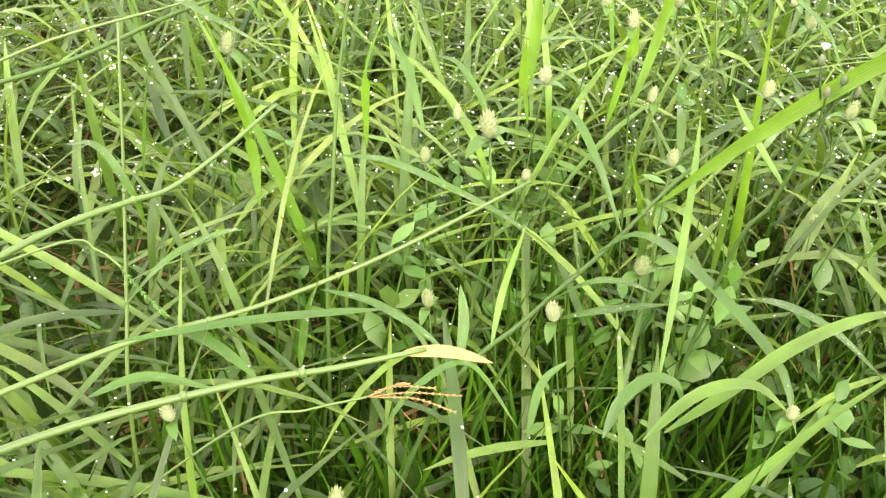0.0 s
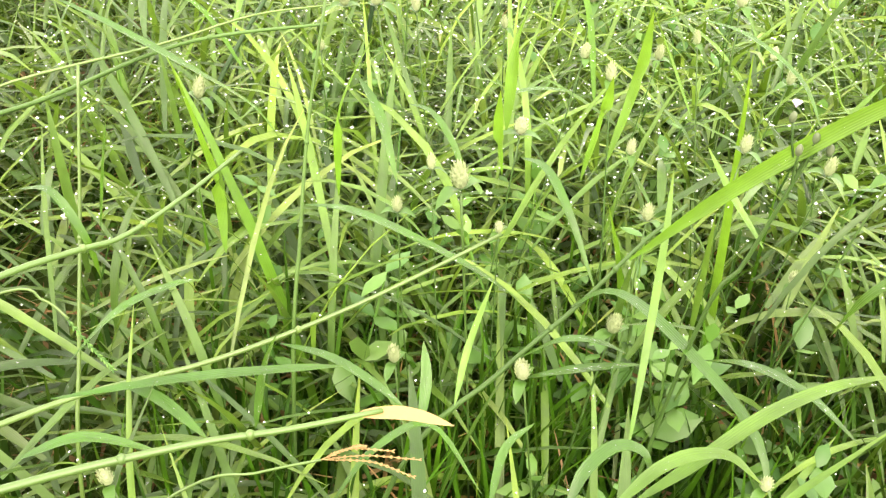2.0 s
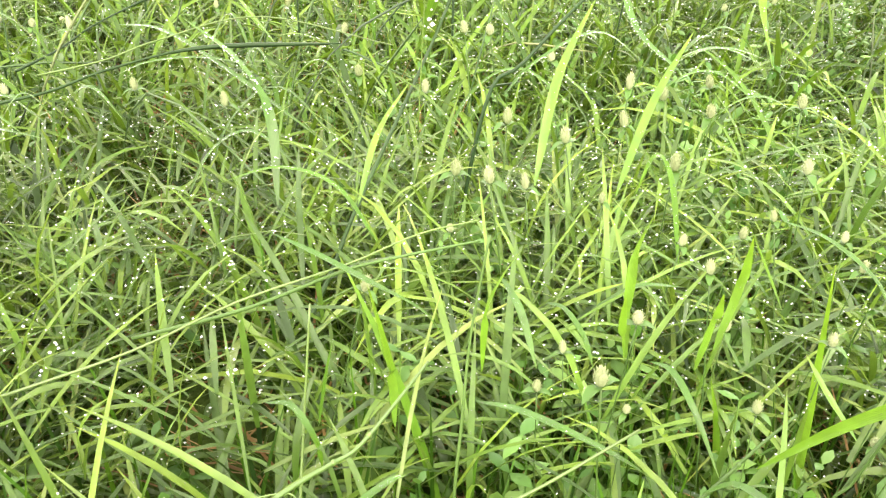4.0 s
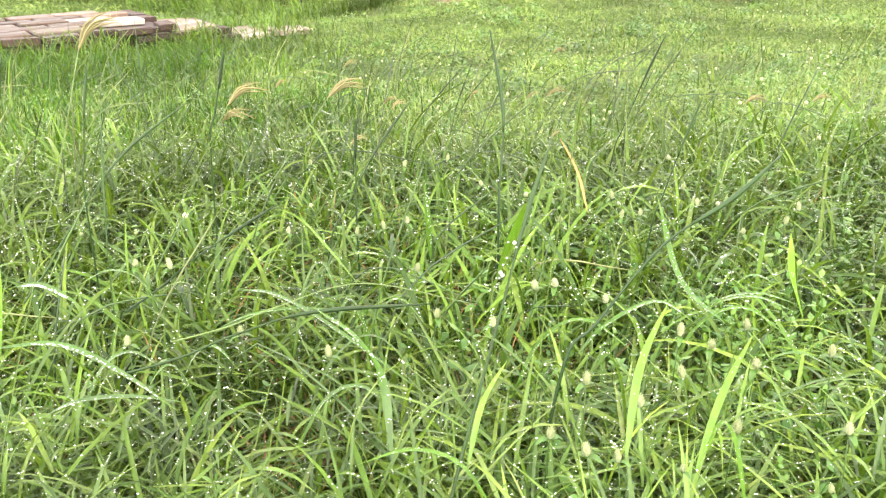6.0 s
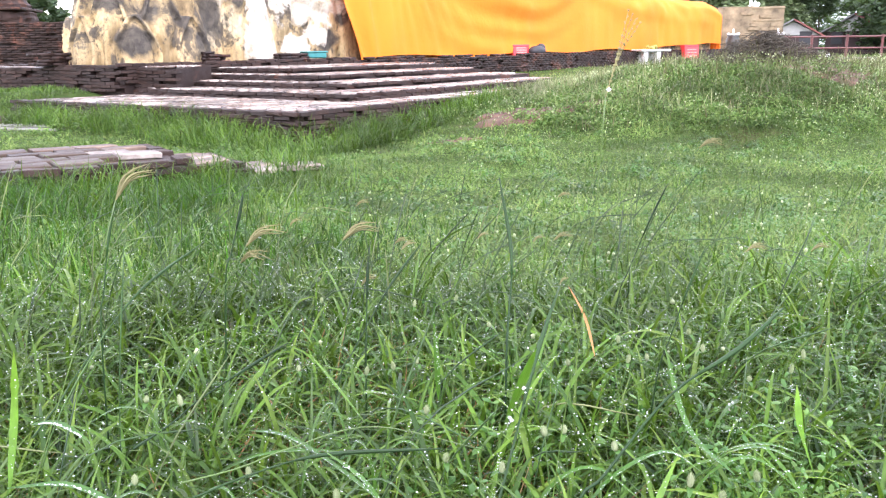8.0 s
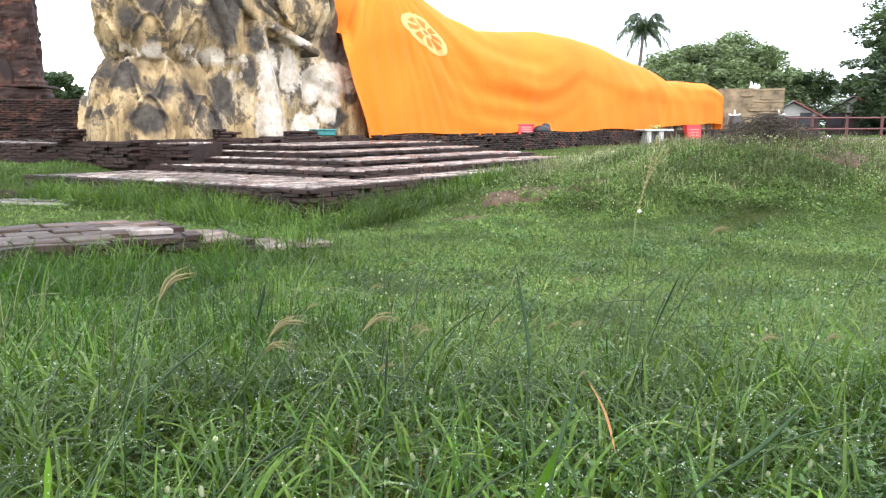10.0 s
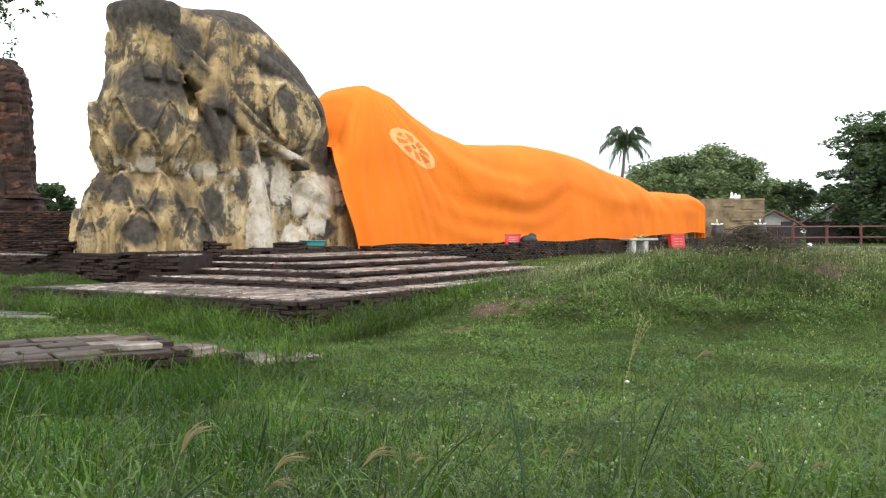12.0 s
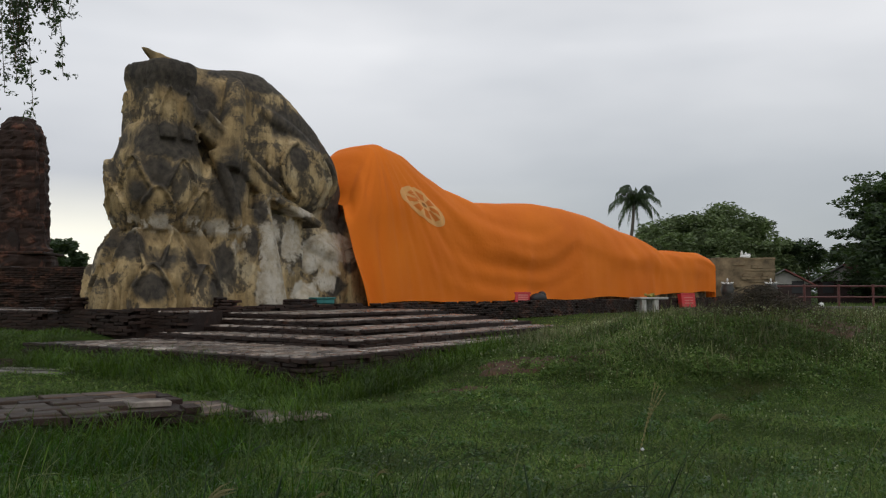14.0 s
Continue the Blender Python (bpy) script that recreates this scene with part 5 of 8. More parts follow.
def make_overhang():
    """A tree standing beside the camera whose hanging twigs reach into view."""
    tree = thing("weeping_tree", (-11.05, 11.5, -0.4), "tree with fine drooping leafy twigs hanging from above", "tree")
    b = bmesh.new()
    tube(b, bend([(0, 0, 0), (0.3, 0.2, 3), (1.2, 0.4, 6.5)], 10), [0.35 - 0.02 * k for k in range(10)], 10)
    tube(b, bend([(1.2, 0.4, 6.3), (3.2, 1.2, 7.6), (5.0, 1.6, 7.2)], 10), [0.16 - 0.013 * k for k in range(10)], 7)
    tube(b, bend([(1.0, 0.4, 6.0), (-1.0, 1.0, 8.0), (-2.4, 1.2, 8.8)], 8), [0.16 - 0.015 * k for k in range(8)], 7)
    part("trunk", b, BARK, tree, "", True)
    g = random.Random(21)
    twigs = bmesh.new()
    centres = []
    for k in range(64):
        s = Vector((g.uniform(2.4, 5.15), g.uniform(0.8, 2.2), g.uniform(6.7, 7.4)))
        reach = 3.3 - 1.5 * abs(s.x - 3.75) - g.random() * 1.7
        e = s + Vector((g.uniform(-0.2, 0.45), g.uniform(-0.2, 0.2), -max(0.5, reach)))
        line = bend([s, s.lerp(e, 0.5) + Vector((g.uniform(-0.15, 0.15), 0, 0)), e], 12)
        tube(twigs, line, 0.006, 4)
        for p in line[2:]:
            for _ in range(5):
                centres.append(p + Vector((g.gauss(0, 0.07), g.gauss(0, 0.07), g.gauss(0, 0.05))))
    tagged(part("twig_spray", twigs, TWIG, tree), "", "", "", "stuff")
    v, f = leaf_cloud(77, centres, [(0.05, 0.05, 0.05)] * len(centres), 15000, 0.042, 0.6, 0.7)
    part("foliage", arrays_mesh("foliage", v, f, TREE_LEAF), TREE_LEAF, tree)


make_overhang()


def make_far_trees():
    """A low hazy belt of trees that closes the view beyond the fence."""
    g = random.Random(91)
    centres, radii = [], []
    for k in range(170):
        x = g.uniform(30, 125)
        h = g.uniform(2.5, 6.5)
        centres.append((x, 128 + g.uniform(-6, 6), g.uniform(0.5, 1.0) * h - 0.5))
        radii.append((2.2, 2.0, 1.6))
    for k in range(60):
        centres.append((g.uniform(34, 64), 99 + g.uniform(-2, 2), g.uniform(0.2, 5.2)))
        radii.append((1.8, 1.4, 1.2))
    v, f = leaf_cloud(92, centres, radii, 36000, 0.34)
    tagged(new("far_trees", arrays_mesh("far_trees", v, f, TREE_LEAF)), "distant belt of dark trees beyond the fence", "trees", kind="stuff")


make_far_trees()


# ---- grass ----
def ribbons(g, x, y, length, width, lean, curl, segs=5, heading=None, fold=0.0, lift=0.0):
    """Many grass leaves as bent ribbons. Returns vertices, quads, uv, and the midline points."""
    n = len(x)
    z = land(x, y) + lift
    a = g.uniform(0, 2 * np.pi, n) if heading is None else heading
    out = np.stack([np.cos(a), np.sin(a), 0 * a], 1)
    side = np.stack([-np.sin(a), np.cos(a), 0 * a], 1)
    twist = g.normal(0, 0.5, n)
    t = np.linspace(0, 1, segs + 1)
    # the leaf leans by an angle that grows along its length
    ang = lean[:, None] + curl[:, None] * t[None, :] ** 1.4
    step = length[:, None] / segs
    dx = np.concatenate([np.zeros((n, 1)), np.cumsum(np.sin(ang[:, :-1]) * step, 1)], 1)
    dz = np.concatenate([np.zeros((n, 1)), np.cumsum(np.cos(ang[:, :-1]) * step, 1)], 1)
    mid = np.stack([x, y, z], 1)[:, None, :] + out[:, None, :] * dx[..., None]
    mid[..., 2] += dz
    mid[..., 2] = np.maximum(mid[..., 2], (z - lift)[:, None] + 0.006)
    w = width[:, None] * np.clip(np.interp(t, [0, 0.15, 0.45, 0.75, 1.0], [0.45, 0.8, 1.0, 0.72, 0.05]), 0.04, 1)[None, :] / 2
    roll = twist[:, None] * t[None, :]
    nrm = np.stack([-np.cos(ang), np.sin(ang)], -1)
    up = out[:, None, :] * nrm[..., :1]
    up[..., 2] = nrm[..., 1]
    across = side[:, None, :] * np.cos(roll)[..., None] + up * np.sin(roll)[..., None]
    left, right = mid - across * w[..., None], mid + across * w[..., None]
    if fold:
        centre = mid - up * w[..., None] * fold
        v = np.stack([left, centre, right], 2).reshape(-1, 3)
        k = 3
    else:
        v = np.stack([left, right], 2).reshape(-1, 3)
        k = 2
    row = (np.arange(n)[:, None] * (segs + 1) + np.arange(segs)[None, :]) * k
    f = np.concatenate([np.stack([row + q, row + q + 1, row + k + q + 1, row + k + q], -1).reshape(-1, 4) for q in range(k - 1)])
    uv = np.stack([np.tile(np.linspace(0, 1, k), n * (segs + 1)), np.tile(np.repeat(t, k), n)], 1)
    return v, f, uv, mid, up


def scatter(g, count, x0, x1, y0, y1, keep=None):
    x, y = g.uniform(x0, x1, count), g.uniform(y0, y1, count)
    if keep is not None:
        k = g.random_sample(count) < keep(x, y)
        x, y = x[k], y[k]
    return x, y


def clumped(x, y, s=1.0, seed=0.0):
    return 0.5 + 0.25 * np.sin(5.1 * s * x + 2.3 * s * y + seed) + 0.25 * np.sin(3.7 * s * y - 4.3 * s * x + 2 * seed)


def built(x, y):
    """Where brickwork or slabs stand, so that no grass grows."""
    u, n = x * U2.x + y * U2.y, -(x * N2.x + y * N2.y)
    step = np.select([(u > 13.3) & (n > 12.7), (u > 12.8) & (n > 11.5), (u > 12.2) & (n > 10.3), (u > 11.2) & (n > 9.35)], [0.39, 0.27, 0.15, 0.03], -0.10)
    terrace = (u > 9.0) & (n > 8.45) & (n < 16.1) & (land(x, y) < step + 0.03)
    px, py = x - PLATFORM[0], y - PLATFORM[1]
    c, s = math.cos(radians(PLATFORM[2])), math.sin(radians(PLATFORM[2]))
    lx, ly = px * c + py * s, -px * s + py * c
    plat = (lx > -6) & (lx < 0.02) & (ly > -0.08) & (ly < 1.5) | (lx > 0) & (lx < 0.6) & (ly > 0) & (ly < 1.0)
    spur = (y > 17.9 - 0.404 * (x + 6)) & (y < 19.4 - 0.404 * (x + 6)) & (x < -5.2)
    return terrace & (u < 19.6) | plat | spur | (n > 15.0) & (n < 21.2) & (u > 10.8)


def stuff(name, mesh, label, category):
    return tagged(new(name, mesh), label, category, kind="stuff")


DROPS = []


def turf(name, seed, count, area, length, width, lean, curl, material, label, keep=None, segs=5, fold=0.35, wet=0, drop=0.0012, smooth_leaf=True, lift=(0.0, 0.0)):
    g = np.random.RandomState(seed)
    x, y = scatter(g, count, *area, keep)
    ok = ~built(x, y)
    x, y = x[ok], y[ok]
    n = len(x)
    far = np.hypot(x, y)
    le = g.uniform(*length, n) * (0.75 + 0.5 * clumped(x, y, 1.0, seed))
    wi = g.uniform(*width, n)
    v, f, uv, mid, up = ribbons(g, x, y, le, wi, np.abs(g.normal(lean[0], lean[1], n)), g.uniform(*curl, n), segs, None, fold, g.uniform(*lift, n) if lift[1] else 0.0)
    stuff(name, arrays_mesh(name, v, f, material, uv, smooth_leaf), label, "grass")
    if wet:
        who = g.randint(0, n, wet)
        f1 = g.uniform(0.35, 0.95, wet) * segs
        i = np.minimum(f1.astype(int), segs - 1)
        fr = (f1 - i)[:, None]
        p = mid[who, i] * (1 - fr) + mid[who, i + 1] * fr + up[who, i] * 0.0006
        p += g.normal(0, 1, (wet, 3)) * (wi[who] * 0.18)[:, None]
        DROPS.append((p, drop * g.uniform(0.4, 1.25, wet) ** 1.2))


def bare_earth(x, y):
    """Thin to nothing where red earth lies open on the mound."""
    worn = 1.3 * np.exp(-(((x - 1.4 - 0.25 * (y - 13)) / 0.85) ** 2 + ((y - 13.0) / 0.5) ** 2)) + 1.1 * np.exp(-(((x - 6.4) / 0.7) ** 2 + ((y - 14.0) / 0.7) ** 2)) + 0.8 * np.exp(-(((x - 0.2) / 0.4) ** 2 + ((y - 11.6) / 0.25) ** 2))
    return np.clip(1.15 - 0.9 * worn * (0.5 + clumped(x, y, 1.8, 3)), 0, 1)


near_view = lambda x, y: (np.abs(x - 0.22) < 0.35 + 0.62 * np.maximum(y - 0.1, 0)) * 1.0
by_feet = lambda x, y: np.exp(-(((x - 0.31) / 0.22) ** 2 + ((y - 0.49) / 0.16) ** 2))
bare_spot = lambda x, y: 1 - 0.9 * by_feet(x, y) - 0.93 * np.exp(-(((x + 0.02) / 0.10) ** 2 + ((y - 0.83) / 0.14) ** 2)) - 0.5 * np.exp(-(((x + 0.05) / 0.12) ** 2 + ((y - 0.47) / 0.10) ** 2)) - 0.9 * np.exp(-(((x + 0.17) / 0.12) ** 2 + ((y - 1.12) / 0.13) ** 2))
wedge = lambda x, y: ((np.abs(x - 0.05) < 0.5 + 0.62 * y) & (y > 0)) * 1.0
litter_spot = lambda x, y: 1 - 0.55 * np.exp(-(((x + 0.04) / 0.10) ** 2 + ((y - 0.72) / 0.12) ** 2))
near_turf = lambda x, y: near_view(x, y) * np.clip(bare_spot(x, y), 0, 1) * litter_spot(x, y) * (1 - 0.6 * by_feet(x, y))
turf("long_grass", 1, 6500, (-1.4, 1.9, 0.30, 2.3), (0.12, 0.28), (0.0036, 0.0080), (0.65, 0.42), (0.6, 2.4), GRASS,
     "dense wet green grass leaves close to the camera", near_turf, 6, 0.35, 9000, 0.0013)
turf("tiller_leaves", 37, 9000, (-0.6, 1.1, 0.32, 1.1), (0.05, 0.15), (0.0028, 0.0066), (0.95, 0.40), (0.2, 1.5), GRASS,
     "short arching grass leaves springing from the stems", near_turf, 5, 0.35, 12000, 0.0012, lift=(0.03, 0.17))
turf("tiller_leaves", 39, 9000, (-1.4, 1.9, 0.85, 2.6), (0.09, 0.20), (0.0045, 0.0095), (0.85, 0.40), (0.5, 1.9), MID_GRASS,
     "arching grass leaves springing from the stems", near_turf, 6, 0.35, 9000, 0.0015, lift=(0.02, 0.12))
turf("fine_grass", 2, 6500, (-1.2, 1.6, 0.30, 1.8), (0.07, 0.22), (0.0018, 0.0036), (0.6, 0.45), (0.2, 1.8), GRASS,
     "fine wet grass among the broader leaves", near_turf, 4, 0.0, 3500, 0.0012)
# a dark layer whose colour stands for shade under the near leaves
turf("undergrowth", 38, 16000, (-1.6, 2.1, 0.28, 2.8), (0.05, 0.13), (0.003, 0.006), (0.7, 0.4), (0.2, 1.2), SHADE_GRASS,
     "low grass coloured dark for the shade beneath the longer leaves", lambda x, y: near_view(x, y) * np.clip(bare_spot(x, y) + 0.1, 0, 1) * litter_spot(x, y), 3, 0.0)
turf("pale_grass", 3, 330, (-1.4, 1.9, 0.33, 2.4), (0.16, 0.30), (0.005, 0.009), (0.25, 0.22), (0.0, 1.0), GRASS_PALE,
     "upright bright yellow-green young grass leaves", lambda x, y: near_view(x, y) * (clumped(x, y, 1.3, 4) ** 1.5) * (1 - by_feet(x, y)), 6, 0.3, 300, 0.001)
# a darker-leaved clump; the shade in its gaps is also in the colour
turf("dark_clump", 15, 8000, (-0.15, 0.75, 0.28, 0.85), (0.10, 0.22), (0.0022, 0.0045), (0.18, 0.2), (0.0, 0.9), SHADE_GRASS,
     "dark upright grass in a thick clump, deepened for the shade between blades", lambda x, y: by_feet(x, y), 5, 0.3, 300, 0.001)
turf("broad_grass", 27, 1500, (-1.4, 1.9, 0.72, 2.6), (0.20, 0.38), (0.006, 0.012), (0.45, 0.3), (1.0, 2.6), MID_GRASS,
     "broad arching grass leaves silvered with dew", lambda x, y: near_view(x, y) * np.clip(bare_spot(x, y), 0, 1) * np.clip(0.3 + clumped(x, y, 0.9, 2), 0, 1), 8, 0.3, 12000, 0.0016)
# shade deep among the tufts, made with dark-coloured blades
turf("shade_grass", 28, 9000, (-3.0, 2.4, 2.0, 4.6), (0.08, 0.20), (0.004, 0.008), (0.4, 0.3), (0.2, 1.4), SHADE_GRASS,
     "grass between the taller tufts with their shade put into its colour", lambda x, y: wedge(x, y) * np.maximum(smooth(0.4, -0.8, x), 0.6 * smooth(3.4, 2.2, y)), 3, 0.0)
# dark blades paint the shade in front of the platform's near face
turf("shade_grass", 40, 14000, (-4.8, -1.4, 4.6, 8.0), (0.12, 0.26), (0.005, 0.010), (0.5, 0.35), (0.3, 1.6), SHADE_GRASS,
     "grass before the brick platform, shade put into its dark colour", lambda x, y: wedge(x, y) * smooth(4.6, 5.8, y), 3, 0.0)
turf("straw_litter", 4, 7500, (-1.4, 1.9, 0.22, 2.3), (0.06, 0.18), (0.002, 0.0050), (1.2, 0.3), (-0.1, 0.3), STRAW,
     "dead brown straw lying on the soil", near_view, 3, 0.0)
turf("long_grass", 5, 8000, (-3.0, 3.0, 2.2, 4.4), (0.10, 0.24), (0.004, 0.008), (0.55, 0.35), (0.4, 1.9), GRASS,
     "long wet grass thinning out towards the lawn", lambda x, y: wedge(x, y) * np.clip(1.0 - 0.62 * (y - 2.2) + 0.5 * smooth(-0.2, -1.6, x) + 0.25 * (clumped(x, y, 0.7, 3) - 0.5), 0.02, 1), 5, 0.3, 4500, 0.0018)
turf("fine_grass", 6, 36000, (-3.8, 4.0, 2.0, 5.6), (0.04, 0.12), (0.003, 0.006), (0.95, 0.4), (0.2, 1.2), LAWN,
     "short fine lawn grass between the taller tufts", wedge, 3, 0.0, 2600, 0.0016)
turf("lawn", 7, 105000, (-6.8, 7.4, 5.0, 11.5), (0.04, 0.09), (0.006, 0.011), (1.1, 0.3), (0.1, 0.7), LAWN,
     "short green lawn grass in the dip", lambda x, y: wedge(x, y), 2, 0.0, 1500, 0.003)
turf("lawn", 18, 60000, (-11.5, 5.0, 11.0, 17.5), (0.04, 0.10), (0.008, 0.015), (1.05, 0.35), (0.1, 0.9), LAWN,
     "short green grass round the terrace", lambda x, y: wedge(x, y) * (land(x, y) < 0.25) * bare_earth(x, y), 2, 0.0)
turf("surrounding_grass", 19, 15000, (-16, 16, -14, 16), (0.08, 0.24), (0.010, 0.022), (0.5, 0.35), (0.2, 1.4), GRASS,
     "rough grass all round the place", lambda x, y: (1.0 - wedge(x, y)) * (np.hypot(x - 0.15, y - 0.25) > 0.55), 3, 0.0)
turf("lawn_tufts", 17, 40000, (-5.0, 8.4, 4.0, 12.5), (0.06, 0.16), (0.005, 0.010), (0.75, 0.4), (0.2, 1.5), MID_GRASS,
     "darker tufts and weeds in the lawn", lambda x, y: wedge(x, y) * np.clip(2.6 * clumped(x, y, 0.75, 6) * clumped(x, y, 2.1, 2) - 0.45, 0, 1), 3, 0.0, 900, 0.003)
turf("tall_grass", 8, 34000, (-5.4, 1.2, 3.4, 11.8), (0.14, 0.32), (0.005, 0.010), (0.5, 0.35), (0.6, 2.1), MID_GRASS,
     "tufts of tall grass round the sunken brick platform",
     lambda x, y: wedge(x, y) * np.clip((0.35 + 0.65 * smooth(4.2, 6.4, y)) * smooth(0.1, -1.5, x) * smooth(8.3, 7.2, y - 0.4 * (x + 2.3)) * (0.1 + 1.2 * clumped(x, y, 0.8) * clumped(x, y, 0.31, 5) * 1.5), 0, 1), 4, 0.3, 1200, 0.0022)
turf("tall_grass", 9, 50000, (-8.0, 1.4, 9.6, 16.4), (0.20, 0.48), (0.006, 0.012), (0.4, 0.35), (0.5, 2.0), MID_GRASS,
     "rich green tall grass hugging the terrace's lower edge",
     lambda x, y: ((-(x * N2.x + y * N2.y) > 7.3) & (-(x * N2.x + y * N2.y) < 8.6) & (x * U2.x + y * U2.y > 8.2) | (x * U2.x + y * U2.y > 7.7) & (x * U2.x + y * U2.y < 9.15) & (-(x * N2.x + y * N2.y) > 7.8)) * np.clip((0.25 + clumped(x, y, 0.5, 8)), 0, 1), 4, 0.0)
turf("mound_weeds", 10, 55000, (-1.2, 11.5, 10.2, 18.5), (0.05, 0.18), (0.007, 0.014), (0.8, 0.4), (0.1, 1.4), LAWN,
     "rough weedy grass covering the mound", lambda x, y: wedge(x, y) * (land(x, y) > -0.36) * np.clip(0.15 + 0.9 * clumped(x, y, 0.6, 2) * clumped(x, y, 1.4, 5) * 1.5, 0, 1) * bare_earth(x, y), 3, 0.0, 500, 0.003)
turf("seed_haze", 29, 17000, (-0.4, 9.0, 11.5, 17.5), (0.12, 0.32), (0.005, 0.011), (0.45, 0.3), (0.2, 1.2), HAZE,
     "fine pale seeding grasses along the mound", lambda x, y: wedge(x, y) * (land(x, y) > -0.2) * np.clip(0.15 + 0.6 * smooth(14.0, 15.5, y) * smooth(5.5, 2.5, x) + 0.5 * clumped(x, y, 0.5, 4) ** 2, 0, 1) * bare_earth(x, y), 3, 0.0)
turf("dry_weeds", 11, 14000, (0.5, 9.5, 11.2, 17.2), (0.08, 0.34), (0.005, 0.012), (0.6, 0.4), (0.1, 1.2), WEED_DRY,
     "brown dried weeds on the mound", lambda x, y: wedge(x, y) * np.clip(np.exp(-(((x - 5.4) / 1.5) ** 2 + ((y - 15.2) / 1.3) ** 2)) + 0.3 * clumped(x, y, 0.8, 9), 0, 1), 3, 0.0)
turf("far_lawn", 12, 45000, (-16, 24, 11.5, 40), (0.05, 0.12), (0.016, 0.030), (0.9, 0.4), (0.1, 1.0), LAWN,
     "far lawn reaching to the ruins", lambda x, y: wedge(x, y) * (land(x, y) < 0.3) * bare_earth(x, y), 2, 0.0)
turf("far_lawn", 13, 20000, (-40, 70, 40, 100), (0.10, 0.22), (0.03, 0.08), (0.4, 0.35), (0.1, 1.0), LAWN,
     "distant lawn under the fence and trees", wedge, 2, 0.0)
turf("spur_grass", 14, 20000, (-14, -5.2, 13.0, 21.0), (0.06, 0.16), (0.010, 0.020), (0.5, 0.3), (0.2, 1.2), GRASS,
     "bright short grass at the foot of the brick spur", lambda x, y: smooth(13.5, 16.5, y), 3, 0.0)


def by_platform(x, y):
    """Along the near face of the sunken platform, and past its end."""
    px, py = x - PLATFORM[0], y - PLATFORM[1]
    c, s = math.cos(radians(PLATFORM[2])), math.sin(radians(PLATFORM[2]))
    lx, ly = px * c + py * s, -px * s + py * c
    return (smooth(-0.9, -0.15, ly) * smooth(0.0, -0.05, ly) * smooth(-5.5, -3.2, lx) * smooth(1.6, 0.2, lx)
            + 0.5 * smooth(-0.6, 0.3, ly) * smooth(2.2, 0.9, ly) * smooth(0.55, 0.7, lx) * smooth(2.0, 0.9, lx)) * (0.05 + 1.1 * clumped(x, y, 1.3, 4) ** 2)


turf("tall_grass", 25, 60000, (-7.5, 0.2, 5.2, 9.8), (0.16, 0.40), (0.005, 0.011), (0.4, 0.35), (0.5, 2.0), MID_GRASS,
     "lush tall grass leaning over the platform's near face", lambda x, y: np.clip(by_platform(x, y), 0, 1), 4, 0.3, 900, 0.0024)
turf("mound_scrub", 26, 9000, (3.0, 11.5, 12.6, 17.0), (0.14, 0.40), (0.006, 0.013), (0.5, 0.4), (0.1, 1.3), WEED_DRY,
     "rank dry weeds round the heap of brush", lambda x, y: wedge(x, y) * np.clip(0.8 * np.exp(-(((x - 6.2) / 1.9) ** 2 + ((y - 14.6) / 1.3) ** 2)) * bare_earth(x, y) * (1 - 0.9 * np.exp(-(((x - 5.75) / 0.8) ** 2 + ((y - 15.1) / 0.6) ** 2))) + 0.35 * smooth(4, 6, x) * clumped(x, y, 0.6, 1), 0, 1), 3, 0.0)


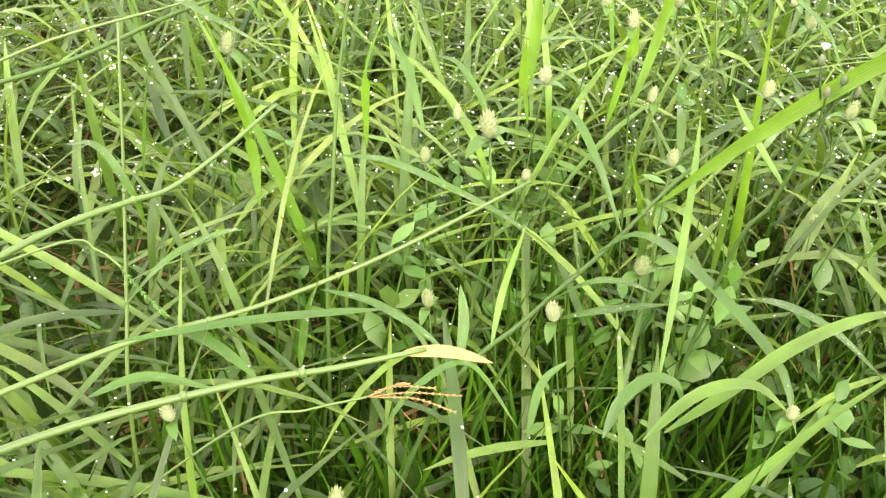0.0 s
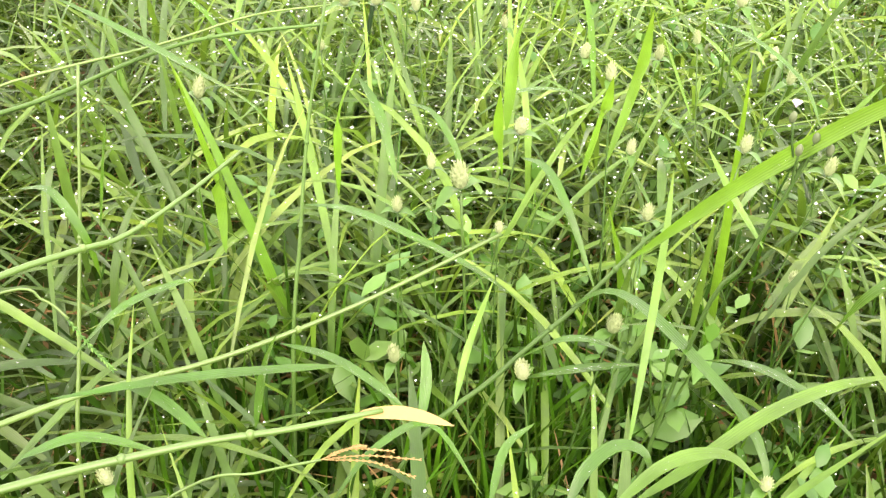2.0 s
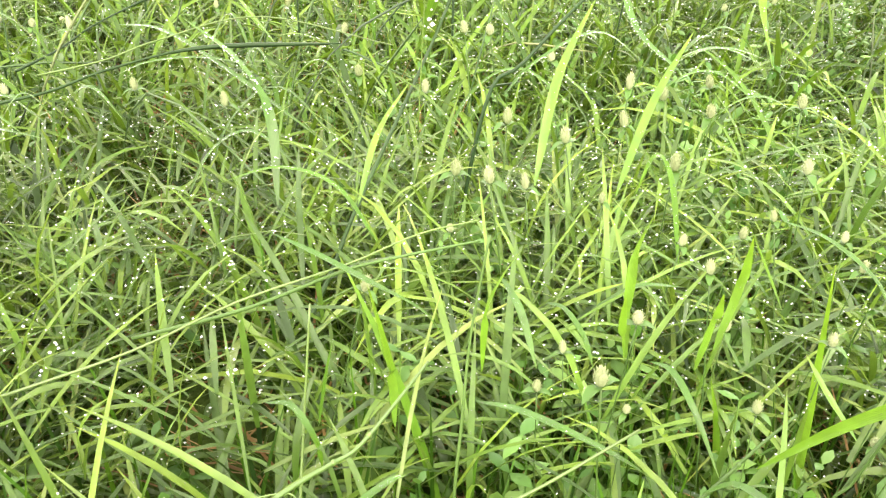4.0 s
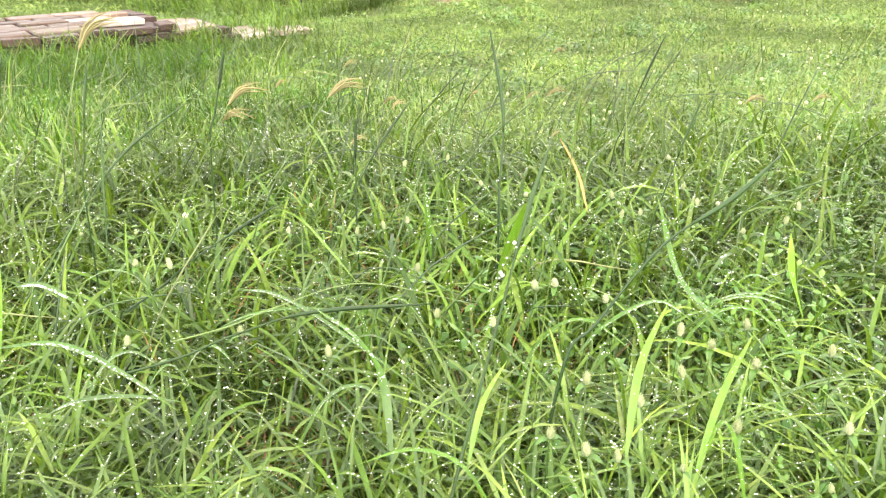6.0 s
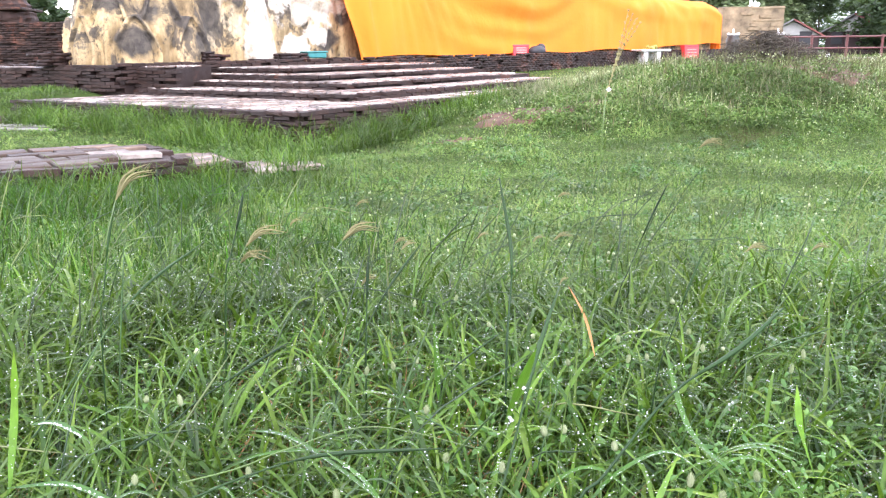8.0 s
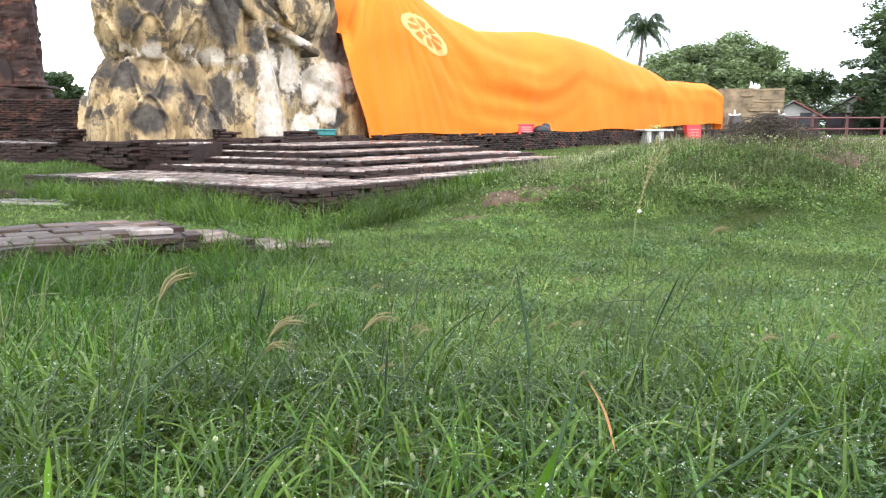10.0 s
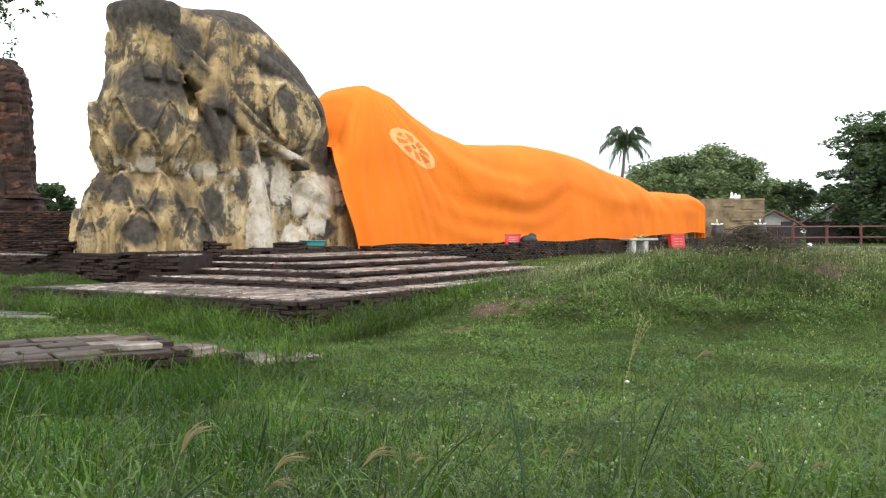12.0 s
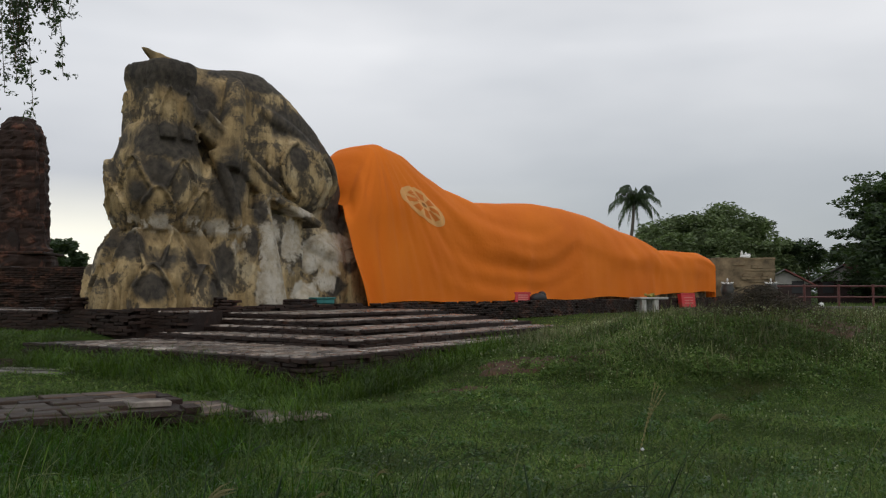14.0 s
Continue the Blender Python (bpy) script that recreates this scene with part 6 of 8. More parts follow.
def herb_plants(name, seed, count, area, size, height, keep, label, nodes=4):
    """Low herbs: a leaning stem with crossed pairs of ovate leaves, larger below."""
    g = np.random.RandomState(seed)
    x, y = scatter(g, count, *area, keep)
    ok = ~built(x, y)
    x, y = x[ok], y[ok]
    n = len(x)
    h, a0 = g.uniform(*height, n), g.uniform(0, 2 * np.pi, n)
    tip = np.stack([x + g.normal(0, 0.2, n) * h, y + g.normal(0, 0.2, n) * h, land(x, y) + h], 1)
    root = np.stack([x, y, land(x, y)], 1)
    base_size = g.uniform(*size, n)
    shape = np.array([[0.0, 0.02], [0.28, 0.19], [0.6, 0.20], [1.0, 0.005]])
    verts, faces, total = [], [], 0
    for k in range(nodes):
        f = 0.45 + 0.55 * (k + 1) / nodes
        at = root + (tip - root) * f
        for turn in (0, np.pi):
            le = base_size * (1.05 - 0.45 * k / nodes) * g.uniform(0.75, 1.2, n)
            a = a0 + k * np.pi / 2 + turn + g.normal(0, 0.25, n)
            lean = g.normal(1.15 - 0.4 * k / nodes, 0.4, n)
            out = np.stack([np.cos(a) * np.sin(lean), np.sin(a) * np.sin(lean), np.cos(lean)], 1)
            side = np.stack([-np.sin(a), np.cos(a), g.normal(0, 0.25, n)], 1)
            up = np.cross(out, side)
            rows = []
            for q, w in shape:
                mid = at + out * (q * le)[:, None] - np.array([0, 0, 0.3]) * (q * q * le)[:, None]
                s1, s2 = side * (w * le)[:, None], up * (0.22 * w * le)[:, None]
                rows += [mid - s1 - s2, mid, mid + s1 - s2]
            verts.append(np.stack(rows, 1).reshape(-1, 3))
            base = np.arange(n)[:, None] * 12 + total
            faces.append(np.concatenate([np.stack([base + 3 * r + q, base + 3 * r + q + 1, base + 3 * r + 4 + q, base + 3 * r + 3 + q], -1).reshape(-1, 4) for r in range(3) for q in range(2)]))
            total += 12 * n
            on = g.randint(0, n, n // 3)
            DROPS.append((at[on] + out[on] * (0.5 * le[on])[:, None] - np.array([0, 0, 0.07]) * le[on][:, None] + np.array([0, 0, 0.0008]), g.uniform(0.0004, 0.0010, len(on))))
    # stems as thin three-sided prisms
    for j in range(3):
        d0 = np.array([math.cos(2.09 * j), math.sin(2.09 * j), 0]) * 0.0008
        d1 = np.array([math.cos(2.09 * (j + 1)), math.sin(2.09 * (j + 1)), 0]) * 0.0008
        verts.append(np.stack([root + d0, root + d1, tip + d1, tip + d0], 1).reshape(-1, 3))
        faces.append(np.arange(4 * n).reshape(-1, 4) + total)
        total += 4 * n
    stuff(name, arrays_mesh(name, np.concatenate(verts), np.concatenate(faces), HERB, None, True), label, "weeds")


def weed_cover(name, seed, count, area, size, high, keep, label, material=None, clump=0, radius=(0.1, 0.25)):
    """A carpet of small folded leaves close to the ground, or heaped in clumps."""
    g = np.random.RandomState(seed)
    x, y = scatter(g, count, *area, keep)
    lift = g.uniform(*high, len(x))
    if clump:
        r, m = g.uniform(*radius, len(x)), len(x)
        who = np.repeat(np.arange(m), clump)
        a, d = g.uniform(0, 2 * np.pi, m * clump), np.sqrt(g.random_sample(m * clump))
        x, y = x[who] + r[who] * d * np.cos(a), y[who] + r[who] * d * np.sin(a)
        lift = lift[who] * (1 - d ** 2 * 0.75) * g.uniform(0.45, 1.05, m * clump)
    ok = ~built(x, y)
    x, y, lift = x[ok], y[ok], lift[ok]
    n = len(x)
    c = np.stack([x, y, land(x, y) + lift], 1)
    a, lean = g.uniform(0, 2 * np.pi, n), g.uniform(0.7, 1.7, n)
    le = g.uniform(*size, n)[:, None]
    out = np.stack([np.cos(a) * np.sin(lean), np.sin(a) * np.sin(lean), np.cos(lean)], 1) * le
    side = np.stack([-np.sin(a), np.cos(a), g.normal(0, 0.4, n)], 1) * le * 0.30
    v = np.stack([c - out * 0.5, c + side, c + out * 0.5, c - side], 1).reshape(-1, 3)
    stuff(name, arrays_mesh(name, v, np.arange(4 * n).reshape(-1, 4), material or WEED, None, False), label, "weeds")


herb_plants("broad_weeds", 21, 2600, (-0.6, 1.6, 0.40, 2.0), (0.016, 0.032), (0.08, 0.20), lambda x, y: near_view(x, y) * np.clip(0.16 + 0.84 * smooth(0.05, 0.30, x), 0, 1) * np.clip(clumped(x, y, 2.2, 1) + 0.2, 0, 1) * (1 - 0.6 * by_feet(x, y)), "leafy herbs with pairs of ovate leaves among the grass")
herb_plants("broad_weeds", 22, 3000, (-2.6, 3.0, 1.6, 4.6), (0.016, 0.032), (0.06, 0.18), lambda x, y: wedge(x, y) * clumped(x, y, 0.9, 3) * (0.35 + 0.65 * smooth(-0.3, 0.5, x)), "leafy herbs among the long grass", 3)
weed_cover("low_weeds", 24, 120000, (-5.5, 7.0, 3.2, 11.5), (0.010, 0.026), (0.01, 0.06), lambda x, y: wedge(x, y) * np.clip(0.35 + clumped(x, y, 0.6, 1), 0, 1), "low clover and weed leaves in the lawn")
weed_cover("weed_tufts", 34, 900, (-4.5, 7.4, 4.2, 11.6), (0.020, 0.045), (0.06, 0.15), lambda x, y: wedge(x, y) * clumped(x, y, 0.45, 2), "leafy tufts standing out of the lawn", HERB, 40, (0.05, 0.16))
weed_cover("mound_herbs", 23, 2000, (-0.4, 11.0, 10.4, 16.8), (0.026, 0.060), (0.05, 0.19), lambda x, y: wedge(x, y) * (land(x, y) > -0.32) * np.clip(0.3 + clumped(x, y, 0.4, 5), 0, 1) * bare_earth(x, y), "leafy weeds heaped over the mound", WEED, 60, (0.10, 0.30))
weed_cover("spur_bush", 36, 9, (-6.3, -5.5, 17.1, 17.6), (0.04, 0.07), (0.25, 0.5), None, "bright green leafy weeds growing out of the brick spur", HERB, 110, (0.15, 0.35))
weed_cover("terrace_weeds", 35, 700, (-9.0, 1.5, 10.0, 17.0), (0.03, 0.06), (0.06, 0.2), lambda x, y: wedge(x, y) * clumped(x, y, 0.5, 7) ** 2, "leafy weeds in the grass round the terrace", WEED, 40, (0.10, 0.3))


def scatter_heads():
    """Tiny whitish flower heads speckling the farther weeds."""
    g = np.random.RandomState(31)
    x1, y1 = scatter(g, 380, -0.8, 3.0, 1.6, 5.6, lambda x, y: wedge(x, y) * clumped(x, y, 0.8, 7))
    x2, y2 = scatter(g, 8000, 0.2, 10.5, 6.0, 16.5, lambda x, y: wedge(x, y) * clumped(x, y, 0.5, 2) ** 2 * (0.35 + 0.65 * smooth(10.0, 12.5, y)) * (0.5 + 0.5 * smooth(1.5, 4, x)))
    x, y = np.r_[x1, x2], np.r_[y1, y2]
    n = len(x)
    r = np.r_[g.uniform(0.004, 0.006, len(x1)), g.uniform(0.006, 0.011, len(x2)) * (0.6 + 0.07 * np.maximum(y2 - 6, 0))]
    z = land(x, y) + np.r_[g.uniform(0.10, 0.24, len(x1)), g.uniform(0.05, 0.11, len(x2)) + 0.12 * smooth(10, 12.5, y2) * g.random_sample(len(x2))]
    ball(np.stack([x, y, z], 1), r, "flower_specks", HUSK, "tiny whitish flower heads speckling the weeds", "flowers", 1.25)


def ball(p, r, name, material, label, category, tall=1.0, fine=True):
    bm = bmesh.new()
    if fine:
        bmesh.ops.create_icosphere(bm, subdivisions=1, radius=1)
        bv = np.array([v.co for v in bm.verts])
        bf = np.array([[v.index for v in f.verts] for f in bm.faces])
    else:
        bv = np.array([[1, 0, 0], [0, 1, 0], [-1, 0, 0], [0, -1, 0], [0, 0, 1], [0, 0, -1]], float)
        bf = np.array([[0, 1, 4], [1, 2, 4], [2, 3, 4], [3, 0, 4], [1, 0, 5], [2, 1, 5], [3, 2, 5], [0, 3, 5]])
    bm.free()
    bv[:, 2] *= tall
    v = (p[:, None, :] + bv[None] * r[:, None, None]).reshape(-1, 3)
    f = (bf[None] + np.arange(len(p))[:, None, None] * len(bv)).reshape(-1, 3)
    stuff(name, arrays_mesh(name, v, f, material, None, True), label, category)


scatter_heads()


# ---- single plants that can be told apart ----
def blade_mesh(points, width, segs=14, roll=0.0, turn=0.0):
    """One long grass leaf along a curve, folded along its midrib."""
    line = bend(points, segs + 1)
    verts, uvs = [], []
    for k, p in enumerate(line):
        t = k / segs
        way = (line[min(k + 1, segs)] - line[max(k - 1, 0)]).normalized()
        side = way.cross(Vector((0, 0, 1)))
        side = side.normalized() if side.length > 0.12 else Vector((1, 0, 0))
        up = side.cross(way)
        a = radians(roll) * t + radians(turn)
        s = side * math.cos(a) + up * math.sin(a)
        n = s.cross(way)
        w = width / 2 * float(np.interp(t, [0, 0.08, 0.2, 0.45, 0.75, 0.93, 1], [0.12, 0.5, 0.8, 1, 0.78, 0.3, 0.03]))
        verts += [p - s * w + n * w * 0.3, p, p + s * w + n * w * 0.3]
        uvs += [(0, t), (0.5, t), (1, t)]
    f = [[3 * k + q, 3 * k + q + 1, 3 * k + 4 + q, 3 * k + 3 + q] for k in range(segs) for q in range(2)]
    return np.array(verts), np.array(f), np.array(uvs), line


def leaf(points, width, material=None, roll=0.0, wet=0, label="long arching green grass leaf beaded with dew", turn=0.0):
    v, f, uv, line = blade_mesh(points, width, 14, roll, turn)
    wet = 12 + wet * 2
    ob = new("grass_leaf", arrays_mesh("grass_leaf", v, f, material or GRASS_DEEP, uv, True))
    tagged(ob, label, "grass leaf", "long grass leaves")
    g = np.random.RandomState(len(DROPS))
    if wet:
        k = g.randint(2, 12, wet)
        q = g.uniform(-0.85, 0.85, wet)[:, None]
        V = v.reshape(-1, 3, 3)
        fr = g.random_sample((wet, 1))
        c = V[k, 1] * (1 - fr) + V[k + 1, 1] * fr
        s = V[k, 2] * (1 - fr) + V[k + 1, 2] * fr
        DROPS.append((c + (s - c) * q + np.array([0, 0, 0.0006]), (width / 0.0075) ** 1.6 * g.uniform(0.00025, 0.0007, wet)))
    return ob


GRASS_LEAF = leaf_material("mid_grass_leaf", (0.036, 0.098, 0.010), (0.054, 0.124, 0.014), amount=0.32, rough=0.35, island=False, spec=0.2)


def stalk(points, radius, material, sheath, label):
    """A jointed grass stalk, with swollen joints and sometimes a dry sheath at its end."""
    st = thing("grass_stalk", (0, 0, 0), label, "grass stalk", "single grass stalks")
    # it goes on down into the turf
    first, second = Vector(points[0]), Vector(points[1])
    way = (first - second).normalized()
    foot = first + way * 0.06 - Vector((0, 0, 0.008))
    root = foot + way * 0.07
    if way.z < -0.5:
        root.z = max(float(land(root.x, root.y)), root.z - 0.3)
    line = bend([root, foot, first, *points[1:]], 26)
    bm = bmesh.new()
    tube(bm, line, [radius * (1.1 - 0.02 * k) for k in range(26)], 7)
    part("stem", bm, material, st, "", True)
    for k in (13, 18):
        bm = bmesh.new()
        blob(bm, line[k], (radius * 1.12, radius * 1.12, radius * 1.3), None, 8, 6)
        part("joint", bm, material, st, "", True)
    if sheath:
        v, f, uv, _ = blade_mesh(sheath, radius * 4.2, 10)
        part("sheath", arrays_mesh("sheath", v, f, TAN, uv, True), TAN, st, "dry tan papery sheath")
    elif material is STALK_DARK:
        # a narrow spike of seed pressed along the tip
        bm = bmesh.new()
        n = 9
        tube(bm, line[-n:], [radius * w for w in (0.9, 1.3, 1.6, 1.7, 1.7, 1.5, 1.3, 0.9, 0.3)], 6)
        part("spike", bm, material, st, "", True)


def flower_template():
    fl = thing("globe_flower", (0, 0, 0), "whitish papery globe flower head on a thin stem", "flower", "globe flowers in the grass")
    bm = bmesh.new()
    tube(bm, bend([(0.012, 0.004, -0.30), (0.004, 0.0, -0.15), (0, 0, -0.004)], 8), 0.0008, 5)
    part("stem", bm, STALK_MID, fl, "", True)
    bm = bmesh.new()
    g = random.Random(3)
    blob(bm, (0, 0, 0.006), (0.0044, 0.0044, 0.0068), None, 10, 7)
    for k in range(64):
        f = (k + 0.5) / 64
        a = k * 2.39996
        z = 1 - 2 * f * 0.92
        r = math.sqrt(1 - z * z)
        d = Vector((r * math.cos(a), r * math.sin(a), z))
        c = Vector((d.x * 0.0046, d.y * 0.0046, 0.006 + d.z * 0.0068))
        tip = c + d * 0.0016 + Vector((0, 0, 0.0022))
        s = d.cross(Vector((0, 0, 1))).normalized() * 0.0013
        bm.faces.new([bm.verts.new(q) for q in (c - s, c + s, tip)])
    part("flower_head", bm, HUSK, fl, "whitish green papery head")
    for a in (0.4, 3.5):
        pts = [Vector((0.0005, 0, -0.002)), Vector((math.cos(a) * 0.008, math.sin(a) * 0.008, 0.0)), Vector((math.cos(a) * 0.018, math.sin(a) * 0.018, -0.006))]
        v, f, uv, _ = blade_mesh(pts, 0.009, 6)
        part("leaf", arrays_mesh("leaf", v, f, HERB, uv, True), HERB, fl)
    return fl


FLOWER = []


def flower(x, y, z, size):
    g = random.Random(int(x * 9000 + y * 700))
    size *= 0.8
    m = pose(x, y, z, g.uniform(-12, 12), g.uniform(-12, 12), g.uniform(0, 360))
    if not FLOWER:
        FLOWER.append(flower_template())
        FLOWER[0].scale = (size, size, size * 1.1)
        FLOWER[0].matrix_basis = m @ Matrix.Diagonal((size, size, size * 1.1, 1))
        return
    ob = copy_thing(FLOWER[0], m)
    ob.scale = (size, size, size * g.uniform(0.85, 1.35))


def finger_template(k):
    g = random.Random(40 + k)
    fg = thing("finger_grass", (0, 0, 0), "finger grass stalk with a fan of tan seed spikes", "grass stalk", "finger grasses")
    bm = bmesh.new()
    tube(bm, bend([(-0.10, 0.02, -0.62), (-0.05, 0.01, -0.3), (-0.015, 0.0, -0.1), (0, 0, 0)], 12), 0.0006, 5)
    part("stem", bm, STALK, fg, "", True)
    for j in range(6):
        a = j / 6 * 2 * math.pi + g.uniform(-0.3, 0.3)
        wide = g.uniform(0.25, 0.6)
        n = 0.06 * g.uniform(0.8, 1.1)
        hang = g.uniform(0.35, 0.75)
        pts = bend([(0, 0, 0), (n * 0.2 + math.cos(a) * n * 0.16 * wide, math.sin(a) * n * 0.3 * wide, n * 0.45), (n * (0.35 + hang * 0.5) + math.cos(a) * n * 0.3 * wide, math.sin(a) * n * 0.6 * wide, n * (0.95 - hang * 0.7))], 10)
        bm = bmesh.new()
        tube(bm, pts, [0.0005, 0.0008, 0.0010, 0.0011, 0.0011, 0.0010, 0.0009, 0.0008, 0.0005, 0.0002], 4)
        for p in pts[1:]:
            for q in (-1, 1):
                s = Vector((g.gauss(0, 1), g.gauss(0, 1), 0)).normalized() * 0.0024 + Vector((0, 0, 0.006))
                bm.faces.new([bm.verts.new(c) for c in (p, p + Vector((0.0005, 0.0005, 0)), p + s)])
        part("seed_spike", bm, SEED, fg)
    return fg


FINGER = []


def finger_grass(x, y, z, turn, tip, size, spread=1.0):
    k = len(FINGER)
    m = pose(x, y, z, 0, tip * 0.45, turn)
    if k == 0:
        FINGER.append(finger_template(k))
        FINGER[0].matrix_basis = m
        FINGER[0].scale = (size,) * 3
        return
    ob = copy_thing(FINGER[0], m)
    ob.scale = (size * spread, size * spread, size)
    FINGER.append(ob)


def panicle(stem, branches, material, label, seed, grain=0.0009):
    """A seeding grass head: a thin stem and spikes set with little grains."""
    pn = thing("seeding_grass", (0, 0, 0), label, "grass stalk", "seeding grasses")
    g = random.Random(seed)
    bm = bmesh.new()
    first, second = Vector(stem[0]), Vector(stem[1])
    root = first + (first - second).normalized() * 0.09 - Vector((0, 0, 0.05))
    tube(bm, bend([root, *stem], 18), 0.0005, 5)
    part("stem", bm, STALK, pn, "", True)
    for b in branches:
        line = bend(b, 16)
        bm = bmesh.new()
        tube(bm, line, 0.00025, 4)
        for k in range(2, 16):
            for side in (-1, 1):
                way = (line[k] - line[k - 1]).normalized()
                off = way.cross(Vector((g.gauss(0, 0.4), g.gauss(0, 0.4), 1))).normalized() * side
                blob(bm, line[k] + off * grain * 0.35, (grain * 0.28, grain * 0.28, grain * 0.75), (way + off * 0.5).to_track_quat("Z", "Y").to_matrix().to_4x4(), 6, 4)
        part("seed_spike", bm, material, pn, "", True)


def fleabane(points, buds, bloom):
    fb = thing("fleabane", (0, 0, 0), "wild fleabane stem with small dark buds and one lilac floret", "wild flower")
    root = Vector((points[0][0] - 0.02, points[0][1] + 0.01, 0.0))
    line = bend([root, *points], 20)
    bm = bmesh.new()
    tube(bm, line, [0.0009 - 0.00002 * k for k in range(20)], 7)
    part("stem", bm, STALK_MID, fb, "", True)
    for k, p in enumerate([*buds, bloom]):
        p = Vector(p)
        start = line[14 + (k % 5)]
        bm = bmesh.new()
        tube(bm, bend([start, start.lerp(p, 0.6) + Vector((0, 0, -0.003)), p], 6), 0.0004, 5)
        twig = part("flower_stalk", bm, STALK_MID, fb, "", True)
        bm = bmesh.new()
        blob(bm, p, (0.0011, 0.0011, 0.0019), None, 10, 7)
        part("bud", bm, BUD, twig, "dark green bud", True)
    bm = bmesh.new()
    for k in range(14):
        a = k * 2.4
        q = Vector(bloom) + Vector((0, 0, 0.003))
        bm.faces.new([bm.verts.new(c) for c in (q, q + Vector((math.cos(a) * 0.0014, math.sin(a) * 0.0014, 0.002)), q + Vector((math.cos(a + 0.5) * 0.0014, math.sin(a + 0.5) * 0.0014, 0.002)))])
    part("floret", bm, LILAC, fb, "lilac floret tuft")


def dry_blade(points):
    v, f, uv, _ = blade_mesh(points, 0.006, 10)
    ob = new("dry_grass_leaf", arrays_mesh("dry_grass_leaf", v, f, RUST, uv, True))
    tagged(ob, "orange-brown withered grass leaf bent down", "grass leaf")


RUST = leaf_material("withered_leaf", (0.24, 0.11, 0.035), (0.28, 0.14, 0.045), through=(0.3, 0.14, 0.03), amount=0.3, rough=0.6, veins=False, island=False)


def stray_stalks():
    """Thin seed stalks standing above the turf, most of them leaning one way."""
    g = np.random.RandomState(61)
    parts_v, parts_f, n0 = [], [], 0
    xs = np.r_[g.uniform(-2.6, 0.2, 320), g.uniform(0.2, 2.8, 140)]
    ys = np.r_[g.uniform(1.2, 4.6, 320), g.uniform(1.3, 4.8, 140)]
    for x, y in zip(xs, ys):
        if abs(x) > 0.4 + 0.62 * y:
            continue
        h = g.uniform(0.22, 0.5)
        lean = g.normal(0.5, 0.35)
        a = g.normal(0.0, 0.7)
        z = float(land(x, y))
        line = bend([(x, y, z), (x + 0.35 * h * math.sin(lean) * math.cos(a), y + 0.35 * h * math.sin(lean) * math.sin(a), z + 0.5 * h), (x + h * math.sin(lean) * math.cos(a), y + h * math.sin(lean) * math.sin(a), z + h * math.cos(lean))], 9)
        bm = bmesh.new()
        tube(bm, line, [0.0014, 0.0013, 0.0013, 0.0012, 0.0012, 0.0015, 0.0018, 0.0014, 0.0003], 4)
        bm.verts.index_update()
        parts_v.append(np.array([v.co for v in bm.verts]))
        parts_f.append(np.array([[v.index for v in f.verts] for f in bm.faces]) + n0)
        n0 += len(bm.verts)
        bm.free()
    stuff("seed_stalks", arrays_mesh("seed_stalks", np.concatenate(parts_v), np.concatenate(parts_f), STALK_MIX, None, True), "thin seed stalks standing above the turf", "grass")


STALK_MIX = leaf_material("seed_stalk_mix", (0.007, 0.022, 0.005), (0.012, 0.034, 0.008), (0.04, 0.08, 0.018), (0.02, 0.05, 0.012), (0.15, 0.165, 0.06), amount=0.1, rough=0.5, veins=False)
stray_stalks()


leaf([(0.311, 0.489, 0.284), (0.334, 0.478, 0.317), (0.352, 0.463, 0.345), (0.363, 0.449, 0.364), (0.37, 0.439, 0.376)], 0.0056, GRASS_PALE, 0, 0, "broad bright yellow-green grass leaf slanting over the herbs", -80)
leaf([(0.297, 0.509, 0.247), (0.311, 0.503, 0.259), (0.325, 0.48, 0.261), (0.347, 0.443, 0.249), (0.351, 0.423, 0.234)], 0.0056, GRASS_DEEP, 0, 0)
leaf([(0.281, 0.409, 0.251), (0.287, 0.417, 0.258), (0.296, 0.421, 0.264), (0.304, 0.42, 0.263), (0.307, 0.416, 0.257)], 0.005, GRASS_DEEP, 0, 0)
leaf([(0.293, 0.407, 0.252), (0.31, 0.415, 0.263), (0.327, 0.417, 0.265), (0.338, 0.411, 0.259)], 0.005, GRASS_PALE, 0, 0)
leaf([(0.302, 0.414, 0.247), (0.32, 0.419, 0.258), (0.341, 0.425, 0.273), (0.363, 0.432, 0.278), (0.383, 0.435, 0.28)], 0.0053, GRASS_PALE, 0, 0, "bright yellow-green grass leaf standing in the turf")
leaf([(0.188, 0.559, 0.263), (0.21, 0.547, 0.267), (0.238, 0.541, 0.256), (0.265, 0.54, 0.239), (0.287, 0.545, 0.217)], 0.0056, GRASS_DEEP, 0, 70)
leaf([(0.184, 0.496, 0.239), (0.204, 0.487, 0.24), (0.222, 0.474, 0.238), (0.234, 0.467, 0.231)], 0.0043, GRASS_DEEP, 0, 70)
leaf([(0.176, 0.473, 0.217), (0.18, 0.48, 0.238), (0.186, 0.483, 0.255)], 0.0043, GRASS_DEEP, 0, 50)
leaf([(0.116, 0.452, 0.253), (0.156, 0.467, 0.248), (0.19, 0.475, 0.245), (0.211, 0.478, 0.244)], 0.005, GRASS_DEEP, 0, 0)
leaf([(0.134, 0.465, 0.248), (0.149, 0.46, 0.244), (0.167, 0.447, 0.239)], 0.005, GRASS_DEEP, 0, 0)
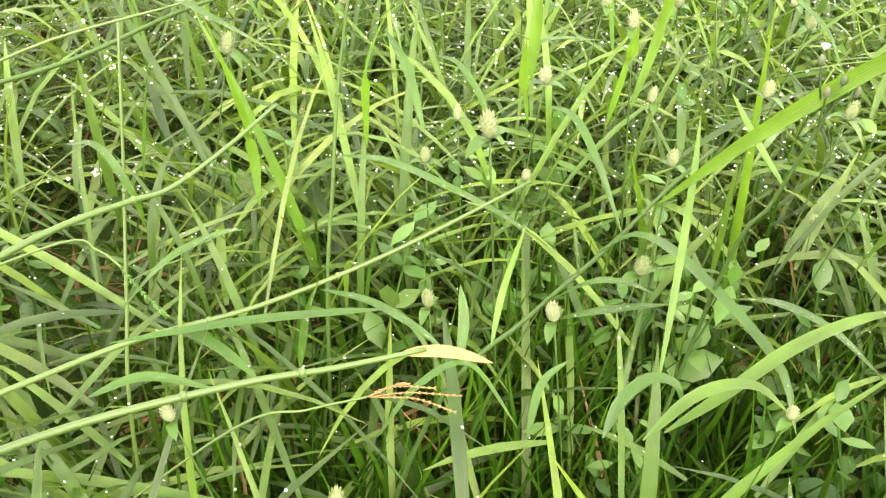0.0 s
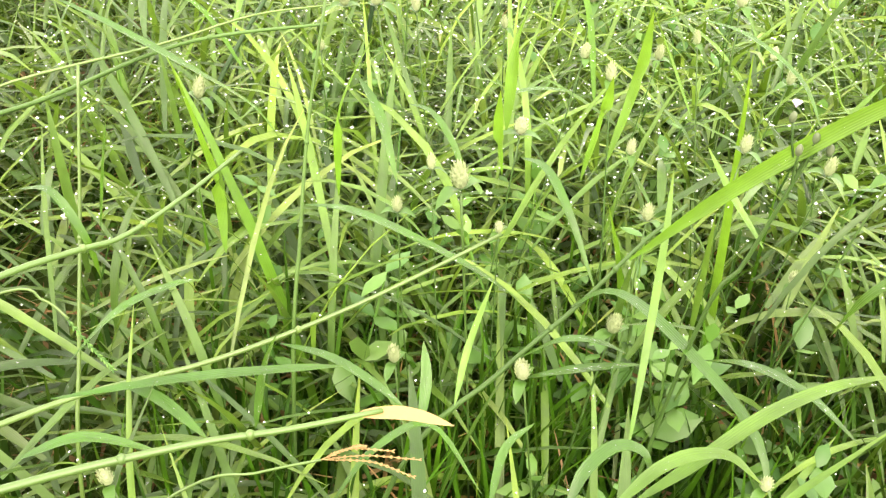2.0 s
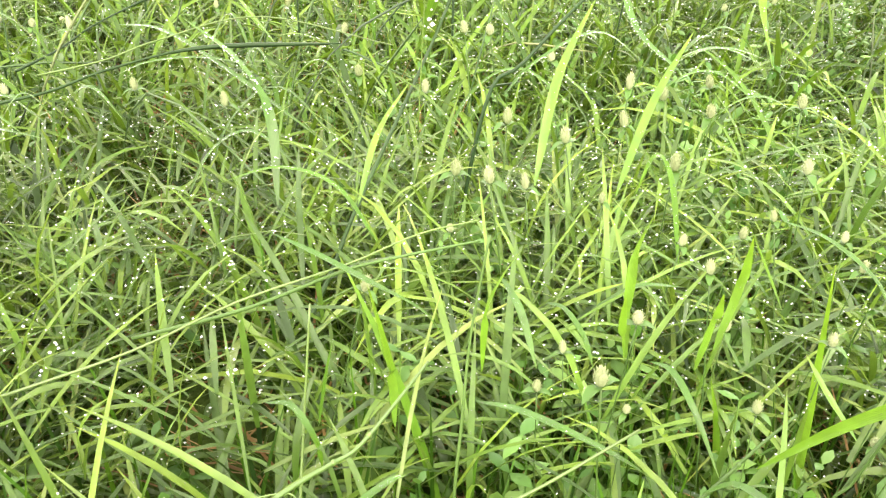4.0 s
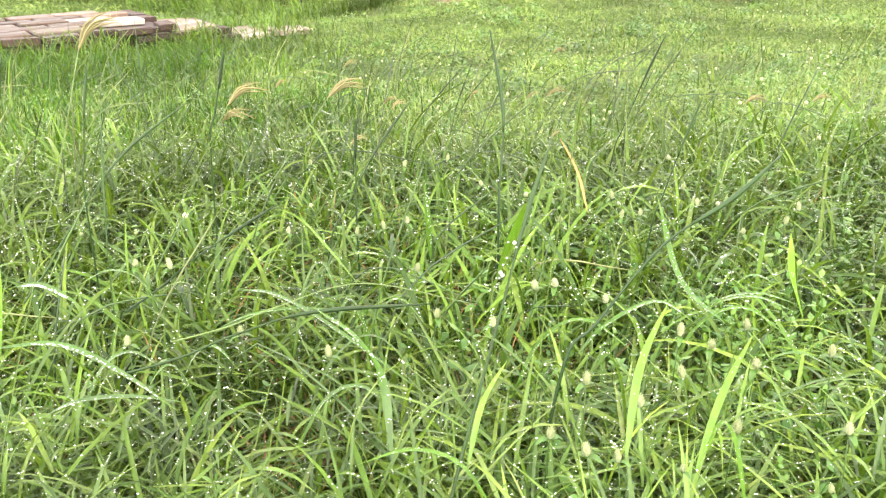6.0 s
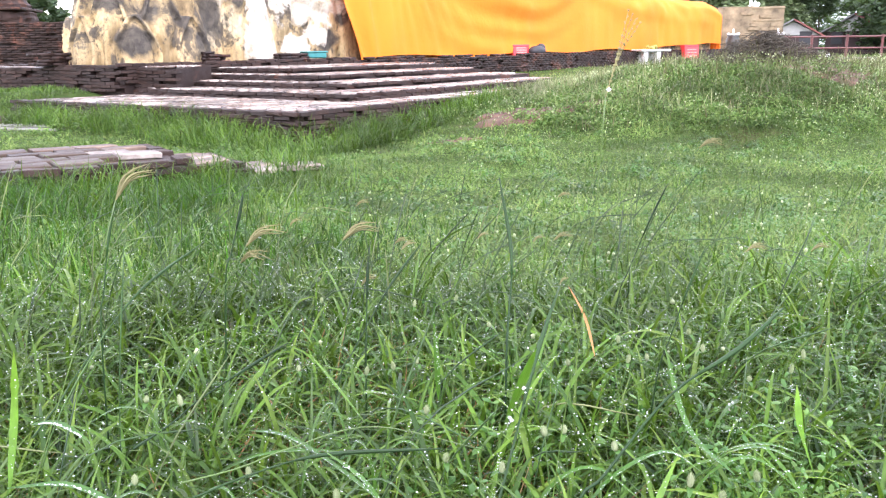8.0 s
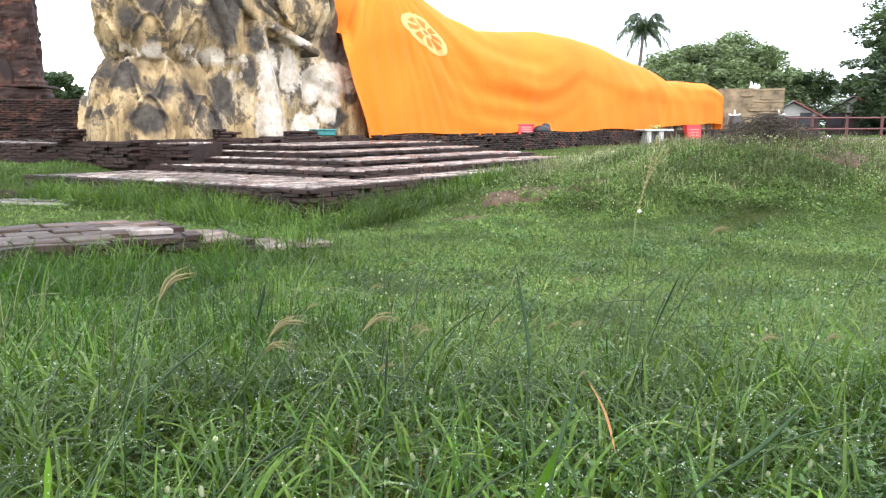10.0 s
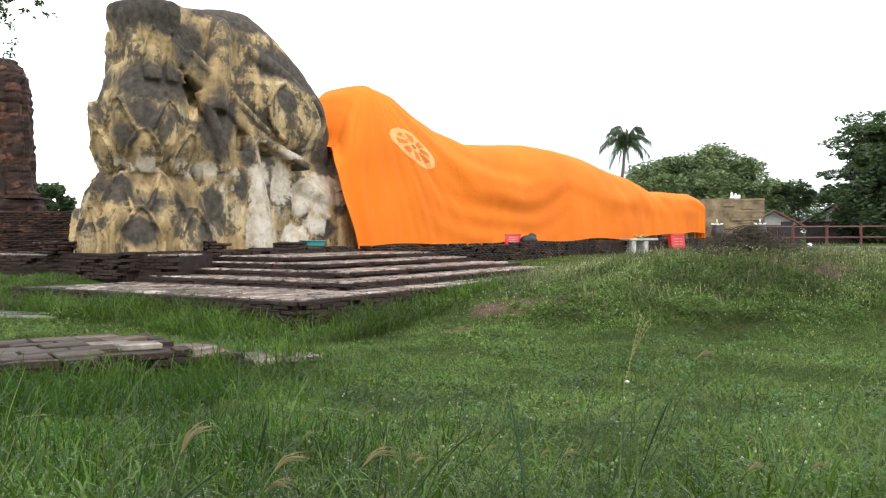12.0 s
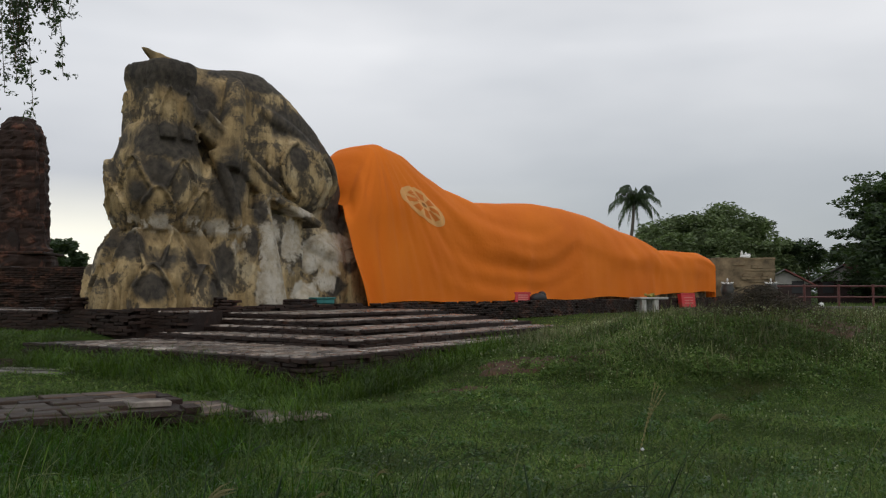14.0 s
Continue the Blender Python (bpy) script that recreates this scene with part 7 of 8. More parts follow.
leaf([(0.141, 0.594, 0.213), (0.14, 0.601, 0.243), (0.136, 0.596, 0.278), (0.13, 0.59, 0.318)], 0.0063, GRASS_PALE, 0, 0, "bright yellow-green grass leaf standing in the turf")
leaf([(0.194, 0.635, 0.222), (0.196, 0.636, 0.264), (0.204, 0.637, 0.288), (0.216, 0.636, 0.311)], 0.0053, GRASS_PALE, 0, 0, "bright yellow-green grass leaf standing in the turf")
leaf([(0.278, 0.615, 0.246), (0.275, 0.617, 0.27), (0.275, 0.616, 0.291)], 0.005, GRASS_PALE, 0, 0, "bright yellow-green grass leaf standing in the turf")
leaf([(0.281, 0.635, 0.261), (0.284, 0.641, 0.301), (0.292, 0.641, 0.332)], 0.0069, GRASS_PALE, 0, 0, "bright yellow-green grass leaf standing in the turf")
leaf([(0.313, 0.593, 0.256), (0.319, 0.594, 0.283), (0.322, 0.594, 0.308)], 0.0069, GRASS_PALE, 0, 0, "bright yellow-green grass leaf standing in the turf")
leaf([(0.329, 0.612, 0.256), (0.339, 0.617, 0.294), (0.342, 0.619, 0.329)], 0.0066, GRASS_PALE, 0, 0, "bright yellow-green grass leaf standing in the turf")
leaf([(0.376, 0.639, 0.266), (0.361, 0.646, 0.297), (0.348, 0.648, 0.324)], 0.0056, GRASS_PALE, 0, 0, "bright yellow-green grass leaf standing in the turf")
leaf([(0.38, 0.534, 0.258), (0.368, 0.549, 0.274), (0.36, 0.567, 0.288)], 0.0043, GRASS_PALE, 0, 0, "bright yellow-green grass leaf standing in the turf")
leaf([(0.309, 0.446, 0.235), (0.317, 0.471, 0.264), (0.326, 0.5, 0.287), (0.331, 0.52, 0.304)], 0.003, GRASS_PALE, 0, 0, "bright yellow-green grass leaf standing in the turf")
leaf([(0.25, 0.462, 0.24), (0.255, 0.476, 0.255), (0.265, 0.499, 0.268)], 0.0028, GRASS_PALE, 0, 0, "bright yellow-green grass leaf standing in the turf")
leaf([(0.432, 0.575, 0.314), (0.42, 0.576, 0.3), (0.407, 0.581, 0.326)], 0.0046, GRASS_PALE, 0, 0, "bright yellow-green grass leaf standing in the turf")
leaf([(0.076, 0.619, 0.332), (0.101, 0.614, 0.321), (0.132, 0.608, 0.305), (0.158, 0.616, 0.282), (0.171, 0.618, 0.26)], 0.0056, GRASS_DEEP, 0, 30)
leaf([(0.107, 0.54, 0.263), (0.112, 0.545, 0.289), (0.117, 0.548, 0.312)], 0.003, GRASS_DEEP, 0, 0)
leaf([(0.111, 0.479, 0.245), (0.131, 0.485, 0.264), (0.146, 0.503, 0.262), (0.154, 0.51, 0.259)], 0.0043, GRASS_DEEP, 0, 50)
leaf([(0.281, 0.571, 0.28), (0.291, 0.563, 0.279), (0.299, 0.544, 0.269), (0.31, 0.523, 0.243)], 0.0046, GRASS_DEEP, 0, 0)
leaf([(0.276, 0.498, 0.229), (0.291, 0.49, 0.246), (0.304, 0.488, 0.247), (0.316, 0.487, 0.242)], 0.004, GRASS_DEEP, 0, 40)
leaf([(0.28, 0.496, 0.221), (0.299, 0.489, 0.232), (0.324, 0.49, 0.234)], 0.005, GRASS_DEEP, 0, 50)
leaf([(0.342, 0.48, 0.245), (0.352, 0.464, 0.257), (0.368, 0.452, 0.255), (0.381, 0.436, 0.248)], 0.0046, GRASS_DEEP, 0, 80)
leaf([(0.206, 0.655, 0.28), (0.217, 0.638, 0.266), (0.226, 0.614, 0.241)], 0.0056, GRASS_DEEP, 0, 30)
leaf([(0.232, 0.633, 0.276), (0.243, 0.631, 0.272), (0.254, 0.623, 0.258), (0.26, 0.614, 0.241)], 0.005, GRASS_DEEP, 0, 0)
leaf([(0.238, 0.457, 0.235), (0.24, 0.468, 0.246), (0.239, 0.478, 0.256)], 0.0043, GRASS_DEEP, 0, 0)
leaf([(0.371, 0.456, 0.277), (0.376, 0.453, 0.294), (0.386, 0.451, 0.31)], 0.0059, GRASS_DEEP, 0, 0)
leaf([(0.264, 0.656, 0.256), (0.29, 0.652, 0.275), (0.318, 0.648, 0.277)], 0.0046, GRASS_DEEP, 0, 30)
leaf([(0.385, 0.685, 0.303), (0.406, 0.665, 0.301), (0.427, 0.639, 0.288), (0.438, 0.624, 0.267)], 0.0043, GRASS_DEEP, 0, 30)
leaf([(0.084, 0.53, 0.287), (0.098, 0.526, 0.288), (0.109, 0.52, 0.271), (0.111, 0.52, 0.252)], 0.004, GRASS_DEEP, 0, 40)
leaf([(0.208, 0.436, 0.22), (0.223, 0.444, 0.238), (0.242, 0.457, 0.235), (0.26, 0.445, 0.213)], 0.0033, GRASS_DEEP, 0, 30)
leaf([(0.261, 0.43, 0.226), (0.266, 0.44, 0.242), (0.276, 0.446, 0.248)], 0.0033, GRASS_DEEP, 0, 30)
leaf([(0.122, 0.418, 0.263), (0.139, 0.424, 0.265), (0.159, 0.429, 0.253)], 0.0046, GRASS_DEEP, 0, 0)
leaf([(0.131, 1.184, 0.251), (0.157, 1.18, 0.319), (0.182, 1.168, 0.403)], 0.0234, GRASS_DEEP, 40, 0)
leaf([(0.011, 0.916, 0.196), (0.002, 0.963, 0.266), (-0.024, 0.968, 0.32), (-0.071, 0.971, 0.361)], 0.0117, GRASS_DEEP, 0, 25)
leaf([(-0.375, 0.894, 0.362), (-0.312, 0.902, 0.359), (-0.256, 0.906, 0.32), (-0.208, 0.916, 0.265)], 0.0108, GRASS_DEEP, 0, 60)
leaf([(-0.404, 1.01, 0.376), (-0.374, 1.013, 0.374), (-0.338, 1.009, 0.354)], 0.0117, GRASS_DEEP, 0, 60)
leaf([(0.241, 0.82, 0.262), (0.26, 0.864, 0.334), (0.29, 0.889, 0.394)], 0.009, GRASS_PALE, 0, 0, "bright yellow-green grass leaf standing in the turf")
leaf([(0.303, 0.802, 0.262), (0.328, 0.825, 0.326), (0.358, 0.845, 0.379)], 0.0081, GRASS_PALE, 0, 0, "bright yellow-green grass leaf standing in the turf")
leaf([(0.092, 0.873, 0.219), (0.109, 0.908, 0.27), (0.137, 0.931, 0.31)], 0.0072, GRASS_PALE, 0, 0, "bright yellow-green grass leaf standing in the turf")
leaf([(-0.06, 1.33, 0.221), (-0.1, 1.329, 0.279), (-0.139, 1.333, 0.333)], 0.0108, GRASS_PALE, 0, 0, "bright yellow-green grass leaf standing in the turf")
leaf([(0.501, 1.046, 0.282), (0.484, 1.057, 0.336), (0.481, 1.07, 0.389)], 0.0117, GRASS_PALE, 0, 0, "bright yellow-green grass leaf standing in the turf")
leaf([(-0.439, 1.01, 0.291), (-0.432, 1.033, 0.38), (-0.428, 1.04, 0.453)], 0.0126, GRASS_PALE, 0, 0, "bright yellow-green grass leaf standing in the turf")
leaf([(0.226, 1.011, 0.269), (0.259, 1.021, 0.3), (0.316, 1.022, 0.328), (0.363, 1.016, 0.3)], 0.009, GRASS_DEEP, 0, 40)
leaf([(0.418, 1.075, 0.268), (0.369, 1.114, 0.312), (0.345, 1.16, 0.41)], 0.0108, GRASS_DEEP, 0, 30)
leaf([(0.051, 1.533, 0.169), (0.048, 1.544, 0.251), (0.044, 1.554, 0.311)], 0.0108, GRASS_DEEP, 0, 30)
leaf([(-0.189, 1.125, 0.311), (-0.137, 1.113, 0.307), (-0.067, 1.103, 0.263), (0.047, 1.042, 0.2)], 0.009, GRASS_DEEP, 0, 40)
leaf([(-0.269, 1.259, 0.232), (-0.279, 1.242, 0.263), (-0.299, 1.227, 0.277), (-0.329, 1.225, 0.265)], 0.0067, GRASS_LEAF, 0, 9)
leaf([(-0.221, 1.005, 0.218), (-0.231, 1.003, 0.26), (-0.247, 0.995, 0.279), (-0.271, 0.982, 0.252)], 0.0055, GRASS_DEEP, 0, 16)
leaf([(0.417, 1.184, 0.219), (0.443, 1.166, 0.256), (0.483, 1.145, 0.274), (0.534, 1.131, 0.262)], 0.0085, GRASS_DEEP, 0, 24)
leaf([(-0.232, 1.172, 0.234), (-0.181, 1.17, 0.254), (-0.115, 1.173, 0.258), (-0.041, 1.187, 0.24)], 0.0086, GRASS_LEAF, 0, 17)
leaf([(0.416, 1.004, 0.189), (0.439, 1.005, 0.247), (0.472, 0.992, 0.273), (0.513, 0.976, 0.258)], 0.0066, GRASS_DEEP, 0, 9)
leaf([(-0.394, 1.055, 0.152), (-0.365, 1.084, 0.221), (-0.326, 1.098, 0.241), (-0.286, 1.106, 0.203)], 0.0085, GRASS_DEEP, 0, 10)
leaf([(-0.051, 1.244, 0.142), (-0.024, 1.253, 0.207), (0.01, 1.253, 0.229), (0.047, 1.246, 0.186)], 0.0083, GRASS_LEAF, 0, 14)
leaf([(0.527, 1.162, 0.25), (0.503, 1.16, 0.283), (0.475, 1.162, 0.292), (0.449, 1.171, 0.261)], 0.0067, GRASS_DEEP, 0, 8)
leaf([(-0.375, 0.954, 0.243), (-0.335, 0.958, 0.258), (-0.283, 0.968, 0.256), (-0.228, 0.988, 0.234)], 0.0097, GRASS_DEEP, 0, 21)
leaf([(0.369, 0.83, 0.179), (0.362, 0.86, 0.244), (0.348, 0.87, 0.266), (0.332, 0.862, 0.232)], 0.0066, GRASS_LEAF, 0, 13)
leaf([(-0.151, 1.222, 0.134), (-0.129, 1.257, 0.246), (-0.1, 1.266, 0.284), (-0.072, 1.248, 0.209)], 0.0074, GRASS_DEEP, 0, 14)
leaf([(-0.029, 1.158, 0.167), (-0.04, 1.172, 0.242), (-0.058, 1.171, 0.269), (-0.081, 1.149, 0.208)], 0.0081, GRASS_DEEP, 0, 23)
leaf([(0.152, 1.085, 0.151), (0.194, 1.105, 0.234), (0.249, 1.101, 0.266), (0.311, 1.078, 0.228)], 0.0098, GRASS_LEAF, 0, 23)
leaf([(-0.262, 1.074, 0.204), (-0.24, 1.078, 0.243), (-0.214, 1.08, 0.255), (-0.188, 1.08, 0.219)], 0.0092, GRASS_DEEP, 0, 23)
leaf([(-0.326, 1.237, 0.207), (-0.348, 1.232, 0.275), (-0.384, 1.216, 0.304), (-0.433, 1.2, 0.285)], 0.0068, GRASS_DEEP, 0, 18)
leaf([(0.114, 0.809, 0.217), (0.082, 0.824, 0.26), (0.037, 0.825, 0.277), (-0.015, 0.822, 0.264)], 0.0064, GRASS_LEAF, 0, 13)
leaf([(-0.109, 1.002, 0.152), (-0.076, 1.021, 0.207), (-0.031, 1.026, 0.225), (0.019, 1.016, 0.183)], 0.0085, GRASS_DEEP, 0, 16)
leaf([(-0.122, 1.082, 0.112), (-0.078, 1.121, 0.204), (-0.018, 1.133, 0.235), (0.05, 1.109, 0.165)], 0.0056, GRASS_DEEP, 0, 12)
leaf([(0.386, 1.192, 0.123), (0.427, 1.195, 0.202), (0.482, 1.178, 0.236), (0.545, 1.143, 0.195)], 0.0095, GRASS_LEAF, 0, 14)
leaf([(0.405, 1.155, 0.226), (0.43, 1.139, 0.264), (0.469, 1.119, 0.282), (0.517, 1.104, 0.266)], 0.0089, GRASS_DEEP, 0, 15)

stalk([(0.122, 0.406, 0.264), (0.169, 0.422, 0.264), (0.197, 0.431, 0.261), (0.226, 0.441, 0.259)], 0.0015, STALK, [(0.217, 0.439, 0.259), (0.233, 0.44, 0.258), (0.249, 0.44, 0.253)], "pale jointed grass stalk ending in a dry tan sheath")
stalk([(0.113, 0.471, 0.235), (0.161, 0.488, 0.238), (0.212, 0.508, 0.248), (0.271, 0.538, 0.262)], 0.0013, STALK, None, "pale jointed grass stalk leaning across the turf")
stalk([(0.27, 0.502, 0.218), (0.301, 0.51, 0.248), (0.321, 0.515, 0.271), (0.339, 0.52, 0.288)], 0.0012, STALK_MID, None, "thin brownish grass stalk with a swollen joint")
stalk([(0.102, 0.463, 0.293), (0.121, 0.486, 0.289), (0.132, 0.501, 0.285), (0.147, 0.532, 0.284), (0.163, 0.562, 0.287)], 0.0013, STALK, None, "thick pale grass stalk leaning over the leaves")
stalk([(0.181, 0.58, 0.233), (0.186, 0.597, 0.28), (0.196, 0.611, 0.335)], 0.0011, STALK_MID, None, "thin dark upright grass stalk")

stalk([(0.097, 0.515, 0.221), (0.1, 0.538, 0.267), (0.105, 0.56, 0.325)], 0.0010, STALK, None, "thin pale upright grass stalk")
stalk([(0.058, 0.598, 0.301), (0.116, 0.626, 0.308), (0.156, 0.65, 0.314), (0.192, 0.667, 0.314)], 0.0008, STALK, None, "thin pale arching grass stalk")
stalk([(0.111, 0.623, 0.304), (0.145, 0.625, 0.313), (0.192, 0.645, 0.312)], 0.0012, STALK_MID, None, "dark wet grass stalk lying over the turf")
stalk([(0.085, 0.916, 0.194), (0.151, 1.141, 0.28), (0.193, 1.275, 0.347), (0.243, 1.398, 0.419)], 0.0022, STALK_DARK, None, "dark green upright grass stalk")
stalk([(0.247, 1.024, 0.299), (0.338, 1.091, 0.369), (0.43, 1.133, 0.41), (0.502, 1.175, 0.451)], 0.002, STALK_DARK, None, "dark green slanting grass stalk")
stalk([(0.182, 1.626, 0.285), (0.194, 1.708, 0.393), (0.175, 1.786, 0.532)], 0.0022, STALK_DARK, None, "dark upright grass spike")
stalk([(0.498, 2.045, 0.267), (0.546, 2.061, 0.382), (0.586, 2.066, 0.47)], 0.0016, STALK_DARK, None, "dark slanting grass spike")
stalk([(-0.087, 1.665, 0.255), (-0.085, 1.69, 0.337), (-0.082, 1.704, 0.388)], 0.0018, STALK_DARK, None, "dark upright grass spike")
stalk([(-0.109, 1.652, 0.226), (-0.046, 1.742, 0.322), (0.018, 1.815, 0.394)], 0.0016, STALK_DARK, None, "dark slanting grass stalk")
stalk([(-0.539, 1.436, 0.273), (-0.49, 1.6, 0.359), (-0.408, 1.75, 0.417)], 0.0016, STALK_DARK, None, "dark slanting grass stalk")
stalk([(-0.332, 1.39, 0.238), (-0.28, 1.469, 0.255), (-0.215, 1.546, 0.277)], 0.0016, STALK_DARK, None, "dark slanting grass stalk")
stalk([(-0.359, 1.759, 0.391), (-0.345, 1.776, 0.454), (-0.334, 1.787, 0.507)], 0.002, STALK_DARK, None, "dark upright grass spike")
stalk([(-0.508, 1.49, 0.391), (-0.501, 1.512, 0.471), (-0.491, 1.529, 0.533)], 0.0014, STALK_DARK, None, "dark upright grass spike")
stalk([(0.455, 1.523, 0.282), (0.487, 1.541, 0.367), (0.517, 1.551, 0.443)], 0.0014, STALK_DARK, None, "dark slanting grass spike")
stalk([(0.454, 1.827, 0.214), (0.463, 1.878, 0.419), (0.452, 1.903, 0.565)], 0.0011, STALK, None, "thin pale upright grass stalk")
stalk([(-0.131, 1.081, 0.307), (-0.028, 1.105, 0.324), (0.112, 1.095, 0.295)], 0.001, STALK, None, "thin pale arching grass stalk")
stalk([(-0.183, 1.055, 0.283), (-0.091, 1.083, 0.297), (0.056, 1.097, 0.297)], 0.0016, STALK_DARK, None, "thin green arching grass stalk")
stalk([(0.723, 1.895, 0.363), (0.66, 1.787, 0.283), (0.607, 1.68, 0.236)], 0.001, STALK, None, "thin pale grass stalk")

flower(0.255, 0.566, 0.268, 0.99)
flower(0.279, 0.496, 0.221, 0.73)
flower(0.314, 0.505, 0.238, 0.73)
flower(0.335, 0.553, 0.26, 0.66)
flower(0.119, 0.665, 0.264, 0.79)
flower(0.331, 0.709, 0.271, 0.73)
flower(0.338, 0.665, 0.276, 0.79)
flower(0.288, 0.634, 0.26, 0.86)
flower(0.227, 0.517, 0.211, 0.66)
flower(0.435, 0.602, 0.189, 0.66)
flower(0.423, 0.581, 0.267, 0.66)
flower(0.145, 0.419, 0.251, 0.53)
flower(0.39, 0.599, 0.269, 0.73)
flower(0.446, 0.57, 0.272, 0.79)
flower(0.243, 0.627, 0.243, 0.59)
flower(0.342, 0.416, 0.251, 0.46)
flower(0.226, 0.607, 0.23, 0.66)
flower(0.275, 0.584, 0.233, 0.53)
flower(0.174, 0.76, 0.254, 0.66)
flower(0.234, 0.82, 0.26, 0.86)
flower(0.385, 0.745, 0.256, 0.73)
flower(0.449, 0.725, 0.264, 0.66)
flower(0.354, 0.663, 0.233, 0.66)
flower(0.438, 0.674, 0.271, 0.66)
flower(0.295, 0.815, 0.25, 0.66)
flower(0.416, 0.769, 0.257, 0.66)
flower(0.194, 0.415, 0.207, 0.66)
flower(0.189, 1.123, 0.3, 1.15)
flower(0.218, 1.151, 0.29, 1.15)
flower(0.277, 0.913, 0.26, 1.15)
flower(0.062, 1.19, 0.23, 1.15)
flower(-0.075, 1.09, 0.23, 1.15)
flower(0.227, 0.959, 0.26, 1.15)
flower(0.206, 0.831, 0.26, 1.15)
flower(0.394, 1.048, 0.25, 1.15)
flower(0.379, 1.501, 0.25, 1.0)
flower(0.366, 0.874, 0.25, 1.15)
flower(0.477, 0.866, 0.25, 1.15)
flower(-0.353, 1.155, 0.22, 1.15)
flower(-0.353, 1.364, 0.24, 1.15)
flower(-0.205, 1.173, 0.22, 1.15)
flower(-0.413, 1.378, 0.24, 1.15)
flower(0.033, 1.303, 0.25, 1.15)
flower(-0.024, 1.481, 0.25, 1.0)
flower(0.178, 0.889, 0.24, 1.15)
flower(0.292, 1.179, 0.25, 1.15)
flower(0.524, 1.55, 0.25, 1.0)
flower(0.267, 1.44, 0.27, 1.0)
flower(0.378, 1.575, 0.26, 1.0)
flower(0.422, 1.539, 0.24, 1.0)
flower(0.65, 1.472, 0.24, 1.0)
flower(0.567, 1.438, 0.24, 1.0)
flower(-0.072, 1.483, 0.24, 1.0)
flower(0.43, 0.998, 0.25, 1.15)
flower(0.347, 0.999, 0.24, 1.15)
flower(0.014, 1.506, 0.25, 1.0)
flower(0.151, 1.7, 0.25, 1.0)
flower(0.365, 1.081, 0.25, 1.15)
flower(0.528, 1.02, 0.25, 1.15)
flower(-0.202, 1.874, 0.25, 1.0)
flower(0.088, 1.876, 0.25, 1.0)
flower(-0.0, 1.808, 0.26, 1.0)
flower(0.525, 1.644, 0.25, 1.0)
flower(0.461, 1.111, 0.24, 1.15)
flower(0.701, 1.539, 0.24, 1.0)
flower(0.141, 1.214, 0.2, 1.15)
flower(-0.201, 1.554, 0.22, 1.0)

finger_grass(-0.118, 1.594, 0.451, 25, 70, 1.43)
finger_grass(-0.271, 1.516, 0.461, 10, 50, 1.32)
finger_grass(-0.269, 1.46, 0.446, -30, 60, 1.1)
finger_grass(-0.038, 2.084, 0.315, 30, 60, 0.88)
finger_grass(-0.114, 1.865, 0.29, 0, 30, 0.77)
finger_grass(0.311, 1.978, 0.358, 0, 60, 0.88)
finger_grass(0.707, 1.877, 0.352, 0, 75, 0.99)
finger_grass(0.821, 2.611, 0.488, 0, 70, 1.43)
finger_grass(-0.271, 0.98, 0.636, 40, 25, 0.99)
finger_grass(0.243, 1.398, 0.421, 20, 20, 0.39)
finger_grass(-0.338, 2.275, 0.335, 10, 40, 0.77)
finger_grass(-0.055, 2.103, 0.324, -20, 50, 0.77)
finger_grass(0.154, 2.303, 0.29, 0, 40, 0.66)
finger_grass(-0.208, 2.7, 0.306, 0, 50, 0.88)
finger_grass(0.418, 2.696, 0.329, 0, 70, 0.88)
finger_grass(0.875, 1.936, 0.338, 0, 70, 0.88)
finger_grass(0.289, 2.193, 0.304, 0, 30, 0.66)
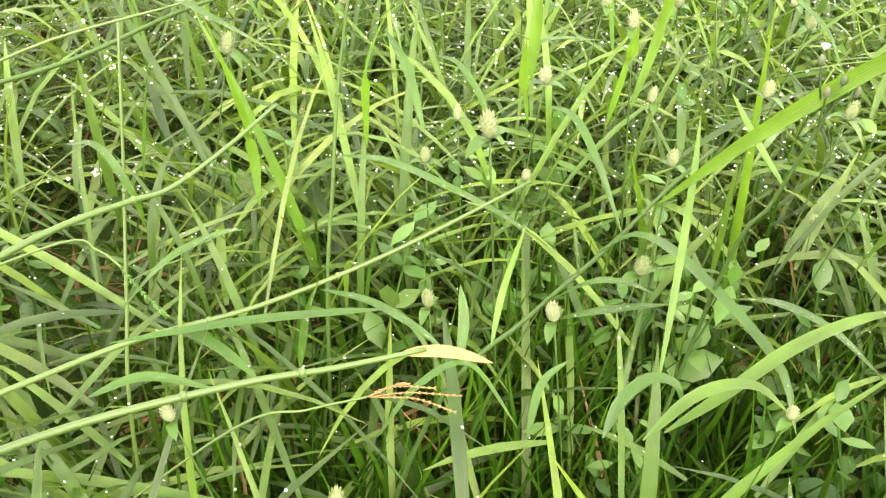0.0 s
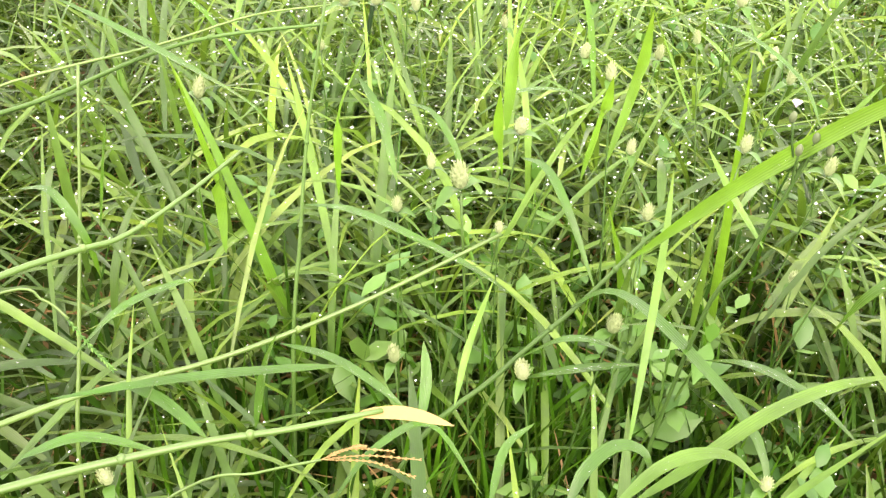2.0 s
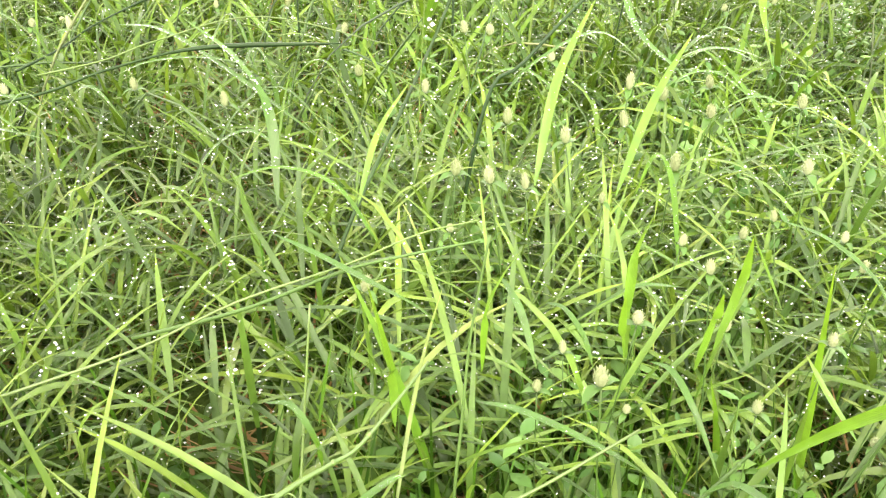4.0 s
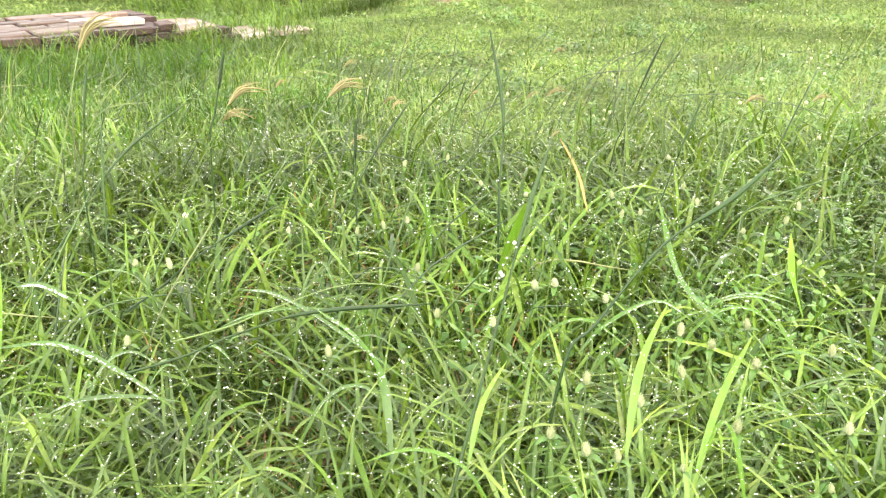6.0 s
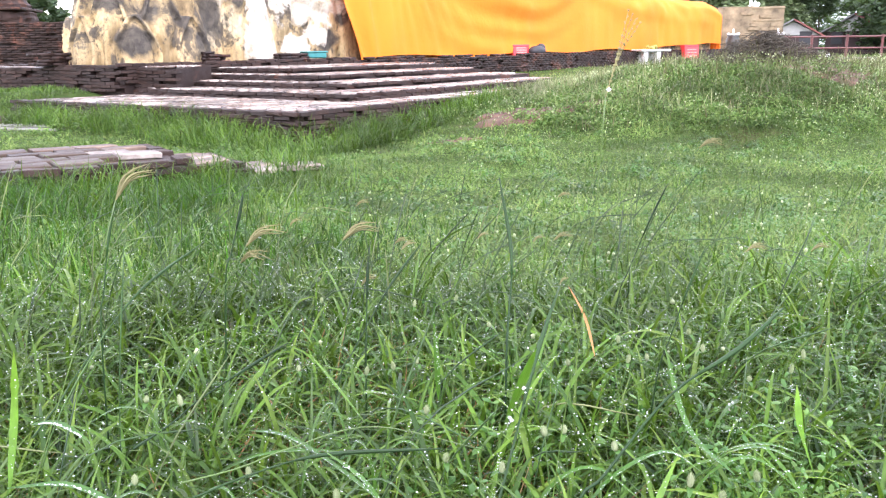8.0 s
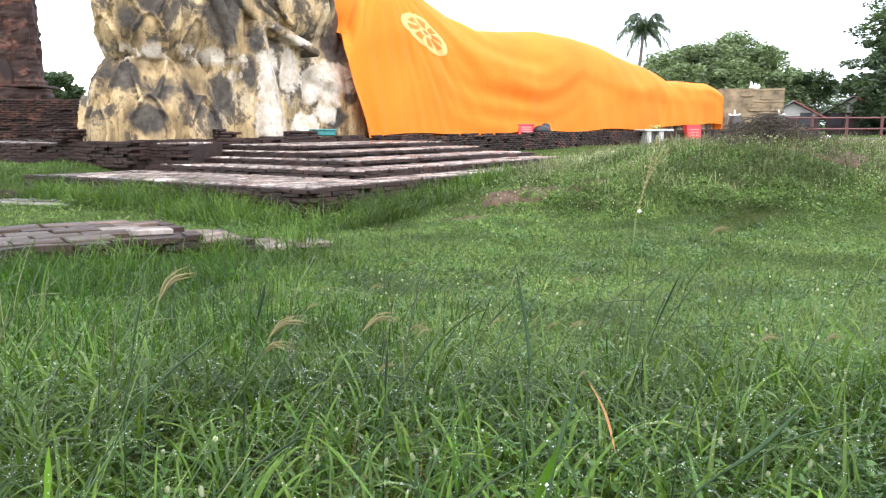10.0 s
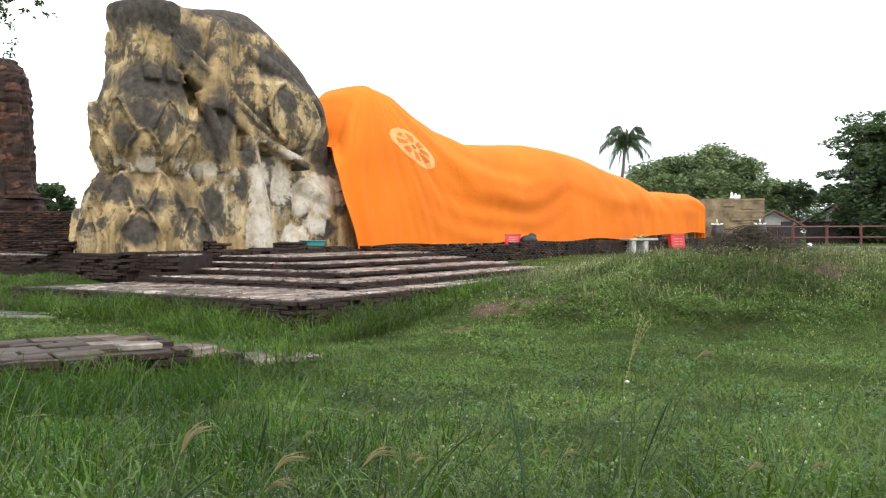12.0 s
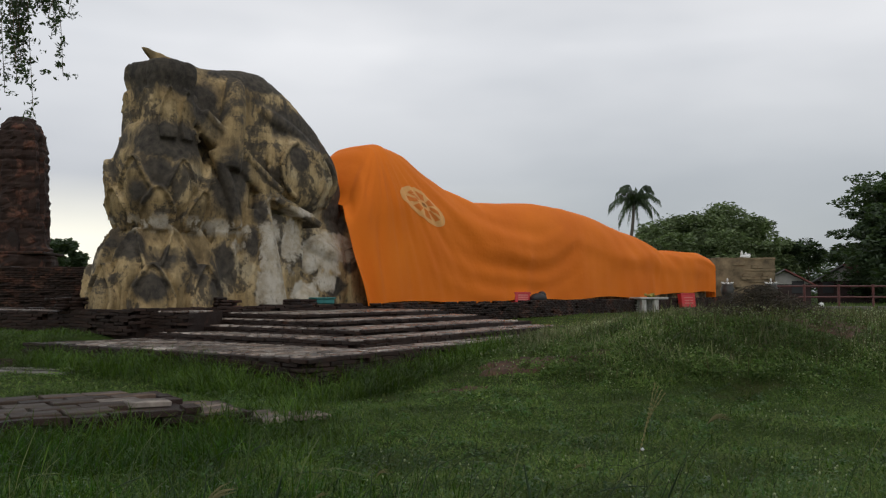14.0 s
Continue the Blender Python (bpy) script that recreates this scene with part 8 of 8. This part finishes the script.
DROPS.append((np.array([(0.185, 0.768, 0.752)]), np.array([0.0022])))
panicle([(0.155, 0.435, 0.225), (0.184, 0.439, 0.232), (0.205, 0.441, 0.236)],
        [[(0.205, 0.441, 0.236), (0.214, 0.443, 0.239), (0.229, 0.442, 0.239)], [(0.205, 0.441, 0.236), (0.22, 0.441, 0.238), (0.238, 0.44, 0.237)],
         [(0.206, 0.441, 0.236), (0.222, 0.44, 0.236), (0.236, 0.437, 0.232)], [(0.207, 0.441, 0.237), (0.216, 0.443, 0.24), (0.22, 0.443, 0.24)]], TAN, "pale stalk with a drooping brown open seed head", 71)
panicle([(0.091, 0.484, 0.272), (0.107, 0.482, 0.271), (0.116, 0.478, 0.266)], [[(0.114, 0.479, 0.267), (0.124, 0.472, 0.258), (0.132, 0.467, 0.252)]], HERB, "arching stalk ending in a plaited green spike", 72, 0.0013)
panicle([(0.16, 0.80, 0.45), (0.178, 0.79, 0.60), (0.186, 0.785, 0.745)],
        [[(0.186, 0.785, 0.745), (0.194 + 0.001 * k, 0.785 + 0.002 * k, 0.775), (0.204 + 0.003 * k, 0.785, 0.806 - 0.003 * k)] for k in range(-1, 3)], SEED, "tall finger grass with a closed tan seed head", 73, 0.0016)
fleabane([(0.331, 0.471, 0.253), (0.342, 0.468, 0.298), (0.349, 0.466, 0.329), (0.351, 0.466, 0.342)], [(0.347, 0.464, 0.341), (0.351, 0.464, 0.345), (0.354, 0.465, 0.346), (0.355, 0.462, 0.342), (0.346, 0.47, 0.332), (0.355, 0.469, 0.345)], (0.345, 0.469, 0.349))
dry_blade([(0.249, 1.349, 0.434), (0.273, 1.331, 0.387), (0.286, 1.309, 0.333)])
spots, sizes = np.concatenate([p for p, r in DROPS]), np.concatenate([r for p, r in DROPS])
close = spots[:, 1] < 0.7
ball(spots[close], sizes[close] * 0.5, "dew_drops", DEW, "dew drops beading the wet grass, slightly whitened for glints", "water drops", 0.8)
ball(spots[~close], sizes[~close], "dew_drops", DEW_PAINTED_GLINT, "dew drops on the wet grass, whitened to stand for glints", "water drops", 0.8, False)
